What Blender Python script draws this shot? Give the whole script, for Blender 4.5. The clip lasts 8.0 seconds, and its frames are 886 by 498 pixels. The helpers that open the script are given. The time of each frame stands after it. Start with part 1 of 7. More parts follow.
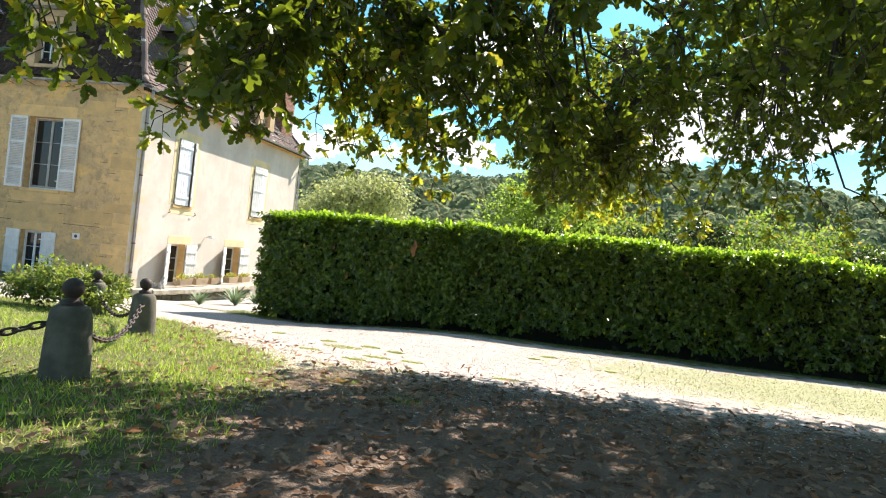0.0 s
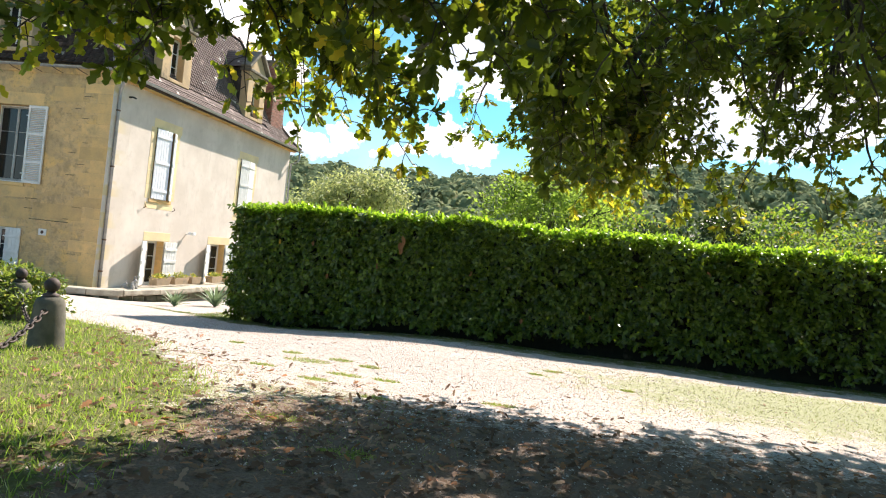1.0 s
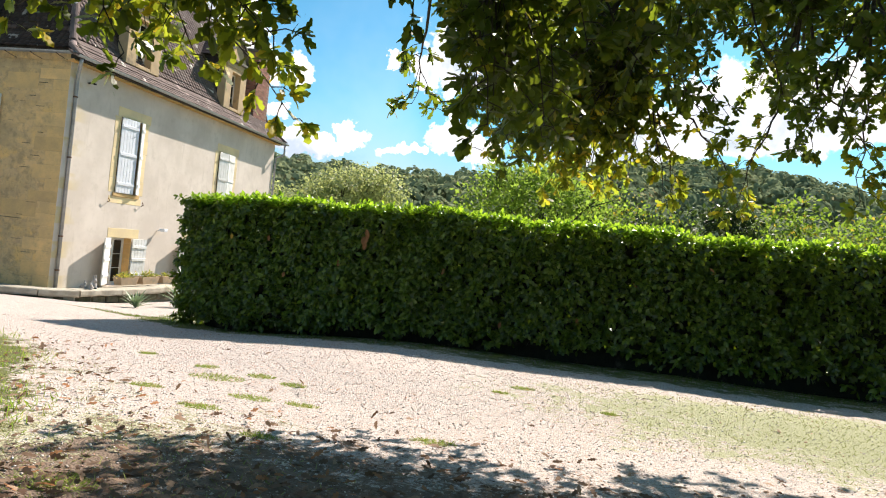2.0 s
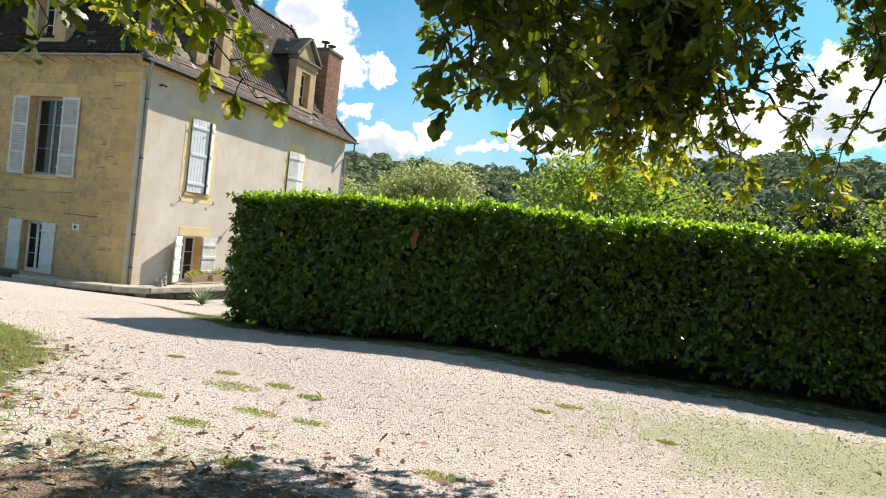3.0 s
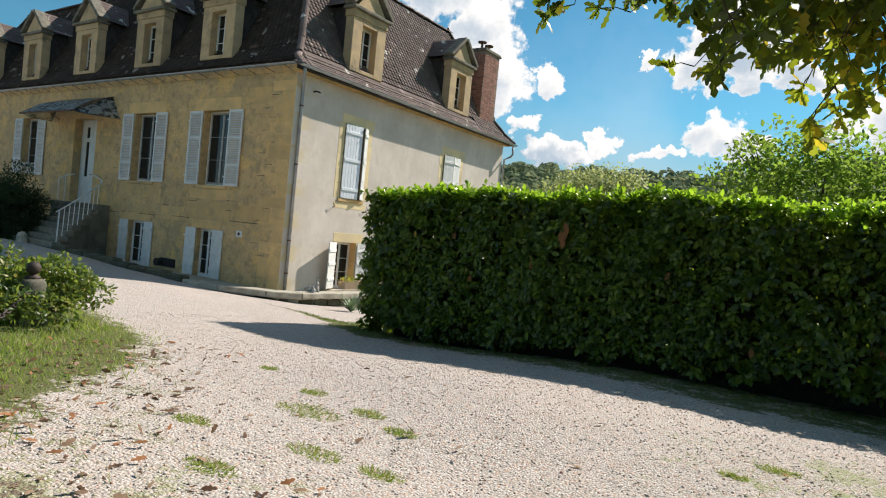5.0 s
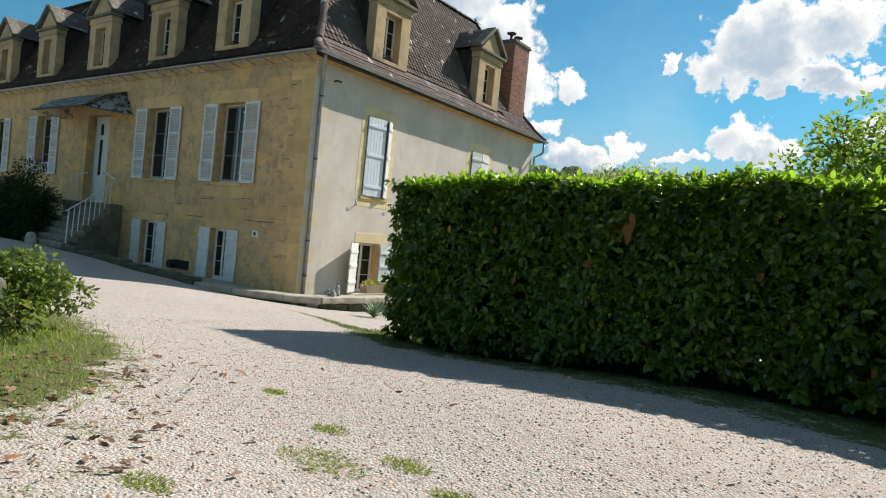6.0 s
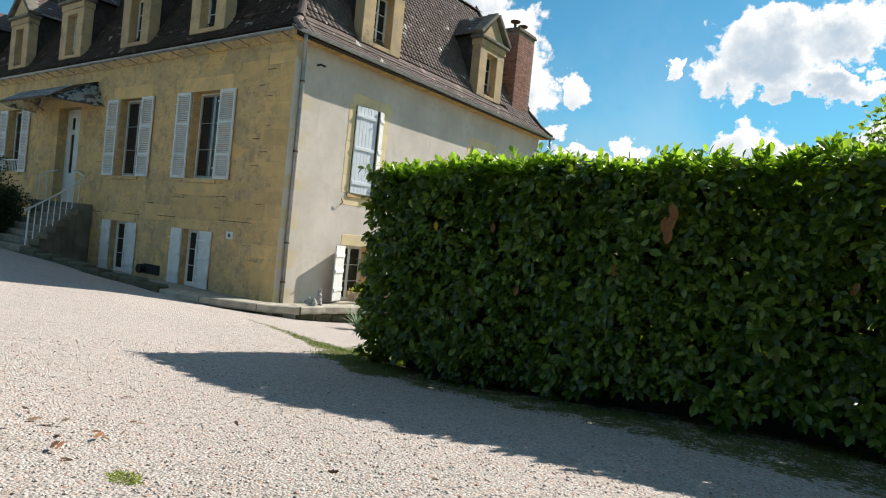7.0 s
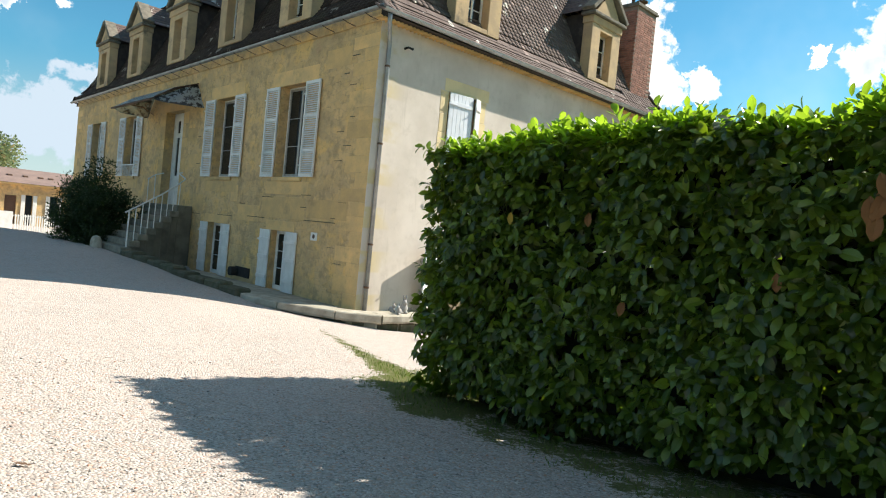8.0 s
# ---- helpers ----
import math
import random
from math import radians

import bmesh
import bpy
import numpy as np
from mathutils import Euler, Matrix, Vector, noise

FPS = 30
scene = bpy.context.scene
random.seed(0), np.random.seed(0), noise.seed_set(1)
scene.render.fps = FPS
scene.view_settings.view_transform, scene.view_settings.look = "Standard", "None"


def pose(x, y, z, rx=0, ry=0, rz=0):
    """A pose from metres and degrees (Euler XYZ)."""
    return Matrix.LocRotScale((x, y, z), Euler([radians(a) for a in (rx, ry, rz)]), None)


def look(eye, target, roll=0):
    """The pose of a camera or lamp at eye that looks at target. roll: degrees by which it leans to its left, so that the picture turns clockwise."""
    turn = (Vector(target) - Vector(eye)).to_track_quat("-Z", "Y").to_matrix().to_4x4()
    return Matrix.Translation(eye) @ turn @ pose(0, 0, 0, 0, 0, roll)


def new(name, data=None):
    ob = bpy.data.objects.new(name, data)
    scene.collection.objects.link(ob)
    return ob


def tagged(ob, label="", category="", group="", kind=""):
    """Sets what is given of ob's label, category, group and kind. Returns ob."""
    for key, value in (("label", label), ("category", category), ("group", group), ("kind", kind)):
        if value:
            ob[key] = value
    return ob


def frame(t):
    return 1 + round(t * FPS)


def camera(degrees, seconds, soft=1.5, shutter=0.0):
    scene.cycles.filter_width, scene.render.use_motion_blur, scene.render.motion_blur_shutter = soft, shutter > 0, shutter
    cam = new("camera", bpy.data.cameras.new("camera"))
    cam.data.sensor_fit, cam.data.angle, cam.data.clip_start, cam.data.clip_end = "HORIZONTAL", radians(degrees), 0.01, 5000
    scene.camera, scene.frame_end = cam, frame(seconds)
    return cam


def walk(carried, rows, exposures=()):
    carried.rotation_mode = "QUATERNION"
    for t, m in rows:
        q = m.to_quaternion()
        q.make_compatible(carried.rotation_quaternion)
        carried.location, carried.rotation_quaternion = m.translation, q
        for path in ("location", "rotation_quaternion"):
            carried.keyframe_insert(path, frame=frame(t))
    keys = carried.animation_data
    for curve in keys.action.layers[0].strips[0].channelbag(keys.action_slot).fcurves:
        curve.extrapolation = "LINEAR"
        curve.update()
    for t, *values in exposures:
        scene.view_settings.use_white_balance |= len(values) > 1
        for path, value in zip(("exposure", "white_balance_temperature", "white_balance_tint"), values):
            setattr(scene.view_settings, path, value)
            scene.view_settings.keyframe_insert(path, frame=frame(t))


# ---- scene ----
cam = camera(69.8, 8.0, 1.1)
PATH = [
    (0, (-0.462, 0.343, 1.248), (-0.822, 2.31, 1.263), 6.1),
    (0.5, (-0.496, 0.963, 1.199), (-0.859, 2.93, 1.211), 6.1),
    (1, (-0.504, 1.772, 1.224), (-0.871, 3.738, 1.237), 6.2),
    (1.5, (-0.362, 2.59, 1.228), (-0.731, 4.555, 1.237), 6.0),
    (1.7, (-0.279, 2.857, 1.22), (-0.65, 4.822, 1.229), 6.0),
    (2.8, (0.139, 3.843, 1.3), (-0.412, 5.765, 1.28), 6.1),
    (3, (0.137, 3.936, 1.301), (-0.49, 5.835, 1.274), 6.1),
    (3.5, (0.137, 4.116, 1.29), (-0.685, 5.939, 1.249), 5.8),
    (4, (0.203, 4.455, 1.294), (-0.768, 6.203, 1.249), 5.8),
    (4.5, (0.243, 5.04, 1.246), (-0.819, 6.734, 1.202), 5.7),
    (5, (-0.137, 5.468, 1.141), (-1.239, 7.136, 1.096), 5.6),
    (5.2, (-0.343, 5.628, 1.114), (-1.465, 7.283, 1.066), 5.5),
    (6.5, (-1.437, 7.087, 0.941), (-2.597, 8.716, 0.914), 5.7),
    (7, (-1.862, 7.946, 0.941), (-3.031, 9.568, 0.92), 5.7),
    (7.5, (-2.298, 8.935, 0.938), (-3.573, 10.476, 0.911), 5.6),
    (8, (-2.625, 9.548, 0.935), (-4.07, 10.93, 0.888), 5.6),
]
EXPOSURES = [(0, 1.42, 6900, 15), (1, 1.28, 6900, 15), (1.7, 1.08, 6900, 15), (3, 0.84, 6850, 13), (4, 0.70, 6800, 12), (5, 0.50, 6700, 11), (6.5, 0.42, 6500, 9), (7.2, 0.62, 6600, 9), (8, 0.95, 6800, 9)]
walk(cam, [(t, look(eye, target, roll)) for t, eye, target, roll in PATH], EXPOSURES)

# ---- light: a clear autumn sky with cumulus, the sun behind the hedge ----
SUN = Vector((0.375, 1.04, 1.0)).normalized()
sun_data = bpy.data.lights.new("sun", "SUN")
sun_data.energy, sun_data.angle, sun_data.color = 5.0, radians(0.53), (1.0, 0.945, 0.87)
sun = new("sun", sun_data)
sun.matrix_world = look(SUN * 60, (0, 0, 0))


def azel(az, el):
    a, e = radians(az), radians(el)
    return (math.sin(a) * math.cos(e), math.cos(a) * math.cos(e), math.sin(e))


class Nodes:
    """A short hand for writing node trees."""

    def __init__(self, tree):
        self.tree = tree
        tree.nodes.clear()

    def add(self, kind, **values):
        node = self.tree.nodes.new(kind)
        for key, value in values.items():
            setattr(node, key, value)
        return node

    def link(self, a, b):
        self.tree.links.new(a, b)

    def put(self, socket, value):
        if isinstance(value, bpy.types.NodeSocket):
            self.link(value, socket)
        else:
            socket.default_value = value

    def math(self, op, a, b=0.0, c=None, clamp=False):
        node = self.add("ShaderNodeMath", operation=op, use_clamp=clamp)
        self.put(node.inputs[0], a)
        self.put(node.inputs[1], b)
        if c is not None:
            self.put(node.inputs[2], c)
        return node.outputs[0]

    def vec(self, op, a, b=(0, 0, 0), out=0):
        node = self.add("ShaderNodeVectorMath", operation=op)
        self.put(node.inputs[0], a)
        self.put(node.inputs[1], b)
        return node.outputs[out]

    def noise(self, vector, scale, detail=4.0, rough=0.55, warp=0.0):
        node = self.add("ShaderNodeTexNoise")
        self.put(node.inputs["Vector"], vector)
        node.inputs["Scale"].default_value = scale
        node.inputs["Detail"].default_value = detail
        node.inputs["Roughness"].default_value = rough
        node.inputs["Distortion"].default_value = warp
        return node.outputs["Fac"]

    def cells(self, vector, scale, feature="F1", out="Distance"):
        node = self.add("ShaderNodeTexVoronoi", feature=feature)
        self.put(node.inputs["Vector"], vector)
        node.inputs["Scale"].default_value = scale
        return node.outputs[out]

    def ramp(self, value, low, high, a=0.0, b=1.0):
        node = self.add("ShaderNodeMapRange", interpolation_type="SMOOTHSTEP")
        self.put(node.inputs[0], value)
        for slot, number in zip((1, 2, 3, 4), (low, high, a, b)):
            self.put(node.inputs[slot], number)
        return node.outputs[0]

    def mix(self, fac, a, b, blend="MIX"):
        node = self.add("ShaderNodeMix", data_type="RGBA", blend_type=blend)
        self.put(node.inputs[0], fac)
        for slot, value in ((6, a), (7, b)):
            if not isinstance(value, bpy.types.NodeSocket):
                value = (*value[:3], 1.0)
            self.put(node.inputs[slot], value)
        return node.outputs[2]

    def coords(self, name="Object"):
        return self.add("ShaderNodeTexCoord").outputs[name]

    def place(self):
        return self.add("ShaderNodeNewGeometry").outputs["Position"]

    def island(self):
        return self.add("ShaderNodeNewGeometry").outputs["Random Per Island"]

    def random(self):
        return self.add("ShaderNodeObjectInfo").outputs["Random"]

    def bump(self, height, strength=0.3, distance=0.01, normal=None):
        node = self.add("ShaderNodeBump")
        node.inputs["Strength"].default_value = strength
        node.inputs["Distance"].default_value = distance
        self.put(node.inputs["Height"], height)
        if normal is not None:
            self.put(node.inputs["Normal"], normal)
        return node.outputs[0]


world = bpy.data.worlds.new("sky")
scene.world = world
world.use_nodes = True
w = Nodes(world.node_tree)
sky = w.add("ShaderNodeTexSky", sky_type="NISHITA", sun_disc=False, sun_elevation=math.asin(SUN.z), sun_rotation=math.atan2(SUN.x, SUN.y))
sky.air_density, sky.dust_density, sky.ozone_density = 1.0, 0.4, 2.5
way = w.coords("Generated")
billow = w.noise(way, 19.0, 9.0, 0.58, 0.25)
wisp = w.noise(way, 48.0, 7.0, 0.62, 0.3)
churn = w.add("ShaderNodeTexNoise")
w.put(churn.inputs["Vector"], way)
for key, value in (("Scale", 24.0), ("Detail", 8.0), ("Roughness", 0.6)):
    churn.inputs[key].default_value = value
curled = w.vec("ADD", way, w.vec("MULTIPLY", w.vec("SUBTRACT", churn.outputs["Color"], (0.5, 0.5, 0.5)), (0.10, 0.10, 0.10)))
# cumulus heaps: azimuth, elevation, half width and half height in degrees
HEAPS = [(-9.4, 17.0, 4.2, 2.6), (-10.2, 18.6, 4.6, 2.3), (-5.6, 18.6, 3.8, 2.2), (-12.6, 15.6, 2.7, 1.9), (-8.6, 15.2, 3.2, 1.2), (-11.4, 10.2, 2.5, 2.1), (-9.6, 9.4, 3.6, 1.2), (-17.2, 16.3, 1.3, 0.7),
         (-30.2, 14.6, 3.0, 3.8), (-32.0, 18.2, 3.4, 2.6), (-25.4, 14.4, 1.6, 1.6), (-36.5, 21.0, 4.5, 3.0), (-20.2, 9.2, 1.6, 1.3), (-24.0, 8.2, 3.2, 1.2), (-15.6, 8.4, 2.4, 0.7), (-27.0, 10.6, 1.6, 0.9),
         (-4.6, 15.0, 3.6, 1.1), (-79, 5.5, 7.0, 2.8), (-73, 9.5, 5.0, 1.5), (-82, 14.2, 4.0, 0.9), (4, 11, 7.0, 3.0), (16, 14, 9.0, 4.0)]
best = under_side = None
for az, el, wide, high in HEAPS:
    c = Vector(azel(az, el))
    east = Vector((c.y, -c.x, 0)).normalized()
    north = c.cross(east) * -1
    off = w.vec("SUBTRACT", curled, tuple(c))
    u = w.math("MULTIPLY", w.vec("DOT_PRODUCT", off, tuple(east), out=1), 1 / radians(wide))
    v = w.math("MULTIPLY", w.vec("DOT_PRODUCT", off, tuple(north), out=1), 1 / radians(high))
    heap = w.math("SUBTRACT", 1.0, w.math("ADD", w.math("MULTIPLY", u, u), w.math("MULTIPLY", v, v)))
    heap = w.math("MAXIMUM", heap, -3.0)
    belly = w.math("SUBTRACT", w.math("MULTIPLY", heap, 1.1 * min(1.0, wide / 4.0)), w.math("MULTIPLY", w.math("ADD", v, w.math("MULTIPLY", u, 0.5)), 0.55))
    belly = w.math("ADD", belly, w.math("MULTIPLY", w.math("MINIMUM", heap, 0.0), 2.0))
    best = heap if best is None else w.math("MAXIMUM", best, heap)
    under_side = belly if under_side is None else w.math("MAXIMUM", under_side, belly)
form = w.math("ADD", w.math("ADD", w.math("MULTIPLY", w.math("MINIMUM", best, 0.9), 1.1), w.math("MULTIPLY", w.math("SUBTRACT", billow, 0.5), 1.8)), w.math("MULTIPLY", w.math("SUBTRACT", wisp, 0.5), 0.9))
cover = w.ramp(form, -0.10, 0.38)
haze = w.math("MULTIPLY", w.ramp(w.noise(way, 3.0, 5.0), 0.5, 0.8), 0.35)
height_ = w.add("ShaderNodeSeparateXYZ")
w.put(height_.inputs[0], way)
# broken cumulus overhead, out of view, added to whiten the skylight
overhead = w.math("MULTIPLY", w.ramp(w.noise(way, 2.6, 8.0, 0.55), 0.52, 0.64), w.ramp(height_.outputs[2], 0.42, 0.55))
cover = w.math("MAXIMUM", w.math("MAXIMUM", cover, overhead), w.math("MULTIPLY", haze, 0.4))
shade = w.ramp(w.math("ADD", under_side, w.math("MULTIPLY", w.math("SUBTRACT", billow, 0.5), 1.7)), 0.15, 1.45)
cloud = w.mix(shade, (16.0, 15.9, 15.7), (7.4, 9.0, 10.8))
blue = w.mix(w.ramp(height_.outputs[2], 0.03, 0.22), sky.outputs[0], w.mix(1.0, sky.outputs[0], (0.66, 1.52, 1.62), "MULTIPLY"))
blue = w.mix(w.ramp(height_.outputs[2], 0.20, 0.0, 0.0, 0.6), blue, (7.4, 10.8, 12.2))
ground_dark = w.add("ShaderNodeBackground")
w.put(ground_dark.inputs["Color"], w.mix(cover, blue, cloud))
ground_dark.inputs["Strength"].default_value = 0.048
w.link(ground_dark.outputs[0], w.add("ShaderNodeOutputWorld").inputs[0])


# ---- materials ----
def material(name, rough=0.8, metal=0.0, spec=0.4):
    m = bpy.data.materials.new(name)
    m.use_nodes = True
    n = Nodes(m.node_tree)
    shader = n.add("ShaderNodeBsdfPrincipled")
    shader.inputs["Roughness"].default_value = rough
    shader.inputs["Metallic"].default_value = metal
    shader.inputs["Specular IOR Level"].default_value = spec
    out = n.add("ShaderNodeOutputMaterial")
    n.link(shader.outputs[0], out.inputs[0])
    return m, n, shader, out


def worn(name, base, other, scale=6.0, fine=60.0, rough=0.8, bump=0.25, depth=0.004, metal=0.0, spec=0.4, vary=0.12, stain=(0.25, 0.2, 0.15), stains=0.25):
    """A plain surface with patches of a second tone, grain, a few stains and a shade of its own for each piece."""
    m, n, s, _ = material(name, rough, metal, spec)
    p = n.place()
    broad, grain = n.noise(p, scale, 5.0), n.noise(p, fine, 4.0, 0.65)
    colour = n.mix(n.ramp(broad, 0.35, 0.68), base, other)
    colour = n.mix(n.math("MULTIPLY", n.ramp(grain, 0.45, 0.75), 0.35), colour, tuple(c * 0.7 for c in base))
    colour = n.mix(n.math("MULTIPLY", n.ramp(n.noise(p, scale * 0.45, 7.0, 0.65), 0.55, 0.72), stains), colour, stain)
    tone = n.add("ShaderNodeHueSaturation")
    n.put(tone.inputs["Value"], n.math("MULTIPLY_ADD", n.random(), 2 * vary, 1 - vary))
    n.put(tone.inputs["Color"], colour)
    n.link(tone.outputs[0], s.inputs["Base Color"])
    n.link(n.bump(n.math("ADD", n.math("MULTIPLY", broad, 0.5), grain), bump, depth), s.inputs["Normal"])
    return m


def leafy(name, dark, light, back, rough=0.45, glow=0.5, spec=0.4, rare=None, share=0.0, per="island", patchy=None):
    """Leaves: each its own green, light coming through."""
    m, n, s, out = material(name, rough, 0.0, spec)
    r = n.island() if per == "island" else n.random()
    p = n.place()
    colour = n.mix(n.math("POWER", r, 1.6), dark, light)
    if patchy:
        colour = n.mix(n.math("MULTIPLY", n.ramp(n.noise(p, 1.1, 6.0, 0.65), 0.50, 0.66), 0.8), colour, patchy)
    through_tone = n.mix(r, back, tuple(c * 1.5 for c in back))
    if rare:
        pick = n.ramp(n.math("FRACT", n.math("MULTIPLY", r, 37.7)), 1 - share - 0.02, 1 - share + 0.02)
        colour, through_tone = n.mix(pick, colour, rare), n.mix(pick, through_tone, tuple(c * 1.6 for c in rare))
    colour = n.mix(n.math("MULTIPLY", n.noise(p, 90.0, 3.0), 0.4), colour, tuple(c * 0.6 for c in dark))
    n.put(s.inputs["Base Color"], colour)
    n.put(s.inputs["Normal"], n.bump(n.noise(p, 70.0, 3.0), 0.25, 0.004))
    thin = n.add("ShaderNodeBsdfTranslucent")
    n.put(thin.inputs["Color"], through_tone)
    both = n.add("ShaderNodeMixShader")
    both.inputs[0].default_value = glow
    n.link(s.outputs[0], both.inputs[1])
    n.link(thin.outputs[0], both.inputs[2])
    n.link(both.outputs[0], out.inputs[0])
    return m


def wood_material():
    """Crowns of a mixed wood: each stand its own green, a few brown; all lifted paler for distance haze."""
    m, n, s, out = material("hillside_wood", 0.9, 0.0, 0.0)
    p = n.place()
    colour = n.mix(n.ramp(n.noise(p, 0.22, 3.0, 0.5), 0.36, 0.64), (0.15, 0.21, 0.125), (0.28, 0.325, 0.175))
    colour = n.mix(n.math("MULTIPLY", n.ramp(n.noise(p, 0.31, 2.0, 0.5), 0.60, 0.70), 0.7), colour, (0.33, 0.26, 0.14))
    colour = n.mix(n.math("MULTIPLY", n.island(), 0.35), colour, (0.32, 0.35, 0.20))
    n.put(s.inputs["Base Color"], colour)
    thin = n.add("ShaderNodeBsdfTranslucent")
    n.put(thin.inputs["Color"], colour)
    both = n.add("ShaderNodeMixShader")
    both.inputs[0].default_value = 0.45
    n.link(s.outputs[0], both.inputs[1])
    n.link(thin.outputs[0], both.inputs[2])
    n.link(both.outputs[0], out.inputs[0])
    return m


def ground_material():
    """Pale crushed-limestone gravel, lawn, dry grass and leaf litter, by the masks kept on the sheet."""
    m, n, s, _ = material("ground_cover", 0.95, 0.0, 0.15)
    p = n.place()
    cell = n.cells(p, 62.0, out="Color")
    edge = n.cells(p, 62.0)
    fine = n.noise(p, 260.0, 4.0, 0.7)
    grey = n.add("ShaderNodeSeparateColor")
    n.put(grey.inputs[0], cell)
    stone = n.mix(grey.outputs[0], (0.37, 0.32, 0.285), (0.60, 0.54, 0.495))
    stone = n.mix(n.ramp(grey.outputs[1], 0.84, 0.93), stone, (0.53, 0.35, 0.27))
    stone = n.mix(n.ramp(grey.outputs[2], 0.88, 0.95), stone, (0.22, 0.20, 0.18))
    stone = n.mix(n.math("MULTIPLY", n.ramp(edge, 0.4, 0.9), n.math("MULTIPLY", n.noise(p, 30.0, 3.0), 0.9)), stone, (0.22, 0.185, 0.15))
    stone = n.mix(n.math("MULTIPLY", n.ramp(fine, 0.4, 0.75), 0.35), stone, (0.70, 0.66, 0.60))
    patch = n.noise(p, 0.55, 6.0, 0.6)
    stone = n.mix(n.math("MULTIPLY", n.ramp(patch, 0.45, 0.72), 0.4), stone, (0.54, 0.455, 0.405))
    stone = n.mix(n.math("MULTIPLY", n.ramp(n.noise(p, 2.3, 6.0, 0.65), 0.52, 0.75), 0.5), stone, (0.40, 0.32, 0.27))
    stone = n.mix(n.math("MULTIPLY", n.ramp(n.noise(p, 8.0, 6.0, 0.7), 0.55, 0.72), 0.5), stone, (0.30, 0.25, 0.19))
    turf = n.mix(n.noise(p, 35.0, 4.0), (0.06, 0.07, 0.022), (0.17, 0.175, 0.065))
    hay = n.mix(n.noise(p, 55.0, 5.0), (0.23, 0.245, 0.115), (0.43, 0.43, 0.285))
    # leaf litter, its colour taken darker to deepen the shade under the oak
    litter = n.mix(n.noise(p, 60.0, 6.0, 0.75), (0.045, 0.033, 0.026), (0.32, 0.235, 0.175))
    field = n.mix(n.noise(p, 0.3, 4.0), (0.09, 0.13, 0.03), (0.17, 0.19, 0.06))
    wander = n.math("MULTIPLY", n.math("SUBTRACT", n.noise(p, 3.4, 6.0, 0.65), 0.5), 1.3)
    crumbs = n.math("MULTIPLY", n.math("SUBTRACT", n.noise(p, 26.0, 4.0, 0.7), 0.5), 1.1)
    colour = stone
    for name, tone in (("dry", hay), ("litter", litter), ("lawn", turf), ("field", field)):
        mask = n.add("ShaderNodeAttribute", attribute_name=name).outputs["Fac"]
        soft = n.ramp(n.math("ADD", n.math("ADD", mask, wander), crumbs), 0.42, 0.62)
        soft = n.math("MULTIPLY", soft, n.ramp(mask, 0.02, 0.15))
        colour = n.mix(soft, colour, tone)
    n.put(s.inputs["Base Color"], colour)
    height = n.math("SUBTRACT", n.math("MULTIPLY", fine, 0.3), edge)
    n.put(s.inputs["Normal"], n.bump(height, 0.75, 0.014))
    return m


def facade_material():
    """Ochre limestone rubble pointed flush with lime mortar, darker with damp in patches."""
    m, n, s, _ = material("ochre_rubble", 0.92, 0.0, 0.2)
    p = n.place()
    squash = n.vec("MULTIPLY", p, (3.4, 3.4, 6.5))
    squash = n.vec("ADD", squash, n.vec("MULTIPLY", n.add("ShaderNodeTexNoise").outputs["Color"], (0.5, 0.5, 0.5)))
    stone = n.add("ShaderNodeSeparateColor")
    n.put(stone.inputs[0], n.cells(squash, 1.0, out="Color"))
    joint = n.cells(squash, 1.0, "DISTANCE_TO_EDGE")
    colour = n.mix(stone.outputs[0], (0.60, 0.40, 0.185), (0.70, 0.475, 0.23))
    colour = n.mix(n.math("MULTIPLY", n.ramp(stone.outputs[1], 0.75, 0.95), 0.25), colour, (0.44, 0.34, 0.225))
    colour = n.mix(n.math("MULTIPLY", n.ramp(joint, 0.09, 0.02), 0.22), colour, (0.50, 0.40, 0.26))
    # damp olive patches, clean ochre patches, rusty blotches, then fine soiling
    colour = n.mix(n.math("MULTIPLY", n.ramp(n.noise(p, 0.55, 7.0, 0.65), 0.44, 0.62), 0.7), colour, (0.41, 0.31, 0.175))
    colour = n.mix(n.math("MULTIPLY", n.ramp(n.noise(p, 1.9, 6.0, 0.6), 0.50, 0.68), 0.75), colour, (0.78, 0.50, 0.18))
    colour = n.mix(n.math("MULTIPLY", n.ramp(n.noise(p, 3.1, 6.0, 0.65), 0.57, 0.7), 0.5), colour, (0.46, 0.30, 0.18))
    colour = n.mix(n.math("MULTIPLY", n.ramp(n.noise(p, 4.5, 6.0, 0.62), 0.48, 0.66), 0.65), colour, (0.34, 0.25, 0.14))
    colour = n.mix(n.math("MULTIPLY", n.ramp(n.noise(p, 11.0, 5.0, 0.6), 0.52, 0.72), 0.45), colour, (0.27, 0.195, 0.11))
    colour = n.mix(n.math("MULTIPLY", n.ramp(n.noise(p, 24.0, 5.0, 0.7), 0.56, 0.72), 0.4), colour, (0.66, 0.50, 0.30))
    colour = n.mix(n.math("MULTIPLY", n.ramp(n.noise(n.vec("MULTIPLY", p, (1, 1, 7)), 3.0, 4.0, 0.6), 0.66, 0.72), 0.55), colour, (0.2, 0.155, 0.09))
    n.put(s.inputs["Base Color"], colour)
    n.put(s.inputs["Normal"], n.bump(n.math("ADD", n.ramp(joint, 0.0, 0.12), n.noise(p, 40.0, 5.0)), 0.45, 0.012))
    return m


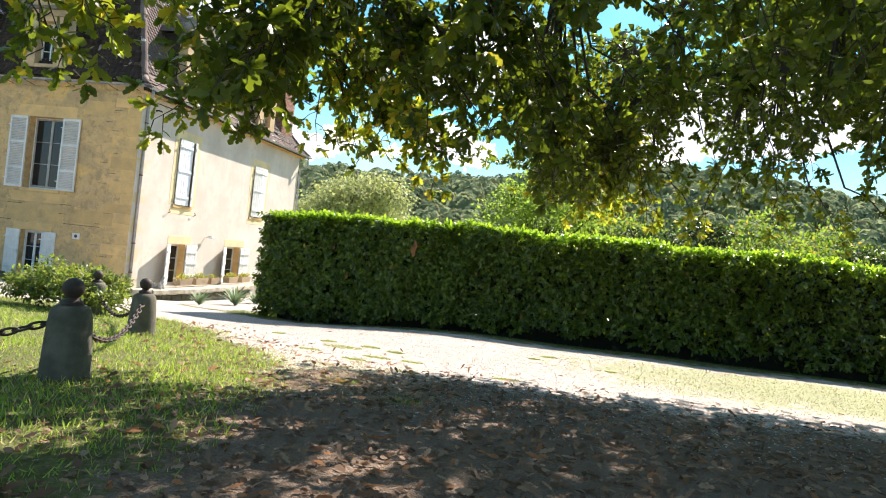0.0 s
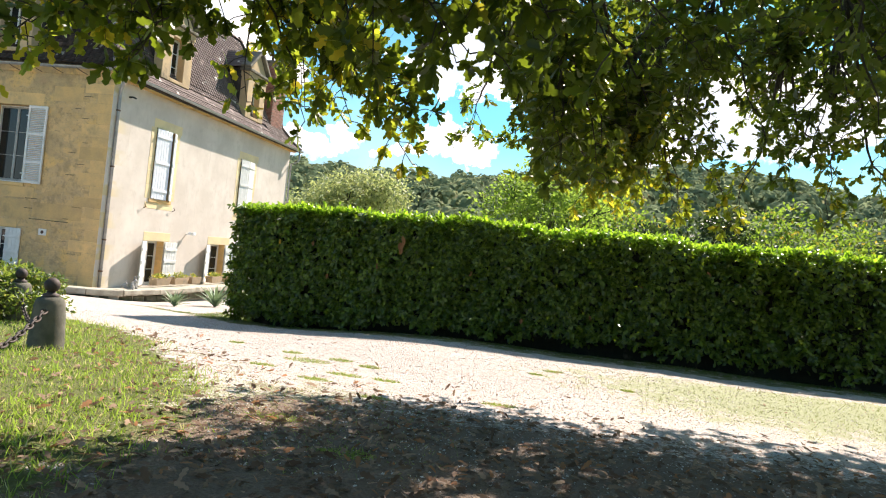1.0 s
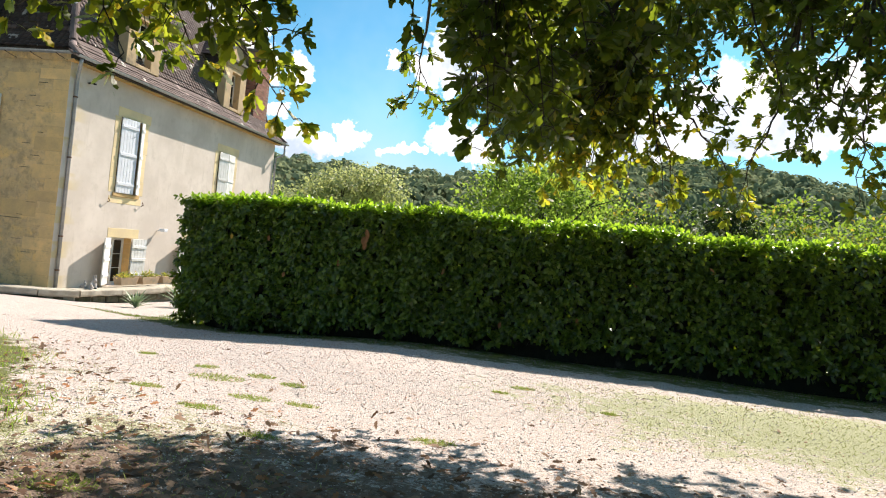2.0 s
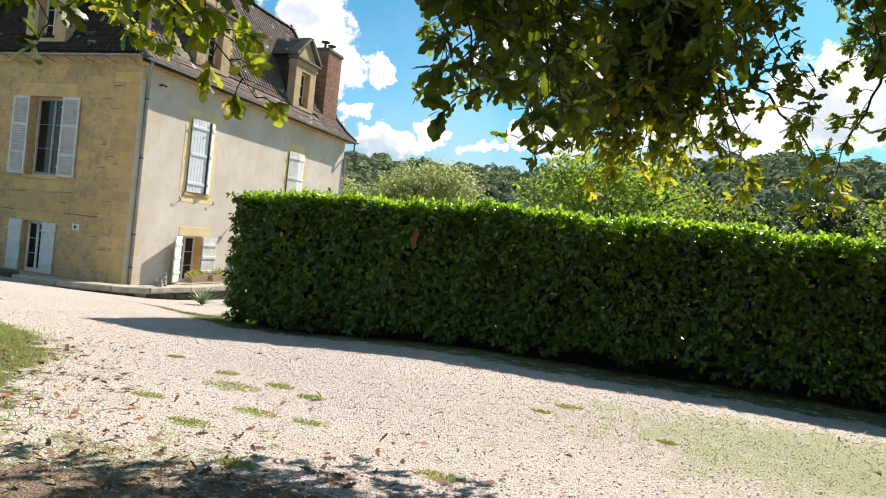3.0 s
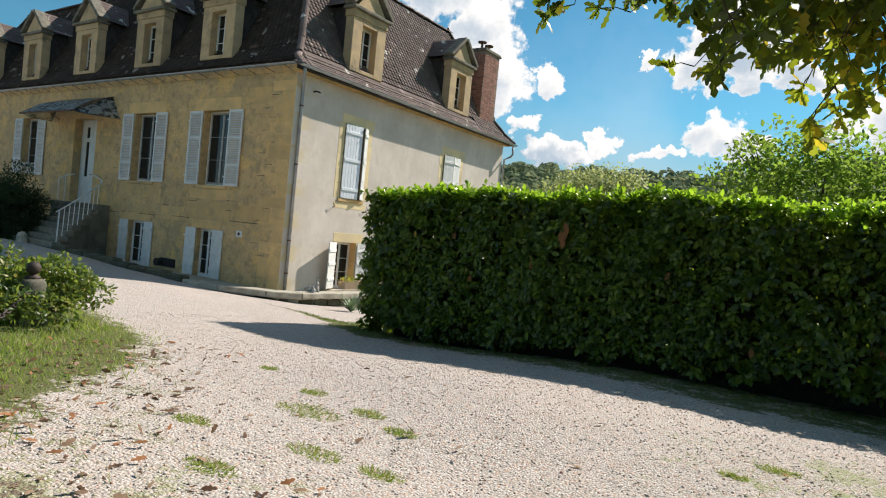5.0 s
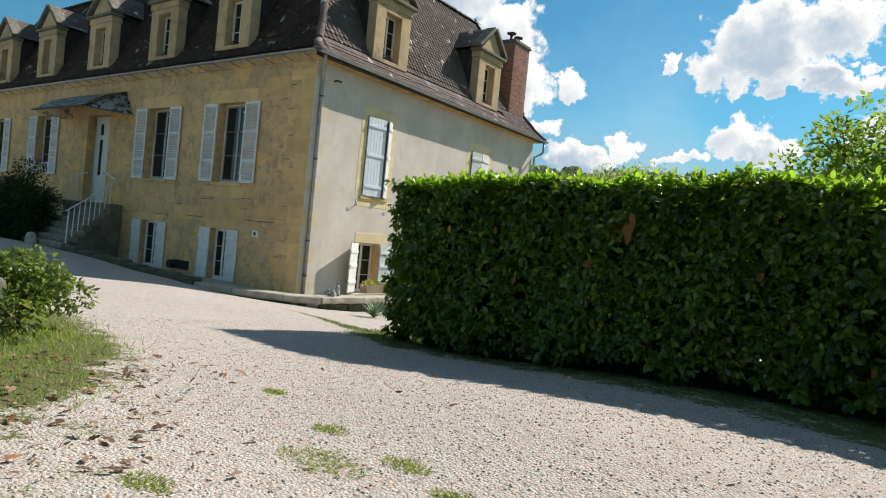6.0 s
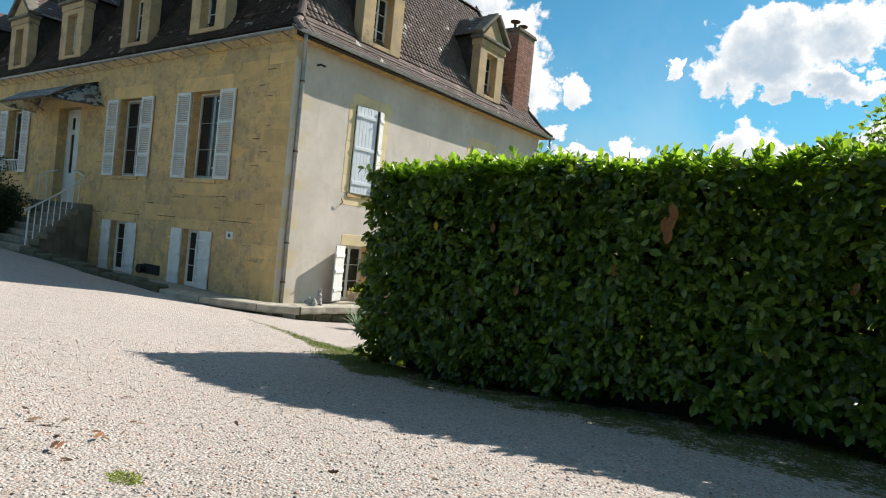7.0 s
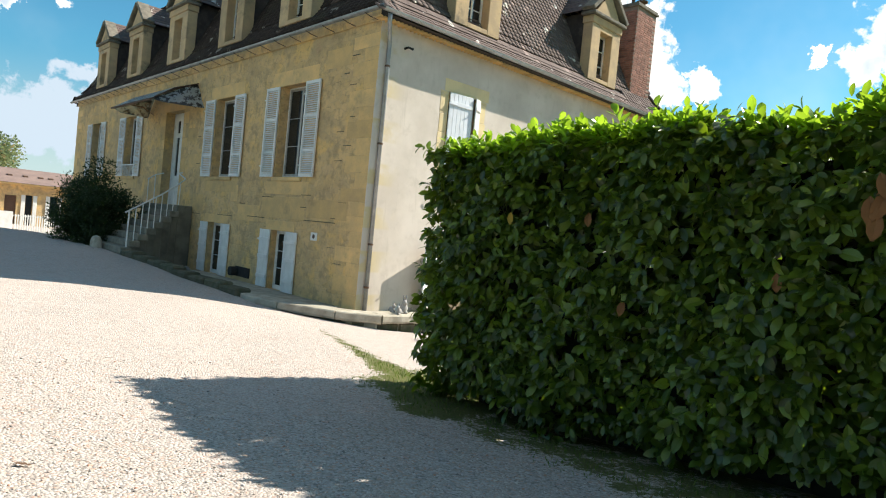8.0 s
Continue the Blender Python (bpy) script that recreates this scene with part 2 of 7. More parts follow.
def plaster_material():
    """Grey-beige lime plaster on the gable side, blotched, with yellow stone showing at the corner."""
    m, n, s, _ = material("lime_plaster", 0.93, 0.0, 0.2)
    p = n.place()
    colour = n.mix(n.ramp(n.noise(p, 0.9, 6.0, 0.6), 0.35, 0.7), (0.56, 0.495, 0.425), (0.67, 0.60, 0.525))
    colour = n.mix(n.math("MULTIPLY", n.ramp(n.noise(p, 3.2, 6.0, 0.68), 0.52, 0.72), 0.45), colour, (0.48, 0.42, 0.35))
    split = n.add("ShaderNodeSeparateXYZ")
    n.put(split.inputs[0], p)
    near = n.ramp(split.outputs[1], 18.1, 17.3)
    block = n.ramp(n.math("SINE", n.math("MULTIPLY", split.outputs[2], 7.0)), -0.15, 0.25)
    near = n.math("MULTIPLY", n.math("MULTIPLY", near, block), n.ramp(n.noise(p, 2.2, 5.0), 0.38, 0.55))
    colour = n.mix(n.math("MULTIPLY", near, 0.8), colour, (0.58, 0.47, 0.24))
    streak = n.noise(n.vec("MULTIPLY", p, (3.0, 3.0, 0.35)), 2.0, 6.0, 0.7)
    colour = n.mix(n.math("MULTIPLY", n.ramp(streak, 0.56, 0.74), 0.4), colour, (0.40, 0.35, 0.29))
    n.put(s.inputs["Base Color"], colour)
    n.put(s.inputs["Normal"], n.bump(n.math("ADD", n.noise(p, 60.0, 5.0), n.noise(p, 5.0, 4.0)), 0.35, 0.006))
    return m


def tile_material(name, dark, light, grey, lichen, rough=0.85):
    """Flat clay tiles, each its own tone, with grey weathering and pale lichen rings."""
    m, n, s, _ = material(name, rough, 0.0, 0.15)
    p = n.place()
    r = n.math("FRACT", n.math("ADD", n.island(), n.random()))
    colour = n.mix(r, dark, light)
    colour = n.mix(n.ramp(r, 0.955, 0.98), colour, tuple(c * 1.9 for c in light))
    colour = n.mix(n.math("MULTIPLY", n.ramp(n.noise(p, 1.3, 6.0, 0.65), 0.45, 0.7), 0.45), colour, grey)
    colour = n.mix(n.math("MULTIPLY", n.ramp(n.noise(p, 14.0, 5.0, 0.7), 0.6, 0.75), 0.4), colour, tuple(c * 1.5 for c in grey))
    colour = n.mix(n.math("MULTIPLY", n.ramp(n.noise(p, 2.4, 5.0, 0.55), 0.63, 0.66), lichen), colour, (0.66, 0.63, 0.57))
    n.put(s.inputs["Base Color"], colour)
    n.put(s.inputs["Normal"], n.bump(n.noise(p, 45.0, 5.0), 0.4, 0.006))
    return m


def canopy_material():
    """Greenish wired glass with dead leaves lying on it."""
    m, n, s, _ = material("canopy_glass", 0.35, 0.0, 0.5)
    p = n.place()
    debris = n.ramp(n.noise(p, 5.0, 6.0, 0.72), 0.49, 0.53)
    n.put(s.inputs["Base Color"], n.mix(debris, (0.62, 0.70, 0.70), (0.03, 0.028, 0.022)))
    n.put(s.inputs["Transmission Weight"], n.math("SUBTRACT", 0.85, n.math("MULTIPLY", debris, 0.85)))
    return m


def glass_material():
    m, n, s, _ = material("window_glass", 0.03, 0.0, 0.5)
    s.inputs["Base Color"].default_value = (0.012, 0.016, 0.018, 1)
    n.put(s.inputs["Normal"], n.bump(n.noise(n.place(), 3.0, 2.0), 0.04, 0.02))
    return m


GROUND = ground_material()
FACADE = facade_material()
PLASTER = plaster_material()
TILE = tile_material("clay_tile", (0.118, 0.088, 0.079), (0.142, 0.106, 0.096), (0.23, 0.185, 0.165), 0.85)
# Darker copy of the clay tile; the front slope's shade is in its colour.
SHADED_TILE = tile_material("shaded_clay_tile", (0.030, 0.023, 0.020), (0.058, 0.042, 0.036), (0.060, 0.058, 0.040), 0.35, 0.95)
GLASS = glass_material()
# Hedge-foot grass, its green darkened to carry the hedge's shadow.
VERGE = leafy("shade_toned_grass", (0.04, 0.07, 0.013), (0.11, 0.155, 0.032), (0.18, 0.27, 0.035), 0.5, 0.35, 0.3, (0.25, 0.2, 0.09), 0.1)
CANOPY = canopy_material()
FAR_TILE = worn("far_roof_tile", (0.20, 0.14, 0.12), (0.26, 0.18, 0.15), 1.2, 9.0, 0.9, 0.3, 0.01, stain=(0.14, 0.11, 0.10), stains=0.5)
ASHLAR = worn("yellow_ashlar", (0.70, 0.465, 0.20), (0.56, 0.385, 0.185), 2.5, 22.0, 0.9, 0.4, 0.008, vary=0.14, stain=(0.25, 0.195, 0.115), stains=0.65)
GREY_STONE = worn("weathered_stone", (0.36, 0.33, 0.26), (0.24, 0.22, 0.17), 4.0, 50.0, 0.93, 0.5, 0.008, vary=0.12, stain=(0.10, 0.10, 0.075), stains=0.6)
# Stone colour taken darker to hold the tree shade on the bollards.
BOLLARD_STONE = worn("bollard_stone", (0.145, 0.13, 0.10), (0.075, 0.075, 0.056), 7.0, 70.0, 0.95, 0.6, 0.008, stain=(0.07, 0.09, 0.04), stains=0.7)
DORMER_STONE = worn("dormer_stone", (0.54, 0.385, 0.215), (0.43, 0.315, 0.19), 3.0, 26.0, 0.92, 0.45, 0.008, vary=0.1, stain=(0.14, 0.12, 0.085), stains=0.85)
PEDIMENT_STONE = worn("lichened_pediment_stone", (0.20, 0.18, 0.14), (0.12, 0.11, 0.09), 5.0, 60.0, 0.95, 0.5, 0.008, vary=0.12, stain=(0.40, 0.34, 0.22), stains=0.5)
KERB_STONE = worn("worn_kerb_stone", (0.44, 0.40, 0.32), (0.32, 0.285, 0.22), 5.0, 30.0, 0.93, 0.6, 0.012, vary=0.15, stain=(0.16, 0.15, 0.10), stains=0.5)
MOSSY_STONE = worn("mossy_stone", (0.12, 0.11, 0.075), (0.07, 0.075, 0.04), 7.0, 50.0, 0.95, 0.7, 0.02, vary=0.2, stain=(0.05, 0.07, 0.02), stains=0.7)
FRAME_PAINT = worn("grey_window_paint", (0.40, 0.39, 0.36), (0.30, 0.29, 0.27), 5.0, 90.0, 0.6, 0.15, 0.002, vary=0.05)
SLATE_CHEEK = worn("dark_tile_hanging", (0.035, 0.028, 0.025), (0.06, 0.048, 0.042), 5.0, 40.0, 0.9, 0.5, 0.01)
WHITE_PAINT = worn("white_paint", (0.74, 0.74, 0.71), (0.66, 0.66, 0.62), 5.0, 90.0, 0.55, 0.15, 0.002, vary=0.05, stain=(0.45, 0.43, 0.38), stains=0.3)
# Pale grey of the lamp; also stands for a white shutter leaf in shade.
GREY_AND_SHADE_PAINT = worn("pale_grey_and_shade_paint", (0.72, 0.75, 0.79), (0.66, 0.69, 0.73), 5.0, 90.0, 0.5, 0.15, 0.002, vary=0.05, stain=(0.4, 0.4, 0.38), stains=0.3)
ZINC = worn("zinc", (0.38, 0.39, 0.40), (0.28, 0.29, 0.30), 6.0, 60.0, 0.5, 0.15, 0.002, 0.6, stain=(0.2, 0.19, 0.18), stains=0.4)
PALE_ASHLAR = worn("pale_yellow_ashlar", (0.74, 0.60, 0.34), (0.66, 0.53, 0.32), 2.5, 45.0, 0.9, 0.3, 0.005, vary=0.1, stain=(0.45, 0.38, 0.26), stains=0.4)
BRICK = worn("red_brick", (0.37, 0.175, 0.125), (0.27, 0.13, 0.10), 9.0, 90.0, 0.9, 0.4, 0.005, vary=0.3, stain=(0.14, 0.09, 0.075), stains=0.5)
MORTAR = worn("sooty_mortar", (0.30, 0.235, 0.19), (0.22, 0.17, 0.14), 8.0, 80.0, 0.95, 0.4, 0.005)
RUST = worn("rusty_iron", (0.10, 0.065, 0.05), (0.17, 0.10, 0.065), 14.0, 90.0, 0.75, 0.4, 0.003, 0.3, stain=(0.22, 0.12, 0.06), stains=0.5)
IRON = worn("blackened_iron", (0.045, 0.036, 0.032), (0.075, 0.052, 0.042), 14.0, 90.0, 0.7, 0.4, 0.003, 0.3, stain=(0.11, 0.065, 0.04), stains=0.4)
# Near-black, for vents, and painted on inner boards to stand for unlit rooms.
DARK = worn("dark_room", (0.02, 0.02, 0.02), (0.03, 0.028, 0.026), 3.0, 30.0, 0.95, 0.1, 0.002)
TERRACOTTA = worn("terracotta", (0.42, 0.30, 0.19), (0.33, 0.25, 0.17), 8.0, 60.0, 0.85, 0.3, 0.004, stain=(0.2, 0.18, 0.13), stains=0.5)
GREY_CAST = worn("cast_stone", (0.34, 0.33, 0.31), (0.26, 0.25, 0.24), 14.0, 90.0, 0.9, 0.4, 0.003)
BARK = worn("oak_bark", (0.10, 0.08, 0.06), (0.06, 0.05, 0.04), 14.0, 60.0, 0.95, 0.8, 0.015, stain=(0.13, 0.13, 0.09), stains=0.4)
TWIG = worn("twig_bark", (0.075, 0.06, 0.045), (0.05, 0.042, 0.034), 20.0, 90.0, 0.9, 0.4, 0.004)
OAK_LEAF = leafy("oak_leaf", (0.028, 0.050, 0.010), (0.070, 0.098, 0.020), (0.23, 0.31, 0.02), 0.42, 0.33, 0.4, (0.36, 0.33, 0.03), 0.03)
# Yellower oak leaf: backlight on the outer sprays is put into its colour.
OAK_BACKLIT_TONE = leafy("backlit_tone_oak_leaf", (0.045, 0.07, 0.012), (0.12, 0.14, 0.025), (0.36, 0.42, 0.03), 0.5, 0.45, 0.35, (0.50, 0.40, 0.03), 0.16)
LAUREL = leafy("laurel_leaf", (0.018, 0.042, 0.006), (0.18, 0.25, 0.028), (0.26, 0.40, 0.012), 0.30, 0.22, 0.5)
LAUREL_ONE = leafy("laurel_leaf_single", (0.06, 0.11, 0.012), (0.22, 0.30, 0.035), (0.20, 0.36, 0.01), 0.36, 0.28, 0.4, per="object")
LAUREL_CREST = leafy("crest_laurel_leaf", (0.08, 0.16, 0.015), (0.22, 0.33, 0.035), (0.32, 0.50, 0.03), 0.28, 0.5, 0.5)
DEAD_LEAF = leafy("dead_leaf", (0.11, 0.066, 0.045), (0.46, 0.32, 0.22), (0.3, 0.18, 0.10), 0.8, 0.2, 0.1, (0.40, 0.19, 0.09), 0.12)
BROWN_LEAF = leafy("withered_laurel_leaf", (0.24, 0.11, 0.045), (0.38, 0.19, 0.08), (0.3, 0.14, 0.05), 0.7, 0.25, 0.2)
YELLOW_LEAF = leafy("yellow_leaf", (0.50, 0.32, 0.05), (0.55, 0.36, 0.06), (0.5, 0.35, 0.06), 0.6, 0.3, 0.2)
GRASS = leafy("grass_blade", (0.11, 0.18, 0.028), (0.28, 0.37, 0.075), (0.34, 0.48, 0.06), 0.5, 0.42, 0.3, (0.46, 0.40, 0.19), 0.16, patchy=(0.36, 0.34, 0.12))
HAY = leafy("dry_grass", (0.19, 0.22, 0.075), (0.38, 0.385, 0.20), (0.35, 0.38, 0.11), 0.7, 0.35, 0.2)
SHRUB_LEAF = leafy("shrub_leaf", (0.035, 0.07, 0.015), (0.105, 0.155, 0.035), (0.26, 0.34, 0.05), 0.4, 0.4, 0.4, (0.3, 0.26, 0.06), 0.06)
BUSH_LEAF = leafy("dark_bush_leaf", (0.018, 0.035, 0.012), (0.04, 0.065, 0.02), (0.06, 0.10, 0.02), 0.5, 0.3, 0.35)
WILLOW_LEAF = leafy("willow_leaf", (0.26, 0.30, 0.12), (0.38, 0.41, 0.18), (0.46, 0.50, 0.18), 0.55, 0.35, 0.3)
ACACIA_LEAF = leafy("bright_tree_leaf", (0.045, 0.095, 0.018), (0.12, 0.185, 0.035), (0.24, 0.36, 0.04), 0.65, 0.42, 0.15, (0.40, 0.30, 0.04), 0.08)
WALNUT_LEAF = leafy("orchard_leaf", (0.06, 0.115, 0.022), (0.15, 0.22, 0.045), (0.30, 0.44, 0.06), 0.62, 0.45, 0.15)
WOOD_LEAF = leafy("far_wood_leaf", (0.11, 0.155, 0.085), (0.21, 0.245, 0.125), (0.24, 0.29, 0.13), 0.85, 0.4, 0.03, (0.27, 0.20, 0.10), 0.10)
HILL_LEAF = wood_material()
AGAVE = leafy("agave_leaf", (0.16, 0.24, 0.14), (0.24, 0.32, 0.19), (0.2, 0.28, 0.12), 0.45, 0.15, 0.4)
PETAL = leafy("pot_plant_leaf", (0.14, 0.20, 0.04), (0.30, 0.32, 0.07), (0.35, 0.38, 0.06), 0.5, 0.35, 0.3, (0.55, 0.42, 0.08), 0.2)


# ---- building helpers ----
def empty(name, at=(0, 0, 0)):
    ob = new(name)
    ob.location = at
    ob.empty_display_size = 0.2
    return ob


def under(ob, parent):
    """Makes ob a part of parent, keeping world-coordinates meshes where they are."""
    ob.parent = parent
    m = Matrix.Identity(4)
    p = parent
    while p is not None:
        m = p.matrix_basis @ m if p.parent is None else (p.matrix_parent_inverse @ p.matrix_basis) @ m
        p = p.parent
    ob.matrix_parent_inverse = m.inverted()
    return ob


class Solid:
    """Collects vertices and faces, then becomes one mesh."""

    def __init__(self):
        self.v, self.f = [], []

    def face(self, *points):
        k = len(self.v)
        self.v += [tuple(p) for p in points]
        self.f.append(tuple(range(k, k + len(points))))

    def box(self, a, b, bevel=0.0, m=None):
        x0, y0, z0 = (min(p, q) for p, q in zip(a, b))
        x1, y1, z1 = (max(p, q) for p, q in zip(a, b))
        k = len(self.v)
        e = min(bevel, (x1 - x0) * 0.45, (y1 - y0) * 0.45, (z1 - z0) * 0.45)
        if e <= 0:
            vs = [(x, y, z) for z in (z0, z1) for y in (y0, y1) for x in (x0, x1)]
            fs = [(0, 2, 3, 1), (4, 5, 7, 6), (0, 1, 5, 4), (2, 6, 7, 3), (0, 4, 6, 2), (1, 3, 7, 5)]
        else:
            vs, index = [], {}
            for i in (0, 1):
                for j in (0, 1):
                    for l in (0, 1):
                        c = ((x0, x1)[i], (y0, y1)[j], (z0, z1)[l])
                        s = (1 - 2 * i, 1 - 2 * j, 1 - 2 * l)
                        for ax in range(3):
                            p = [c[q] + (0 if q == ax else s[q] * e) for q in range(3)]
                            index[i, j, l, ax] = len(vs)
                            vs.append(tuple(p))
            g = index
            fs = []
            for i in (0, 1):
                q = [g[i, 0, 0, 0], g[i, 1, 0, 0], g[i, 1, 1, 0], g[i, 0, 1, 0]]
                fs.append(tuple(q if i else q[::-1]))
                q = [g[0, i, 0, 1], g[0, i, 1, 1], g[1, i, 1, 1], g[1, i, 0, 1]]
                fs.append(tuple(q if i else q[::-1]))
                q = [g[0, 0, i, 2], g[1, 0, i, 2], g[1, 1, i, 2], g[0, 1, i, 2]]
                fs.append(tuple(q if i else q[::-1]))
            for i in (0, 1):
                for j in (0, 1):
                    q = [g[i, j, 0, 0], g[i, j, 0, 1], g[i, j, 1, 1], g[i, j, 1, 0]]
                    fs.append(tuple(q if i == j else q[::-1]))
                    q = [g[i, 0, j, 0], g[i, 0, j, 2], g[i, 1, j, 2], g[i, 1, j, 0]]
                    fs.append(tuple(q[::-1] if i == j else q))
                    q = [g[0, i, j, 1], g[0, i, j, 2], g[1, i, j, 2], g[1, i, j, 1]]
                    fs.append(tuple(q if i == j else q[::-1]))
                    for l in (0, 1):
                        q = [g[i, j, l, 0], g[i, j, l, 1], g[i, j, l, 2]]
                        fs.append(tuple(q if (i + j + l) % 2 else q[::-1]))
        if m is not None:
            vs = [tuple(m @ Vector(p)) for p in vs]
        self.v += vs
        self.f += [tuple(k + i for i in q) for q in fs]
        return self

    def ring(self, a, b, sides, depth, m=None):
        """A frame in one piece: (u, z) corners a and b, bar widths left, right, foot and head, front and back depth."""
        (u0, z0), (u1, z1) = a, b
        l, r, foot, head = sides
        k = len(self.v)
        loops = [[(u0, z0), (u1, z0), (u1, z1), (u0, z1)], [(u0 + l, z0 + foot), (u1 - r, z0 + foot), (u1 - r, z1 - head), (u0 + l, z1 - head)]]
        vs = [(u, d, z) for d in depth for loop in loops for u, z in loop]
        for i in range(4):
            j = (i + 1) % 4
            for q in ((i, j, 4 + j, 4 + i), (8 + j, 8 + i, 12 + i, 12 + j), (j, i, 8 + i, 8 + j), (4 + i, 4 + j, 12 + j, 12 + i)):
                self.f.append(tuple(k + p for p in q))
        self.v += [tuple(m @ Vector(p)) if m is not None else p for p in vs]
        return self

    def tube(self, points, radii, sides=8, closed=True):
        k = len(self.v)
        points = [Vector(p) for p in points]
        if not hasattr(radii, "__len__"):
            radii = [radii] * len(points)
        side = None
        for i, p in enumerate(points):
            d = (points[min(i + 1, len(points) - 1)] - points[max(i - 1, 0)]).normalized()
            if side is None:
                side = d.orthogonal().normalized()
            side = (side - d * side.dot(d)).normalized()
            other = d.cross(side)
            for j in range(sides):
                a = 2 * math.pi * j / sides
                self.v.append(tuple(p + (side * math.cos(a) + other * math.sin(a)) * radii[i]))
        for i in range(len(points) - 1):
            for j in range(sides):
                a, b = k + i * sides + j, k + i * sides + (j + 1) % sides
                self.f.append((a, b, b + sides, a + sides))
        if closed:
            self.f.append(tuple(k + j for j in reversed(range(sides))))
            self.f.append(tuple(k + (len(points) - 1) * sides + j for j in range(sides)))
        return self

    def lathe(self, profile, at=(0, 0, 0), sides=24):
        """Turned round the upright line through at: profile holds (radius, height)."""
        k = len(self.v)
        for r, z in profile:
            for j in range(sides):
                a = 2 * math.pi * j / sides
                self.v.append((at[0] + r * math.cos(a), at[1] + r * math.sin(a), at[2] + z))
        for i in range(len(profile) - 1):
            for j in range(sides):
                a, b = k + i * sides + j, k + i * sides + (j + 1) % sides
                self.f.append((a, b, b + sides, a + sides))
        self.f.append(tuple(k + j for j in reversed(range(sides))))
        self.f.append(tuple(k + (len(profile) - 1) * sides + j for j in range(sides)))
        return self

    def mesh(self, name, mat, smooth=False):
        me = bpy.data.meshes.new(name)
        me.from_pydata(self.v, [], self.f)
        me.update()
        if smooth:
            me.polygons.foreach_set("use_smooth", [True] * len(me.polygons))
        me.materials.append(mat)
        return me


def part(name, solid, mat, parent=None, label="", smooth=False):
    me = solid if isinstance(solid, bpy.types.Mesh) else solid.mesh(name, mat, smooth)
    ob = new(name, me)
    if parent is not None:
        under(ob, parent)
    if label:
        tagged(ob, label)
    return ob


def array_mesh(name, verts, loops, starts, totals, mat, smooth=False):
    me = bpy.data.meshes.new(name)
    me.vertices.add(len(verts))
    me.vertices.foreach_set("co", np.ascontiguousarray(verts, dtype=np.float32).ravel())
    me.loops.add(len(loops))
    me.loops.foreach_set("vertex_index", np.ascontiguousarray(loops, dtype=np.int32))
    me.polygons.add(len(starts))
    me.polygons.foreach_set("loop_start", np.ascontiguousarray(starts, dtype=np.int32))
    me.polygons.foreach_set("loop_total", np.ascontiguousarray(totals, dtype=np.int32))
    if smooth:
        me.polygons.foreach_set("use_smooth", np.ones(len(starts), dtype=bool))
    me.materials.append(mat)
    me.update(calc_edges=True)
    return me


def strewn(name, shape, places, axes, ups, sizes, mat, smooth=False):
    """One mesh of many copies of a small shape (verts, faces): its x along axes, its z near ups."""
    v, f = np.array(shape[0], dtype=float), shape[1]
    x = axes / np.maximum(np.linalg.norm(axes, axis=1, keepdims=True), 1e-6)
    z = ups - x * np.sum(ups * x, axis=1, keepdims=True)
    z /= np.maximum(np.linalg.norm(z, axis=1, keepdims=True), 1e-6)
    y = np.cross(z, x)
    sizes = np.asarray(sizes, dtype=float).reshape(len(places), -1)
    sx, sy, sz = (sizes[:, min(i, sizes.shape[1] - 1)] for i in range(3))
    out = places[:, None, :] + v[None, :, 0, None] * (x * sx[:, None])[:, None, :] + v[None, :, 1, None] * (y * sy[:, None])[:, None, :] + v[None, :, 2, None] * (z * sz[:, None])[:, None, :]
    flat = np.array([i for q in f for i in q])
    tot = np.array([len(q) for q in f])
    n = len(places)
    loops = (flat[None, :] + (np.arange(n) * len(v))[:, None]).ravel()
    totals = np.tile(tot, n)
    starts = np.concatenate(([0], np.cumsum(totals)[:-1]))
    return array_mesh(name, out.reshape(-1, 3), loops, starts, totals, mat, smooth)


def blade_shape(widths, droop=0.15, fold=0.25):
    """A leaf along x, 1 long: a midrib with two halves raised to either side."""
    n = len(widths)
    v, f = [], []
    for i, wd in enumerate(widths):
        t = i / (n - 1)
        z = -droop * t * t
        v += [(t, -wd, z + fold * wd), (t, 0, z), (t, wd, z + fold * wd)]
    for i in range(n - 1):
        a = 3 * i
        f += [(a, a + 3, a + 4, a + 1), (a + 1, a + 4, a + 5, a + 2)]
    return v, f


def flat_shape(widths, droop=0.2):
    """A lobed leaf along x, 1 long, with no fold."""
    v, f = [], []
    n = len(widths)
    for i, wd in enumerate(widths):
        t = i / (n - 1)
        v += [(t, -wd, -droop * t * t + 0.25 * wd), (t, wd * 0.9, -droop * t * t - 0.1 * wd)]
    for i in range(n - 1):
        f.append((2 * i, 2 * i + 2, 2 * i + 3, 2 * i + 1))
    return v, f


OAK_SHAPE = flat_shape([0.014, 0.14, 0.10, 0.25, 0.15, 0.22, 0.03])
LAUREL_SHAPE = blade_shape([0.02, 0.185, 0.25, 0.225, 0.045], 0.18, 0.25)
SPRIG_SHAPE = ([(0, 0, 0), (0.45, -0.3, 0.08), (1, 0, -0.05), (0.5, 0.28, 0.08)], [(0, 1, 2, 3)])
SMALL_SHAPE = blade_shape([0.01, 0.22, 0.18, 0.01], 0.2, 0.3)
GRASS_SHAPE = ([(0, -0.03, 0), (0, 0.03, 0), (0.55, 0.022, 0.04), (0.55, -0.022, 0.04), (1, 0, 0.2)], [(0, 1, 2, 3), (3, 2, 4)])
rng = np.random.default_rng(7)


def unit(a):
    return a / np.maximum(np.linalg.norm(a, axis=-1, keepdims=True), 1e-9)


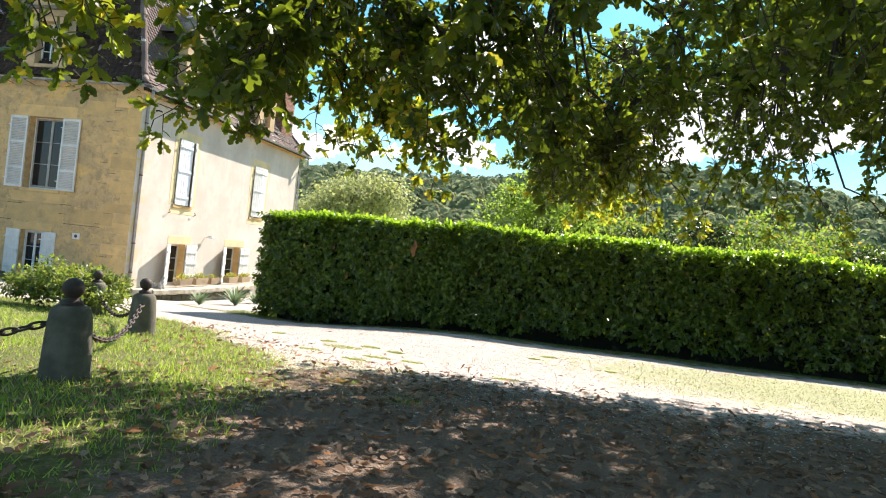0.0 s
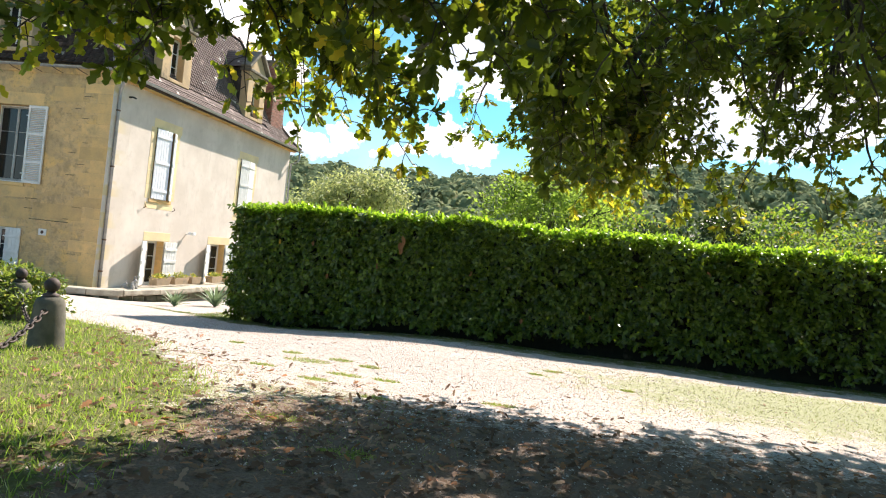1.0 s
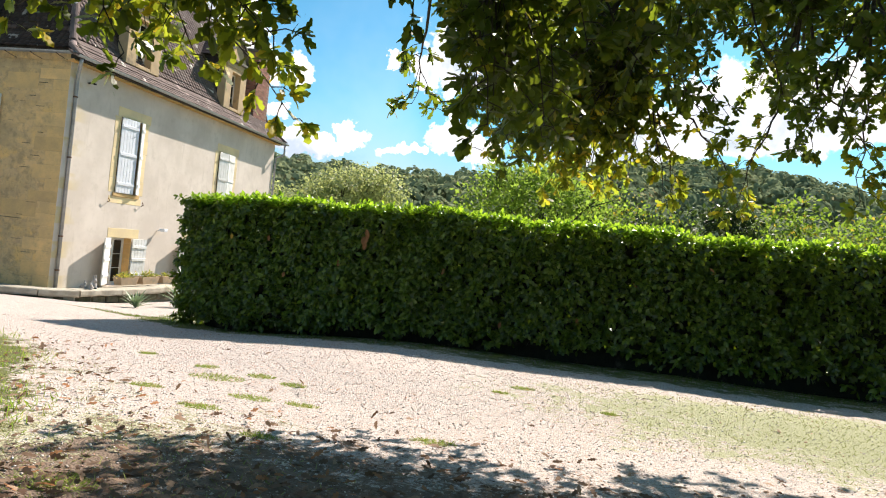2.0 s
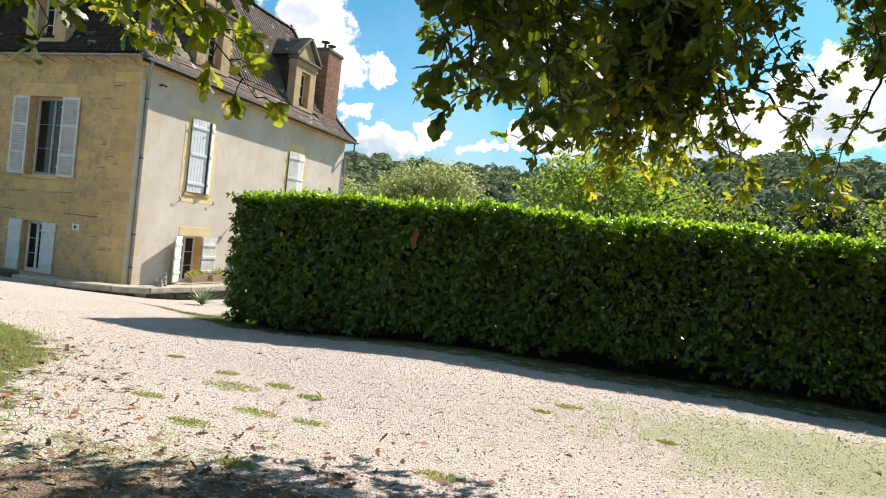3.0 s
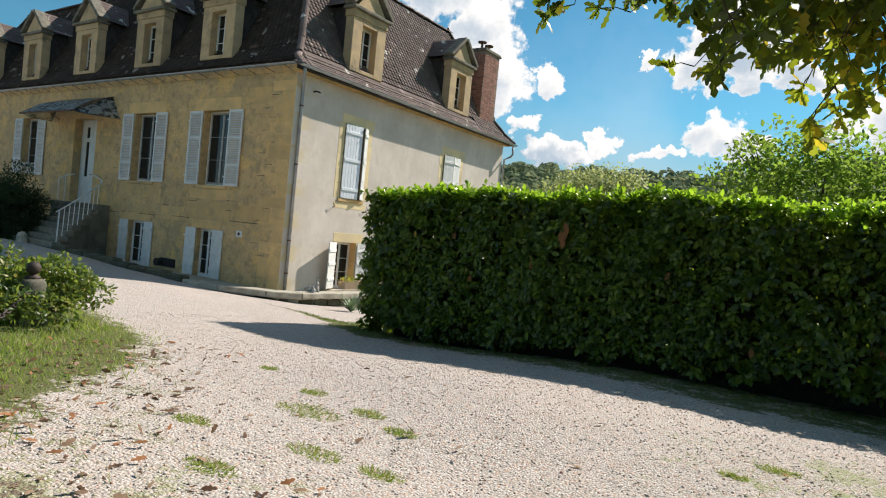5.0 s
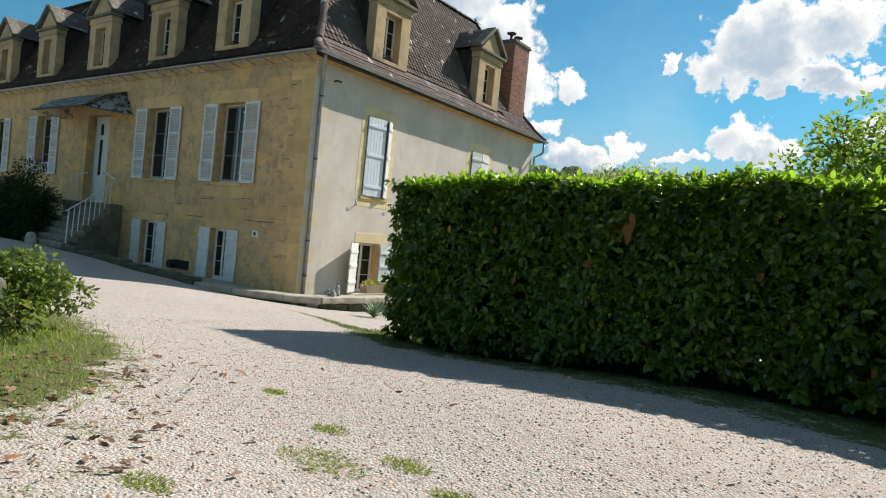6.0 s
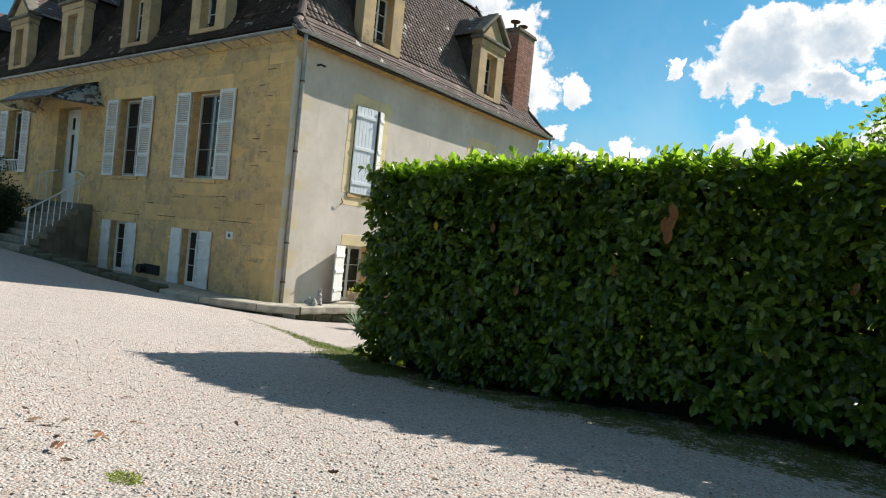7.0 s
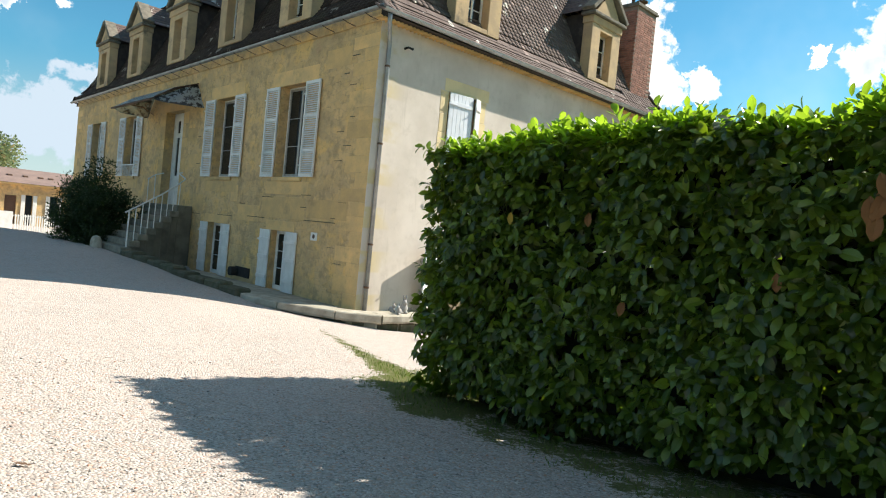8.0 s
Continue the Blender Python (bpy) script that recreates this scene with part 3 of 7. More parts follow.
# ---- the ground ----
def fall(y):
    """How far down the slope: level under the oak, then one even fall, level again beside the house."""
    y = np.asarray(y, dtype=float)
    s = 3.0 + np.logaddexp(0, y - 3.0)
    return 19.5 - np.logaddexp(0, 19.5 - s)


def ground_z(x, y):
    x, y = np.asarray(x, dtype=float), np.asarray(y, dtype=float)
    z = 0.534 + 0.0035 * np.clip(x, -40, 40) - 0.0813 * fall(y)
    z = z - 0.10 * np.clip((y - 14.0) / 3, 0, 1) * np.clip((-x - 8) / 3, 0, 1)
    ease = lambda v: np.clip(v, 0, 1) ** 2 * (3 - 2 * np.clip(v, 0, 1))
    kerb = np.interp(x, [-22.0, -15.0], [14.95, 15.7])
    z = z + 0.40 * (ease((-x - 12.5) / 10.5) - ease((-x - 27) / 12)) * ease((y - 11) / 3.5) * (1 - ease((y - kerb) / 0.6) * (x > -21.0))
    z = z + 0.21 * ease((x + 6.2) / 4) * ease((y - 8.2) / 2.5)
    z = z + 0.012 * np.sin(1.7 * x + 0.6 * y) * np.sin(1.3 * y - 0.4 * x)
    far = np.clip((y - 70) / 130, 0, 1)
    rise = far * far * (3 - 2 * far) * (24 + 3.5 * np.sin(x / 43 + 0.7) + 2.0 * np.sin(x / 19))
    return z + rise - 3.0 * np.clip((y - 30) / 40, 0, 1) * (1 - far)


def along(points, xs, ys):
    """Distance inside (positive) of a closed outline, for many places."""
    p = np.array(points)
    q = np.roll(p, -1, axis=0)
    best = np.full(np.shape(xs), 1e9)
    inside = np.zeros(np.shape(xs), dtype=bool)
    for (ax, ay), (bx, by) in zip(p, q):
        dx, dy = bx - ax, by - ay
        t = np.clip(((xs - ax) * dx + (ys - ay) * dy) / (dx * dx + dy * dy), 0, 1)
        best = np.minimum(best, np.hypot(xs - ax - t * dx, ys - ay - t * dy))
        with np.errstate(divide="ignore", invalid="ignore"):
            cross = ((ay > ys) != (by > ys)) & (xs < (bx - ax) * (ys - ay) / (by - ay) + ax)
        inside ^= cross
    return np.where(inside, best, -best)


LAWN = [(-2.1, -6), (-2.0, 2.5), (-2.5, 5.0), (-3.4, 6.7), (-4.5, 7.7), (-5.0, 8.5), (-6.2, 9.3), (-8.5, 9.9), (-12, 9.2), (-16, 6), (-18, -6)]


def masks(x, y):
    lawn = np.clip(0.5 + along(LAWN, x, y) / 0.9, 0, 1)
    strip = np.clip(0.5 + (np.minimum.reduce([y - (12.05 + 1.1 * np.clip((-x - 1.0) / 5, 0, 1) + 0.08 * np.sin(1.3 * x)), 16.2 - y, x + 8.3 - 0.35 * (15 - y)]) / 0.35), 0, 1)
    bend = np.interp(x, [-11.8, -10.0, -9.2, -8.4, -7.4, -6.6], [15.45, 14.8, 14.5, 14.25, 13.9, 13.6])
    broad = np.interp(x, [-11.8, -10.0, -8.6, -7.4, -6.6], [0.02, 0.07, 0.15, 0.42, 0.65])
    verge = np.clip(0.5 + (broad - np.abs(y - bend)) / 0.3, 0, 1) * (x > -11.6) * (x < -6.3)
    lawn = np.maximum(lawn, np.maximum(strip * 0.62, verge))
    dry = np.clip(0.72 - np.hypot((x - 3.6) / 4.6, (y - 9.7) / 1.7) * 0.5, 0, 1) * 1.5
    border = np.clip(0.72 - np.abs(along(LAWN, x, y) + 0.45) / 1.3, 0, 1)
    dry = np.clip(np.maximum(dry, border * 0.62 * np.clip((9.2 - y) / 0.8, 0, 1)), 0, 1)
    dry = np.maximum(dry, np.clip(0.95 - 0.55 * np.hypot((x + 2.3) / 1.25, (y - 5.5) / 1.7), 0, 0.8))
    litter = np.clip(0.60 - (y - 6.5) / 2.6, 0, 0.9) * np.clip((x + 4.5) / 2.5, 0, 1)
    litter = np.maximum(np.maximum(litter, border * 0.5 * (y < 8.5)), strip * 0.4)
    field = np.clip((y - 30) / 6, 0, 1)
    field = np.maximum(field, np.clip((y - 15.2) / 0.6, 0, 1) * np.clip((x + 6.0) / 1.0, 0, 1))
    field = np.maximum(field, np.clip((-y - 5) / 3, 0, 1))
    field = np.maximum(field, np.clip((x - 14) / 3, 0, 1))
    return lawn, dry, litter, field


def ground():
    def steps(fine0, fine1, step, far0, far1):
        a = list(np.arange(fine0, fine1 + 1e-6, step))
        d, p = step, fine1
        while p < far1:
            d *= 1.22
            p = min(p + d, far1)
            a.append(p)
        d, p = step, fine0
        while p > far0:
            d *= 1.22
            p = max(p - d, far0)
            a.insert(0, p)
        return np.array(a)
    xs, ys = steps(-15, 7, 0.16, -900, 900), steps(-1, 18, 0.16, -300, 1500)
    gx, gy = np.meshgrid(xs, ys)
    gz = ground_z(gx, gy)
    lawn, dry, litter, field = masks(gx, gy)
    gz = gz + 0.03 * np.clip(lawn * 1.5 - 0.5, 0, 1) * (gy < 14)
    v = np.stack([gx, gy, gz], axis=-1).reshape(-1, 3)
    nx, ny = len(xs), len(ys)
    i = (np.arange(ny - 1)[:, None] * nx + np.arange(nx - 1)[None, :]).ravel()
    loops = np.stack([i, i + 1, i + 1 + nx, i + nx], axis=-1).ravel()
    me = array_mesh("ground", v, loops, np.arange(len(i)) * 4, np.full(len(i), 4), GROUND, True)
    for name, values in (("lawn", lawn), ("dry", dry), ("litter", litter), ("field", field)):
        me.attributes.new(name, "FLOAT", "POINT").data.foreach_set("value", values.astype(np.float32).ravel())
    return tagged(new("ground", me), "pale gravel forecourt with lawn, dry grass and fallen leaves", "ground", kind="structure")


ground()


# ---- the laurel hedge ----
HEDGE_X0, HEDGE_X1, HEDGE_Y0, HEDGE_Y1 = -6.95, 12.5, 13.5, 14.75


def hedge_top(x):
    return 1.72 + 0.12 * np.clip((x + 7) / 4, 0, 1) + 0.03 * np.sin(x * 2.1) + 0.02 * np.sin(x * 5.3 + 1)


def shoots(g, places, ways, count, reach, size, droop=0.22, splay=1.15):
    """Leaves in spirals round short shoots: places, axes, upper sides and lengths."""
    n = len(places)
    ways = unit(ways)
    side = unit(np.cross(ways, g.normal(size=(n, 3))))
    other = np.cross(ways, side)
    p, a, u, z = [], [], [], []
    start = g.uniform(0, 6.28, n)
    for k in range(count):
        t = 0.15 + 0.85 * k / (count - 1)
        ang = start + 2.4 * k + 0.3 * g.normal(size=n)
        ring = side * np.cos(ang)[:, None] + other * np.sin(ang)[:, None]
        p.append(places + ways * (reach * t)[:, None])
        a.append(ring * (splay - 0.5 * t) + ways * (0.15 + 0.75 * t) + np.array([0, 0, -droop]) + 0.18 * g.normal(size=(n, 3)))
        u.append(ways + 0.45 * np.array([0, 0, 1]) + 0.3 * g.normal(size=(n, 3)))
        z.append(size * g.uniform(0.75, 1.15, n) * (1.0 - 0.25 * t * t))
    return np.vstack(p), np.vstack(a), np.vstack(u), np.concatenate(z)


def hedge():
    g = np.random.default_rng(19)
    root = tagged(empty("hedge", (0, 13.6, -0.56)), "long clipped cherry laurel hedge with glossy green leaves", "hedge")
    # the shade inside, put in as near-black sheets with small gaps that let light through
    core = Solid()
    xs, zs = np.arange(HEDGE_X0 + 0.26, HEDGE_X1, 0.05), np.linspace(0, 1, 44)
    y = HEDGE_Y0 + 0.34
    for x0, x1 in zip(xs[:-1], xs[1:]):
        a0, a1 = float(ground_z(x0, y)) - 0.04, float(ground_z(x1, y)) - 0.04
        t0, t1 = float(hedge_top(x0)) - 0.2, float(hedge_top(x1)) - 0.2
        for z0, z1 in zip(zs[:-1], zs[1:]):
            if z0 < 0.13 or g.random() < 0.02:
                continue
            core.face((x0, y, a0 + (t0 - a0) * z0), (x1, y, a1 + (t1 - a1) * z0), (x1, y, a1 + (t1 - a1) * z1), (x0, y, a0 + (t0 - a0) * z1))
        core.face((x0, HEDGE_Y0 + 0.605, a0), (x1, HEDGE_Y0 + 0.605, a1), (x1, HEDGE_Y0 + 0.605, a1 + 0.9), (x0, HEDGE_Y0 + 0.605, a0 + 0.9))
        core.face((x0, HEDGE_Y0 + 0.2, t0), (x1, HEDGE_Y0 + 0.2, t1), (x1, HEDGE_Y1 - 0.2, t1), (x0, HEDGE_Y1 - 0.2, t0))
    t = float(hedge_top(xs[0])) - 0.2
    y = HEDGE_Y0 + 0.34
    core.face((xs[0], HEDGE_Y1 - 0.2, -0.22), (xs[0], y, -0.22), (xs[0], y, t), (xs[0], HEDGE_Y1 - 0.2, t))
    part("branching", core, worn("hedge_shade", (0.012, 0.014, 0.008), (0.02, 0.022, 0.012), 9.0, 40.0, 0.95, 0.5, 0.02), root, "near-black sheets standing in for the shade inside the hedge")

    def wave(x, z):
        return 0.06 * np.sin(2.3 * x + 1.1 * z) + 0.05 * np.sin(5.1 * x - 2.7 * z + 1) + 0.03 * np.sin(11 * x + 7 * z)

    def face_places(count, x0, x1):
        x = g.uniform(x0, x1, count)
        low_ = ground_z(x, 0 * x + 13.5) + 0.05 + 0.09 * np.clip((x + 4.5) / 4, 0, 1) + 0.12 * g.random(count) + 0.09 * np.sin(3.1 * x) * np.sin(1.3 * x)
        z = low_ + (hedge_top(x) - low_) * g.random(count) ** 0.92
        y = HEDGE_Y0 + wave(x, z) + 0.26 * np.clip((-0.15 - z) / 0.35, 0, 1)
        return x, y + 0.10 * np.clip((z - (hedge_top(x) - 0.22)) / 0.22, 0, 1) ** 2, z

    groups = []
    for count, x0, x1 in ((2700, HEDGE_X0, -1.5), (1700, -1.5, 4.0), (1400, 4.0, HEDGE_X1)):
        x, y, z = face_places(count, x0, x1)
        ways = np.stack([0.5 * g.normal(size=count), -1.0 + 0.2 * g.normal(size=count), 0.35 + 0.4 * g.normal(size=count)], -1)
        groups.append(shoots(g, np.stack([x, y + 0.13 * g.random(count) ** 1.5, z], -1), ways, 6, g.uniform(0.05, 0.13, count), g.uniform(0.085, 0.128, count), 0.6))
    # older leaves that fill the shade between the shoots
    x, y, z = face_places(9500, HEDGE_X0, HEDGE_X1)
    n = len(x)
    groups.append((np.stack([x, y + 0.16 + 0.16 * g.random(n), z], -1), np.stack([0.8 * g.normal(size=n), -0.3 + 0.4 * g.normal(size=n), -0.5 + 0.7 * g.normal(size=n)], -1),
                   np.stack([0.5 * g.normal(size=n), -0.8 + 0.4 * g.normal(size=n), 0.5 + 0.5 * g.normal(size=n)], -1), g.uniform(0.08, 0.13, n)))
    # the far side, bright with sun where it shows through the gaps
    n = 7000
    x = g.uniform(HEDGE_X0 + 0.2, HEDGE_X1, n)
    groups.append((np.stack([x, HEDGE_Y1 - 0.25 * g.random(n), -0.5 + g.random(n) * (hedge_top(x) + 0.42)], -1), g.normal(size=(n, 3)) + np.array([0, 0.3, -0.4]), g.normal(size=(n, 3)) * 0.4 + np.array([0, 1, 0.4]), g.uniform(0.10, 0.15, n)))
    # the end of the hedge that faces the house
    n = 620
    ye, ze = g.uniform(HEDGE_Y0, HEDGE_Y1, n), -0.58 + g.random(n) * (float(hedge_top(HEDGE_X0)) + 0.58)
    pe = np.stack([HEDGE_X0 + 0.18 * np.clip((ze - 1.0) / 0.7, 0, 1) ** 2 + 0.05 * np.sin(5 * ze + 3 * ye) + 0.16 * g.random(n), ye, ze], -1)
    we = np.stack([-1 + 0.3 * g.normal(size=n), 0.5 * g.normal(size=n), 0.35 + 0.4 * g.normal(size=n)], -1)
    groups.append(shoots(g, pe, we, 6, g.uniform(0.05, 0.15, n), g.uniform(0.085, 0.125, n), 0.6))
    P, A, O = (np.vstack([q[i] for q in groups]) for i in range(3))
    S = np.concatenate([q[3] for q in groups])
    tagged(part("leaves", strewn("leaves", LAUREL_SHAPE, P, A, O, S, LAUREL), LAUREL, root), "glossy dark green laurel leaves", kind="stuff")
    # the crest of upright shoots, its leaf colour lighter to stand for sun
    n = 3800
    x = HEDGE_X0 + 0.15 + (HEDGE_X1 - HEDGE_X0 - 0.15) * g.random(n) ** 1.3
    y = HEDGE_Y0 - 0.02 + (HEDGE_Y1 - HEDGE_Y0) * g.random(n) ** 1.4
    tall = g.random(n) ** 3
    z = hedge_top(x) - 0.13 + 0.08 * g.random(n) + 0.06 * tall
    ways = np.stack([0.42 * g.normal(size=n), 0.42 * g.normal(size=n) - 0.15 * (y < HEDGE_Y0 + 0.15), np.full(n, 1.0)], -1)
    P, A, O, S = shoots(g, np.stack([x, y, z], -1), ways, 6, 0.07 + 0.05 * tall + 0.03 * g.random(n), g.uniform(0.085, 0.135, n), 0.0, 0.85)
    tagged(part("crest", strewn("crest", LAUREL_SHAPE, P, A, O, S, LAUREL_CREST), LAUREL_CREST, root), "upright laurel shoots on top, coloured lighter as if sunlit", kind="stuff")
    return root


HEDGE = hedge()


# ---- walls with openings ----
def wall(name, to_world, u0, u1, z0, z1, thick, openings, mat, parent):
    """An upright wall in (u, depth, z): openings (u0, u1, z0, z1) go right through."""
    us = sorted({u0, u1, *[o[0] for o in openings], *[o[1] for o in openings]})
    zs = sorted({z0, z1, *[o[2] for o in openings], *[o[3] for o in openings]})
    hole = lambda u, z: any(o[0] < u < o[1] and o[2] < z < o[3] for o in openings)
    cells = {}
    for i, (a, b) in enumerate(zip(us[:-1], us[1:])):
        for j, (c, d) in enumerate(zip(zs[:-1], zs[1:])):
            cells[i, j] = not hole((a + b) / 2, (c + d) / 2)
    s = Solid()
    q = lambda *pts: s.face(*[to_world(*p) for p in pts])
    for (i, j), full in cells.items():
        a, b, c, d = us[i], us[i + 1], zs[j], zs[j + 1]
        if not full:
            continue
        q((a, 0, c), (b, 0, c), (b, 0, d), (a, 0, d))
        q((b, thick, c), (a, thick, c), (a, thick, d), (b, thick, d))
        if not cells.get((i - 1, j), False):
            q((a, thick, c), (a, 0, c), (a, 0, d), (a, thick, d))
        if not cells.get((i + 1, j), False):
            q((b, 0, c), (b, thick, c), (b, thick, d), (b, 0, d))
        if not cells.get((i, j - 1), False):
            q((a, thick, c), (b, thick, c), (b, 0, c), (a, 0, c))
        if not cells.get((i, j + 1), False):
            q((a, 0, d), (b, 0, d), (b, thick, d), (a, thick, d))
    return part(name, s, mat, parent)


FRONT = lambda u, d, z: (u, 17.2 + d, z)
SIDE = lambda u, d, z: (-13.03 - d, u, z)
FRONT_M = Matrix(((1, 0, 0, 0), (0, 1, 0, 17.2), (0, 0, 1, 0), (0, 0, 0, 1)))
SIDE_M = Matrix(((0, -1, 0, -13.03), (1, 0, 0, 0), (0, 0, 1, 0), (0, 0, 0, 1)))
TALL = [(-16.83, -15.61, 1.92, 4.12), (-20.48, -19.22, 1.92, 4.12), (-28.35, -27.1, 1.92, 4.12), (-32.7, -31.4, 1.92, 4.12)]
LOW = [(-16.70, -15.95, -0.80, 0.63), (-20.33, -19.43, -0.80, 0.63)]
DOORWAY = (-24.35, -22.85, 1.03, 4.02)
SIDE_TALL = [(19.22, 20.22, 1.92, 4.10), (24.45, 25.55, 1.92, 4.02)]
SIDE_LOW = [(19.28, 20.18, -0.80, 0.62), (22.86, 23.95, -0.80, 0.63)]
HOUSE = tagged(empty("house", (-24, 23, -0.85)), "old manor house of ochre limestone with steep tiled roof", "house")
EAVE = 5.12


def house_walls():
    wall("front_wall", FRONT, -35.3, -13.03, -1.3, EAVE, 0.5, TALL + LOW + [DOORWAY], FACADE, HOUSE)
    wall("side_wall", SIDE, 17.7, 28.75, -1.3, EAVE, 0.5, SIDE_TALL + SIDE_LOW, PLASTER, HOUSE)
    # the corner of the side wall, where its plaster ends on the front's thickness
    s = Solid().box((-13.032, 17.202, -1.3), (-13.022, 17.7, EAVE))
    part("side_wall_return", s, PLASTER, HOUSE)
    wall("back_wall", lambda u, d, z: (u, 28.75 - d, z), -34.8, -13.53, -1.3, EAVE, 0.5, [], PLASTER, HOUSE)
    wall("far_wall", lambda u, d, z: (-35.3 + d, u, z), 17.7, 28.75, -1.3, EAVE, 0.5, [], PLASTER, HOUSE)
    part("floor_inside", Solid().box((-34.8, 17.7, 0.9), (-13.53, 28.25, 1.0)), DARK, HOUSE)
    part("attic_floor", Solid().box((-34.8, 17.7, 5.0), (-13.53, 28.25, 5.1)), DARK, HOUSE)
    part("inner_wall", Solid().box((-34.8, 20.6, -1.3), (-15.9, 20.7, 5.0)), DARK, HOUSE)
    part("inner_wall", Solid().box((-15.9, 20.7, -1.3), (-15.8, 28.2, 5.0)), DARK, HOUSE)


house_walls()


def window(opening, m, back=0.17, bars=3, casements=2, sill=True, mat=WHITE_PAINT, tone=None):
    """A casement window set back in its opening; u along the wall, y into it."""
    u0, u1, z0, z1 = opening
    name = "window"
    root = part(name, Solid().ring((u0, z0), (u1, z1), (0.03, 0.03, 0.04, 0.03), (back, back + 0.07), m), mat, HOUSE)
    a, b, c, d = u0 + 0.03, u1 - 0.03, z0 + 0.04, z1 - 0.03
    wide = (b - a) / casements
    for k in range(casements):
        p, q = a + k * wide, a + (k + 1) * wide
        part("casement", Solid().ring((p, c), (q, d), (0.04, 0.04, 0.06, 0.045), (back + 0.012, back + 0.055), m), FRAME_PAINT if tone is None else tone, root)
        for i in range(1, bars):
            z = c + 0.06 + (d - c - 0.105) * i / bars
            part("glazing_bar", Solid().box((p + 0.04, back + 0.018, z - 0.008), (q - 0.04, back + 0.05, z + 0.008), 0.002, m), FRAME_PAINT if tone is None else tone, root)
        for i in range(bars):
            za, zb = c + 0.06 + (d - c - 0.105) * i / bars, c + 0.06 + (d - c - 0.105) * (i + 1) / bars
            part("pane", Solid().box((p + 0.042, back + 0.03, za + 0.009), (q - 0.042, back + 0.036, zb - 0.009), 0, m), GLASS, root)
    if sill:
        part("sill", Solid().box((u0 - 0.06, -0.04, z0 - 0.10), (u1 + 0.06, back + 0.05, z0 - 0.001), 0.01, m), ASHLAR, root)
    return root


SLAT = None


def louvred_shutter(u0, u1, z0, z1, m, tilt=0.0):
    """A louvred shutter folded back on the wall, with three panels of slats."""
    global SLAT
    wide, t = u1 - u0, 0.035
    turn = m @ Matrix.Translation((u0, -0.03 - t, 0)) @ Matrix.Rotation(radians(tilt), 4, "Z")
    root = part("shutter", Solid().ring((0, z0), (wide, z1), (0.055, 0.055, 0.07, 0.07), (0, t), turn), WHITE_PAINT, HOUSE, "white louvred wooden shutter, folded back")
    rails = [z0, z0 + (z1 - z0) * 0.26, z0 + (z1 - z0) * 0.62, z1 - 0.07]
    for z in rails[1:-1]:
        part("rail", Solid().box((0.055, 0.002, z), (wide - 0.055, t - 0.002, z + 0.07), 0.003, turn), WHITE_PAINT, root)
    if SLAT is None:
        SLAT = Solid().box((0, -0.004, -0.022), (1, 0.004, 0.022), 0.0).mesh("slat", WHITE_PAINT)
    for a, b in zip(rails[:-1], rails[1:]):
        n = max(3, int((b - a - 0.07) / 0.048))
        for i in range(n):
            z = a + 0.07 + (b - a - 0.07) * (i + 0.5) / n
            ob = new("slat", SLAT)
            ob.matrix_basis = turn @ Matrix.Translation((0.055, t / 2, z)) @ Matrix.Rotation(radians(-38), 4, "X") @ Matrix.Diagonal((wide - 0.11, 1, 1, 1))
            under(ob, root)
    for z in (z0 + 0.25, z1 - 0.3):
        part("hinge", Solid().box((-0.05, 0.0, z), (0.10, -0.008, z + 0.03), 0.002, turn), WHITE_PAINT, root)
    return root


def plank_shutter(u0, u1, z0, z1, m, swing=0.0, hinge=None, mat=WHITE_PAINT, label="white plank shutter, folded back"):
    """A shutter of upright planks with two ledges; swing turns it about the hinge edge."""
    wide, t = u1 - u0, 0.03
    at = u0 if hinge is None else hinge
    turn = m @ Matrix.Translation((at, -0.02, 0)) @ Matrix.Rotation(radians(swing), 4, "Z") @ Matrix.Translation((u0 - at, -t, 0))
    n = max(3, round(wide / 0.12))
    root = part("shutter", Solid().box((0.004, t * 0.3, z0 + 0.01), (wide - 0.004, t * 0.7, z1 - 0.01), 0.002, turn), mat, HOUSE, label)
    for i in range(n):
        a, b = wide * i / n, wide * (i + 1) / n
        part("plank", Solid().box((a + 0.0015, 0, z0), (b - 0.0015, t, z1), 0.004, turn), mat, root)
    for z in (z0 + 0.22, (z0 + z1) / 2, z1 - 0.28):
        part("ledge", Solid().box((0.012, -0.022, z), (wide - 0.012, 0.0, z + 0.085), 0.005, turn), mat, root)
    part("strap", Solid().box((-0.04, -0.03, z1 - 0.262), (0.2, -0.022, z1 - 0.232), 0.002, turn), mat, root)
    return root


for o in TALL:
    window(o, FRONT_M, 0.23, 3)
    w_ = 0.62
    louvred_shutter(o[0] - w_, o[0] - 0.01, o[2], o[3] - 0.01, FRONT_M, 0.6)
    louvred_shutter(o[1] + 0.01, o[1] + w_, o[2], o[3] - 0.01, FRONT_M, -0.6)
for o in LOW:
    window(o, FRONT_M, 0.15, 3, 2, False, WHITE_PAINT, WHITE_PAINT)
    plank_shutter(o[0] - 0.5, o[0] - 0.01, o[2] + 0.02, o[3], FRONT_M)
    plank_shutter(o[1] + 0.01, o[1] + 0.5, o[2] + 0.02, o[3], FRONT_M)
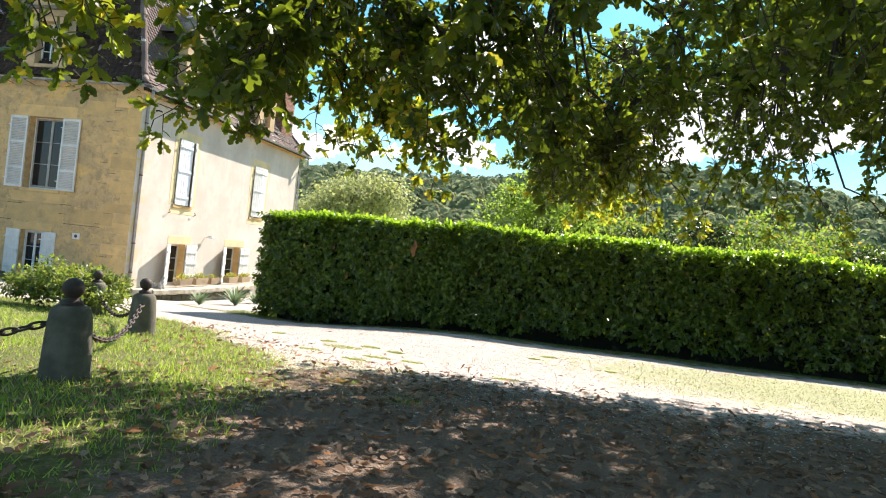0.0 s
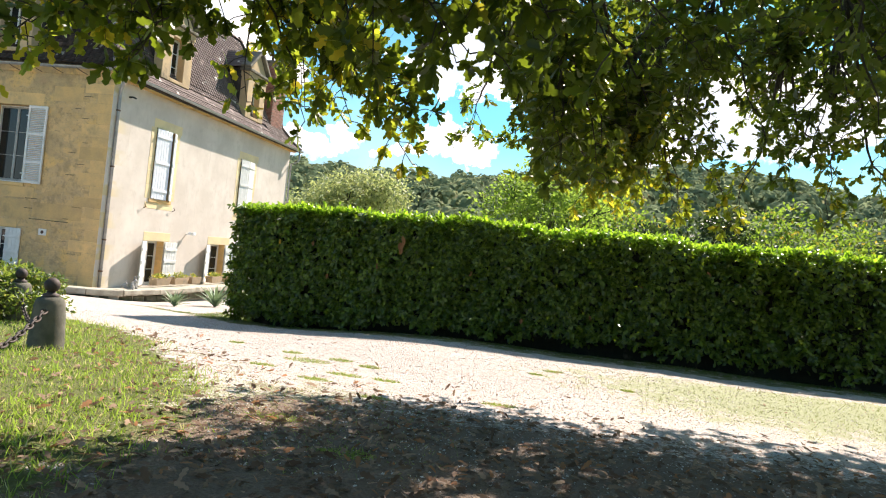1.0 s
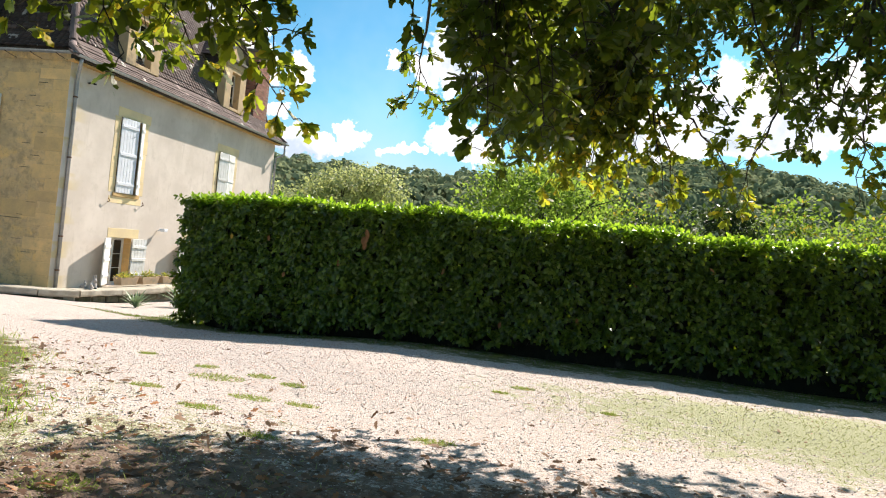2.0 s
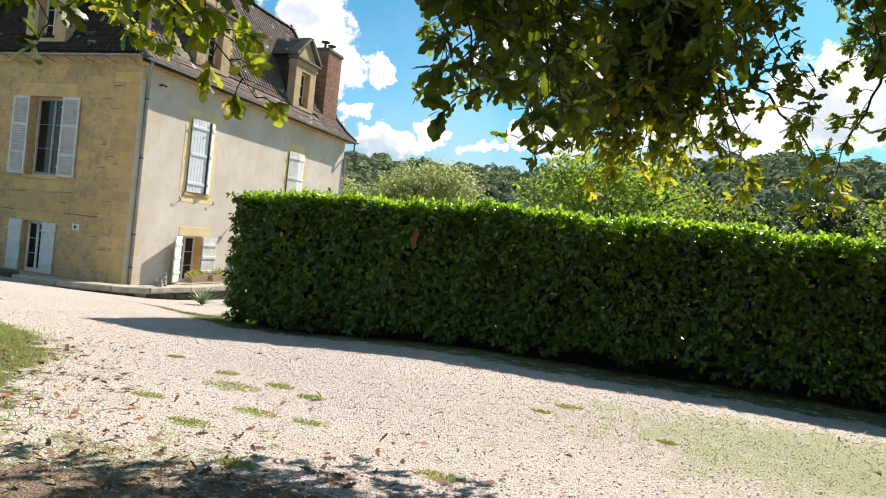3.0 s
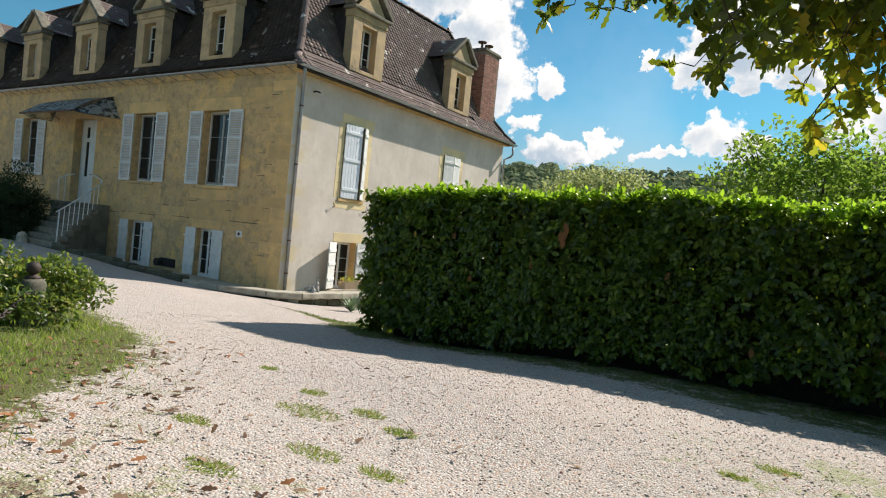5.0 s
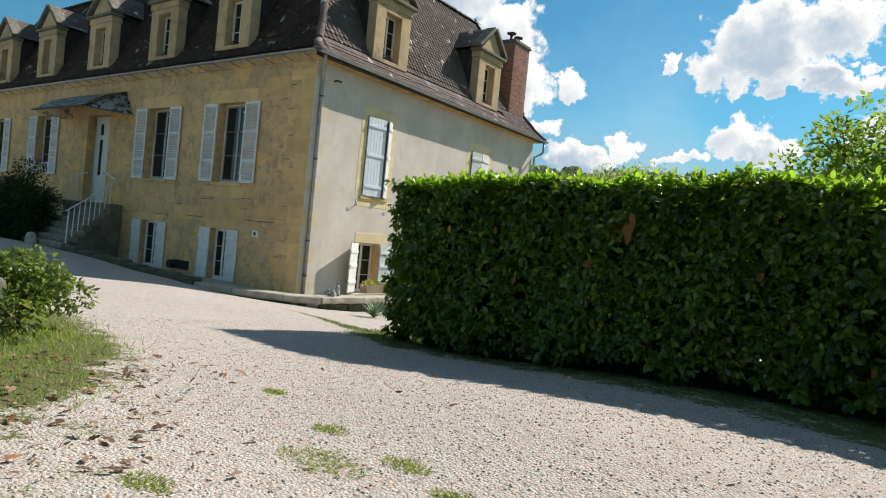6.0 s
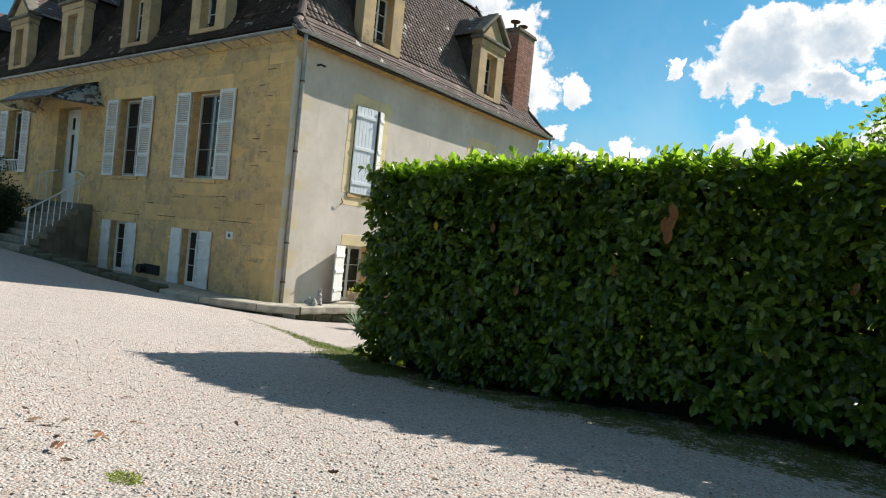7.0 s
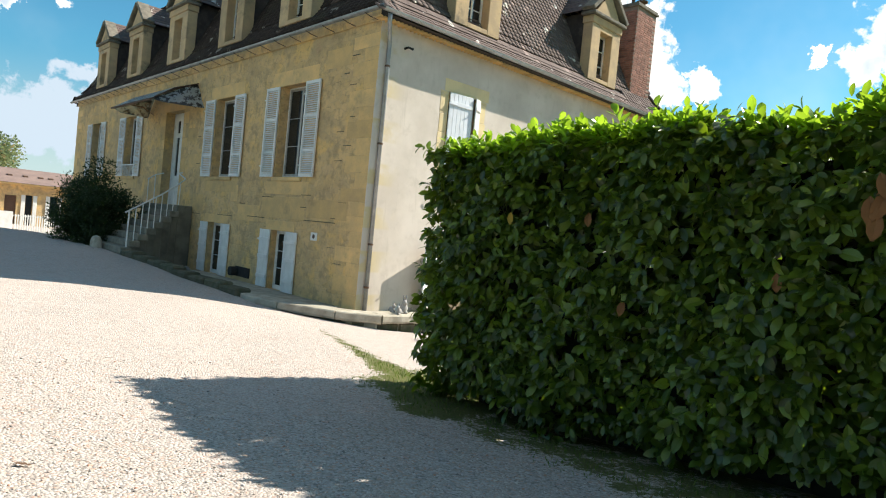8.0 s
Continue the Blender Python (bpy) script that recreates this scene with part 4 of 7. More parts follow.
# the side windows: one hidden by an old shutter standing ajar, one shuttered
window(SIDE_TALL[0], SIDE_M)
window(SIDE_TALL[1], SIDE_M)
plank_shutter(19.23, 19.93, 1.93, 4.09, SIDE_M, -3.0, 19.23, GREY_AND_SHADE_PAINT, "white plank shutter, nearly closed, its shade painted pale grey")
plank_shutter(19.95, 20.21, 1.93, 4.09, SIDE_M, 22.0, 20.21, WHITE_PAINT, "white plank shutter standing ajar in the sun")
plank_shutter(24.47, 25.0, 1.94, 4.0, SIDE_M, -6.0, 24.47, WHITE_PAINT, "white plank shutter, nearly closed")
plank_shutter(25.01, 25.53, 1.94, 4.0, SIDE_M, 6.0, 25.53, WHITE_PAINT, "white plank shutter, nearly closed")
for o in SIDE_LOW:
    window(o, SIDE_M, 0.25, 3, 2, False, WHITE_PAINT, WHITE_PAINT)
plank_shutter(18.63, 19.26, -0.72, 0.61, SIDE_M, 26.0, 19.26, WHITE_PAINT, "white plank shutter standing open from the wall")
plank_shutter(20.2, 20.8, -0.72, 0.61, SIDE_M, -4.0, 20.2)
plank_shutter(22.2, 22.84, -0.72, 0.61, SIDE_M, 22.0, 22.84)
plank_shutter(23.97, 24.6, -0.72, 0.61, SIDE_M, -5.0, 23.97)


def entrance():
    u0, u1, z0, z1 = DOORWAY
    root = part("door", Solid().box((u0, 0.28, z0), (u0 + 0.08, 0.36, z1), 0.004, FRONT_M).box((u1 - 0.08, 0.28, z0), (u1, 0.36, z1), 0.004, FRONT_M).box((u0 + 0.08, 0.28, z1 - 0.08), (u1 - 0.08, 0.36, z1), 0.004, FRONT_M), WHITE_PAINT, HOUSE, "tall white double door with narrow glazed slits")
    mid = (u0 + u1) / 2
    for a, b in ((u0 + 0.08, mid - 0.004), (mid + 0.004, u1 - 0.08)):
        c = (a + b) / 2
        leaf = Solid()
        for x0, x1, za, zb in ((a, c - 0.11, z0, z1 - 0.08), (c + 0.11, b, z0, z1 - 0.08), (c - 0.11, c + 0.11, z0, z0 + 0.95), (c - 0.11, c + 0.11, z0 + 2.2, z0 + 2.35), (c - 0.11, c + 0.11, z1 - 0.25, z1 - 0.08)):
            leaf.box((x0, 0.29, za), (x1, 0.34, zb), 0.003, FRONT_M)
        part("door_leaf", leaf, WHITE_PAINT, root)
        part("panel", Solid().box((a + 0.08, 0.278, z0 + 0.12), (b - 0.08, 0.29, z0 + 0.8), 0.006, FRONT_M), WHITE_PAINT, root)
        for za, zb in ((z0 + 0.95, z0 + 2.2), (z0 + 2.35, z1 - 0.25)):
            part("pane", Solid().box((c - 0.11, 0.315, za), (c + 0.11, 0.322, zb), 0, FRONT_M), GLASS, root)
    part("door_handle", Solid().tube([(mid + 0.07, 17.49, 2.05), (mid + 0.07, 17.44, 2.05), (mid + 0.2, 17.44, 2.05)], 0.012, 8), RUST, root)


entrance()


# ---- the roof: steep hipped tiles with a flared foot, a flatter top out of sight ----
ROOF = [(-0.36, 5.14), (-0.05, 5.42), (0.28, 5.86), (1.95, 9.3)]


def roof_at(d):
    for (a, za), (b, zb) in zip(ROOF[:-1], ROOF[1:]):
        if d <= b:
            return za + (zb - za) * (d - a) / (b - a)
    return ROOF[-1][1]


def roof():
    x0, x1, y0, y1 = -35.3, -13.03, 17.2, 28.75
    under_roof = Solid()
    ring = lambda d, z: [(x0 + d, y0 + max(d, -0.03), z), (x1 - d, y0 + max(d, -0.03), z), (x1 - d, y1 - d, z), (x0 + d, y1 - d, z)]
    for (a, za), (b, zb) in zip(ROOF[:-1], ROOF[1:]):
        p, q = ring(a, za - 0.03), ring(b, zb - 0.03)
        for i in range(4):
            j = (i + 1) % 4
            under_roof.face(p[i], p[j], q[j], q[i])
    p = ring(1.95, 9.27)
    ridge = [(x0 + 5.7, 22.97, 10.9), (x1 - 5.7, 22.97, 10.9)]
    under_roof.face(p[0], p[1], ridge[1], ridge[0])
    under_roof.face(p[1], p[2], ridge[1])
    under_roof.face(p[2], p[3], ridge[0], ridge[1])
    under_roof.face(p[3], p[0], ridge[0])
    p = ring(-0.36, 5.10)
    q = ring(0.0, 5.10)
    for i in range(4):
        j = (i + 1) % 4
        under_roof.face(p[j], p[i], q[i], q[j])
    root = part("roof", under_roof, SLATE_CHEEK, HOUSE, "steep hipped roof of old brown clay tiles")
    # tile courses on the two slopes in view
    lengths = [math.dist(a, b) for a, b in zip(ROOF[:-1], ROOF[1:])]
    total, pitch, step = sum(lengths), 0.118, 0.175
    shape = Solid().box((-0.0885, 0, 0), (0.0885, 0.19, 0.036), 0.0)
    places, axes, ups, sizes = [], [], [], []
    single, front_side = [], []
    rows = int(total / pitch)
    for k in range(rows):
        s = k * pitch
        rest, seg = s, 0
        while seg < 2 and rest > lengths[seg]:
            rest -= lengths[seg]
            seg += 1
        (a, za), (b, zb) = ROOF[seg], ROOF[seg + 1]
        f = rest / lengths[seg]
        d, z = a + (b - a) * f, za + (zb - za) * f
        sl = Vector((b - a, zb - za)).normalized()
        lean = math.atan2(sl.y, sl.x) - 0.10
        for side in (0, 1):
            lo, hi = ((x0 + d, x1 - d), (y0 + d, y1 - d))[side]
            n = int((hi - lo) / step)
            for i in range(n):
                u = lo + step * (i + 0.5 + 0.5 * (k % 2))
                if u > hi - 0.02:
                    continue
                jig = Vector((random.gauss(0, 0.0015), random.gauss(0, 0.0015), random.gauss(0, 0.002)))
                if side == 0 and d < -0.14:
                    continue
                if side == 0:
                    if u < -34.5 and k > 30:
                        continue
                    place, axis = Vector((u, y0 + d, z)), (1, random.gauss(0, 0.008), random.gauss(0, 0.008))
                    up = (0, -math.sin(lean), math.cos(lean))
                else:
                    place, axis = Vector((x1 - d, u, z)), (random.gauss(0, 0.008), 1, random.gauss(0, 0.008))
                    up = (math.sin(lean), 0, math.cos(lean))
                places.append(place + jig)
                axes.append(axis)
                ups.append(up)
                sizes.append((random.uniform(1.0, 1.02), random.uniform(0.985, 1.015), random.uniform(1.0, 1.15)))
                single.append(side == 1 and k < 7 and 17.5 < u < 26.5)
                front_side.append(side == 0)
    places, axes, ups, sizes, single, front_side = (np.array(q) for q in (places, axes, ups, sizes, single, front_side))
    verts = [tuple(p) for p in shape.v]
    for rest, mat, label in ((front_side, SHADED_TILE, "flat clay tiles, coloured darker for the shaded front slope"), (~single & ~front_side, TILE, "overlapping flat brown clay tiles with pale lichen")):
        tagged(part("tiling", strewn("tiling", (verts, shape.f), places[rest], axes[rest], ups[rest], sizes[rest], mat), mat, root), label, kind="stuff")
    return root, shape.mesh("tile", TILE), places[single][:300], axes[single][:300], ups[single][:300], sizes[single][:300]


ROOF_PART, TILE_MESH, T_PLACES, T_AXES, T_UPS, T_SIZES = roof()


def ridge_tiles():
    """Half-round tiles along the two hips in view and the upper edge."""
    half = Solid()
    n, r0, r1, l = 7, 0.105, 0.085, 0.40
    for ring, (r, x) in enumerate(((r0, 0), (r1, l))):
        for i in range(n):
            a = math.pi * i / (n - 1)
            half.v.append((x, math.cos(a) * r, math.sin(a) * r * 0.85))
    for i in range(n - 1):
        half.f.append((i, i + 1, n + i + 1, n + i))
    mesh_ = half.mesh("ridge_tile", TILE)
    lines = []
    corner = lambda d: Vector((-13.03 - d, 17.2 + max(d, -0.14), roof_at(d) + 0.02))
    back = lambda d: Vector((-13.03 - d, 28.75 - d, roof_at(d) + 0.02))
    far = lambda d: Vector((-35.3 + d, 17.2 + max(d, -0.14), roof_at(d) + 0.02))
    for fn in (corner, back, far):
        lines.append([fn(d) for d in np.linspace(-0.34, 1.95, 24)])
    lines.append([corner(1.95), back(1.95)])
    lines.append([corner(1.95), far(1.95)])
    for line in lines:
        total = sum((b - a).length for a, b in zip(line[:-1], line[1:]))
        s = 0.0
        while s < total - 0.1:
            rest = s
            for a, b in zip(line[:-1], line[1:]):
                if rest <= (b - a).length:
                    break
                rest -= (b - a).length
            d = (b - a).normalized()
            p = a + d * rest
            side = d.cross(Vector((0, 0, 1))).normalized()
            up = side.cross(d)
            ob = new("ridge_tile", mesh_)
            ob.matrix_basis = Matrix.Translation(p) @ Matrix((d, -side, up)).transposed().to_4x4() @ pose(0, 0, 0, random.gauss(0, 2), random.gauss(-2, 1.5), random.gauss(0, 1.5))
            under(ob, ROOF_PART)
            s += 0.34


ridge_tiles()


def dormer(at, m, wide=1.5, sill_z=5.72, head=7.25, apex=8.35, tall=True):
    """A stone dormer with a pediment; local x along the wall, y into the roof. Its front stands at y = 0.12."""
    f, h = 0.06, wide / 2
    mm = m @ Matrix.Translation((at, f, 0))
    root = part("dormer", Solid().box((-h, 0, sill_z - 0.05), (-h + 0.42, 0.32, head), 0.012, mm).box((h - 0.42, 0, sill_z - 0.05), (h, 0.32, head), 0.012, mm)
                .box((-h + 0.42, 0, sill_z - 0.05), (h - 0.42, 0.32, sill_z + 0.06), 0.01, mm).box((-h + 0.42, 0.0, head - 0.16), (h - 0.42, 0.32, head), 0.01, mm), DORMER_STONE, HOUSE, "stone dormer with a triangular pediment")
    part("lintel", Solid().box((-h - 0.03, -0.03, head), (h + 0.03, 0.34, head + 0.2), 0.012, mm), DORMER_STONE, root)
    part("cornice", Solid().box((-h - 0.12, -0.12, head + 0.2), (h + 0.12, 0.36, head + 0.3), 0.02, mm), PEDIMENT_STONE, root, "grey lichened stone")
    ped = Solid()
    b = head + 0.3
    for y0, y1, k in ((0.0, 0.3, 0.9),):
        a_, b_, c_ = (-h * k, b), (h * k, b), (0, b + (apex - b) * k)
        for y in (y0, y1):
            q = [tuple(mm @ Vector((p[0], y, p[1]))) for p in (a_, b_, c_)]
            ped.face(*(q if y == y0 else q[::-1]))
    part("tympanum", ped, DORMER_STONE, root)
    for sgn in (-1, 1):
        length = math.hypot(h + 0.12, apex - b)
        ang = math.atan2(apex - b, h + 0.12)
        tilt = mm @ Matrix.Translation((sgn * -(h + 0.12), -0.12, b)) @ Matrix.Rotation(-ang if sgn > 0 else ang, 4, "Y")
        part("raking_cornice", Solid().box((0, 0, 0) if sgn > 0 else (-length, 0, 0), (length, 0.42, 0.12) if sgn > 0 else (0, 0.42, 0.12), 0.015, tilt), PEDIMENT_STONE, root, "grey lichened stone")
    # the little tiled roof and the cheeks, running back into the slope
    depth = 1.75
    tiles = Solid()
    back_z = lambda z: min(1.95, 0.28 + (z - 5.86) / 2.06) + 0.1
    e = head + 0.3
    for sgn in (-1, 1):
        n = 7
        for i in range(n):
            t0, t1 = i / n, (i + 1) / n
            xa, xb = sgn * (h + 0.14) * (1 - t0), sgn * (h + 0.14) * (1 - t1)
            za, zb = e + 0.03 + (apex + 0.06 - e) * t0, e + 0.03 + (apex + 0.06 - e) * t1
            lift = 0.022
            q = [(xa, 0.25, za + lift), (xa, back_z(za), za + lift), (xb, back_z(zb), zb), (xb, 0.25, zb)]
            if sgn < 0:
                q = q[::-1]
            tiles.face(*[mm @ Vector(p) for p in q])
            q = [(xa, 0.25, za), (xa, back_z(za), za), (xa, back_z(za), za + lift), (xa, 0.25, za + lift)]
            tiles.face(*[mm @ Vector(p) for p in q])
    part("little_roof", tiles, TILE, root)
    for sgn in (-1, 1):
        cheek = Solid()
        x = sgn * (h - 0.05)
        n = 12
        for i in range(n + 1):
            z = sill_z - 0.1 + (e + 0.12 - sill_z) * i / n
            cheek.v += [tuple(mm @ Vector(q)) for q in ((x, 0.3, z), (x, back_z(z), z))]
        for i in range(n):
            q = (2 * i, 2 * i + 1, 2 * i + 3, 2 * i + 2)
            cheek.f.append(q if sgn > 0 else q[::-1])
        part("cheek", cheek, SLATE_CHEEK, root, "dark tile-hung cheek")
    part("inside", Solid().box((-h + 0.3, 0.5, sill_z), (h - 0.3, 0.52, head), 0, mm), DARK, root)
    u0, u1, z0, z1 = -h + 0.42, h - 0.42, sill_z + 0.06, head - 0.16
    part("casement", Solid().ring((u0, z0), (u1, z1), (0.05, 0.05, 0.06, 0.06), (0.24, 0.30), mm), WHITE_PAINT, root)
    part("mullion", Solid().box((-0.025, 0.238, z0 + 0.06), (0.025, 0.296, z1 - 0.06), 0.004, mm), WHITE_PAINT, root)
    for a, b2 in ((u0 + 0.06, -0.03), (0.03, u1 - 0.06)):
        for i in (1, 2):
            z = z0 + (z1 - z0) * i / 3
            part("glazing_bar", Solid().box((a, 0.255, z - 0.01), (b2, 0.29, z + 0.01), 0.002, mm), WHITE_PAINT, root)
    for a, b2 in ((u0 + 0.06, -0.03), (0.03, u1 - 0.06)):
        for i in range(3):
            part("pane", Solid().box((a, 0.266, z0 + (z1 - z0) * i / 3 + 0.03), (b2, 0.272, z0 + (z1 - z0) * (i + 1) / 3 - 0.014), 0, mm), GLASS, root)
    part("flashing", Solid().tube([mm @ Vector((-h + 0.02, 0.5, 6.3)), mm @ Vector((-h - 0.04, 0.75, 7.0))], 0.012, 6), ZINC, root)
    return root


for x in (-16.65, -20.2, -24.2, -28.3, -32.3):
    dormer(x, FRONT_M)
for y, wide in ((19.97, 1.5), (25.2, 1.45)):
    dormer(y, SIDE_M, wide)


def gutters():
    def run(name, pts):
        s = Solid()
        k = 7
        d = (Vector(pts[1]) - Vector(pts[0])).normalized()
        side = Vector((d.y, -d.x, 0))
        for p in pts:
            for r in (0.065, 0.058):
                for i in range(k):
                    a = math.pi * i / (k - 1)
                    s.v.append(tuple(Vector(p) + side * math.cos(a) * r - Vector((0, 0, math.sin(a) * r))))
        for i in range(k - 1):
            s.f.append((i, i + 1, 2 * k + i + 1, 2 * k + i))
            s.f.append((k + i + 1, k + i, 3 * k + i, 3 * k + i + 1))
        s.f += [(0, 2 * k, 3 * k, k), (k - 1, 2 * k - 1, 4 * k - 1, 3 * k - 1)]
        return part("gutter", s, ZINC, HOUSE, "half-round zinc gutter")
    run("gutter", [(-35.7, 16.98, 5.255), (-12.64, 16.98, 5.255)])
    run("gutter", [(-12.63, 16.93, 5.19), (-12.63, 29.15, 5.15)])
    pipe = Solid().tube([(-12.66, 17.12, 5.12), (-12.69, 17.14, 4.98), (-12.95, 17.38, 4.74), (-12.983, 17.41, 4.58), (-12.983, 17.41, -0.78)], 0.045, 10)
    p = part("downpipe", pipe, ZINC, HOUSE, "zinc downpipe at the corner", True)
    for z in (4.2, 2.63, 0.58, -0.3):
        part("bracket", Solid().tube([(-12.983, 17.41, z - 0.02), (-12.983, 17.41, z + 0.02)], 0.056, 10), RUST, p)
    pipe = Solid().tube([(-12.66, 28.95, 5.08), (-12.66, 28.95, 4.72), (-12.72, 28.9, 4.62), (-12.98, 28.85, 4.5), (-12.985, 28.85, -0.8)], 0.045, 10)
    part("downpipe", pipe, ZINC, HOUSE, "zinc downpipe at the back corner", True)
    # the genoise of small tiles under the side eaves, and a stone cornice in front
    for i in range(110):
        y = 17.0 + i * 0.108
        part("eaves_tile", COVE, None, HOUSE).matrix_basis = Matrix.Translation((-13.0, y, 5.04))
    part("wall_head", Solid().box((-35.3, 17.16, 5.07), (-13.03, 17.2, 5.33), 0.006), FACADE, HOUSE)
    for i in range(31):
        x = -35.2 + 0.73 * i + random.uniform(-0.05, 0.05)
        part("gutter_bracket", Solid().tube([(x, 16.93, 5.19), (x + 0.02, 17.05, 5.15), (x + 0.16, 17.16, 5.08)], 0.010, 6), RUST, HOUSE)


def cove_mesh():
    s = Solid()
    n = 6
    for x in (0, 0.22):
        for i in range(n):
            a = math.pi * i / (n - 1)
            s.v.append((x, math.cos(a) * 0.05, math.sin(a) * 0.045))
    for i in range(n - 1):
        s.f.append((i, n + i, n + i + 1, i + 1))
    s.f.append(tuple(range(n, 2 * n)))
    return s.mesh("eaves_tile", ASHLAR)


COVE = cove_mesh()
gutters()


def chimney():
    x0, x1, y0, y1, z0, z1 = -14.05, -13.28, 27.04, 28.2, 5.6, 8.54
    root = part("chimney", Solid().box((x0 + 0.012, y0 + 0.012, z0), (x1 - 0.012, y1 - 0.012, z1)), MORTAR, HOUSE, "tall red brick chimney stack")
    brick = Solid().box((-0.108, -0.05, -0.026), (0.108, 0.05, 0.026), 0.004).mesh("brick", BRICK)
    z, k = z0 + 0.03, 0
    while z < z1 - 0.1:
        for face in (0, 1):
            lo, hi, depth = ((y0, y1, x1), (x0, x1, y0))[face]
            u = lo + (0.0 if k % 2 else 0.06) + 0.11
            while u < hi - 0.1:
                ob = new("brick", brick)
                if face == 0:
                    ob.matrix_basis = pose(depth - 0.05 + random.gauss(0, 0.002), u, z, random.gauss(0, 0.6), 0, 90 + random.gauss(0, 0.6))
                else:
                    ob.matrix_basis = pose(u, depth + 0.05 + random.gauss(0, 0.002), z, random.gauss(0, 0.6), 0, random.gauss(0, 0.6))
                under(ob, root)
                u += 0.228
        z += 0.066
        k += 1
    part("cap", Solid().box((x0 - 0.05, y0 - 0.05, z1), (x1 + 0.05, y1 + 0.05, z1 + 0.07), 0.01).box((x0 - 0.02, y0 - 0.02, z1 + 0.07), (x1 + 0.02, y1 + 0.02, z1 + 0.13), 0.01), PEDIMENT_STONE, root)
    for y in (27.32, 27.86):
        part("flue_cowl", Solid().lathe([(0.05, 0), (0.05, 0.28), (0.17, 0.29), (0.18, 0.33), (0.02, 0.38)], (-13.65, y, z1 + 0.12), 14), RUST, root, "rusty mushroom flue cowl")
    return root


chimney()


# ---- the terrace kerb, pavement and steps before the house ----
def terrace():
    pave = Solid()
    outline = [(-20.7, 15.4), (-17.5, 15.7), (-15.0, 15.95), (-13.4, 16.25), (-12.5, 16.55), (-12.05, 17.0), (-11.9, 17.8), (-11.9, 26.0)]
    inner = [(-20.7, 17.2), (-17.5, 17.2), (-15.0, 17.2), (-13.4, 17.2), (-13.02, 17.2), (-13.02, 17.5), (-13.02, 17.8), (-13.02, 26.0)]
    for (a, b), (c, d) in zip(zip(outline[:-1], outline[1:]), zip(inner[:-1], inner[1:])):
        pave.face((*a, -0.79), (*b, -0.79), (*d, -0.79), (*c, -0.79))
        pave.face((*a, -1.3), (*b, -1.3), (*b, -0.79), (*a, -0.79))
    tagged(part("pavement", pave, GREY_STONE), "worn stone pavement along the house foot", "pavement", kind="structure")
    root = tagged(empty("stone_kerb", (-13, 16.3, -0.95)), "low kerb of long worn stone slabs round the house", "kerb")
    curve = [(-15.25, 15.60), (-13.75, 15.90), (-12.55, 16.42), (-11.95, 17.05), (-11.74, 18.3), (-11.72, 19.9), (-11.72, 21.3), (-11.72, 22.8)]
    g = random.Random(12)
    for k, ((ax, ay), (bx, by)) in enumerate(zip(curve[:-1], curve[1:])):
        d = Vector((bx - ax, by - ay, 0))
        m = Matrix.Translation((ax, ay, 0)) @ Matrix.Rotation(math.atan2(d.y, d.x), 4, "Z")
        top = -0.70 + 0.008 * math.sin(3 * k)
        # a worn slab: its front edge and its top wander a little along its length
        slab = Solid()
        n = 6
        for i in range(n + 1):
            u = d.length * (0.004 + 0.992 * i / n)
            front, sag = -0.05 + g.uniform(-0.014, 0.014), g.uniform(-0.006, 0.003)
            if k == 0:
                front += 0.26 * max(0.0, 1 - i / 3.0) ** 2
            slab.v += [tuple(m @ Vector(q)) for q in ((u, 0.40, top - 0.16), (u, front + 0.02, top - 0.16 + g.uniform(-0.012, 0.012)), (u, front, top - 0.12), (u, front + 0.004, top - 0.02 + sag), (u, front + 0.025, top + sag), (u, 0.40, top))]
        for i in range(n):
            for j in range(6):
                p, q = 6 * i + j, 6 * i + (j + 1) % 6
                slab.f.append((p, q, q + 6, p + 6))
        slab.f += [(5, 4, 3, 2, 1, 0), tuple(6 * n + j for j in range(6))]
        part("slab", slab, KERB_STONE, root)
        for i in range(3):
            u0, u1 = d.length * i / 3, d.length * (i + 1) / 3
            part("base_stone", Solid().box((u0 + 0.012, 0.03 + g.uniform(0, 0.04), top - 0.36), (u1 - 0.012, 0.36, top - 0.165), 0.03, m), MOSSY_STONE, root, "dark mossy footing stone")
    # the low footing that carries on to the steps
    low = tagged(empty("stone_footing", (-18.5, 15.3, -0.7)), "low mossy stone footing leading to the steps", "kerb")
    for k in range(8):
        t0, t1 = k / 8, (k + 1) / 8
        a, b = Vector((-15.05 - 5.55 * t0, 15.66 - 0.60 * t0, 0)), Vector((-15.05 - 5.55 * t1, 15.66 - 0.60 * t1, 0))
        m = Matrix.Translation(b) @ Matrix.Rotation(math.atan2(a.y - b.y, a.x - b.x), 4, "Z")
        top = float(ground_z(a.x, a.y - 0.3)) + 0.13 + 0.02 * math.sin(2.0 * k)
        part("slab", Solid().box((0.006, -0.04 + 0.03 * math.sin(1.7 * k), top - 0.5), ((a - b).length - 0.006, 0.34, top), 0.04, m), MOSSY_STONE, low)


STEP_TREAD = worn("worn_step_tread", (0.25, 0.23, 0.18), (0.16, 0.15, 0.115), 3.5, 30.0, 0.95, 0.6, 0.012, stain=(0.09, 0.09, 0.06), stains=0.8)
# Mossy stone, its colour taken darker still for the shade beside the steps.
STEP_STONE = worn("mossy_shaded_step_stone", (0.19, 0.175, 0.135), (0.12, 0.115, 0.085), 3.0, 40.0, 0.95, 0.6, 0.012, stain=(0.07, 0.07, 0.045), stains=0.8)
terrace()


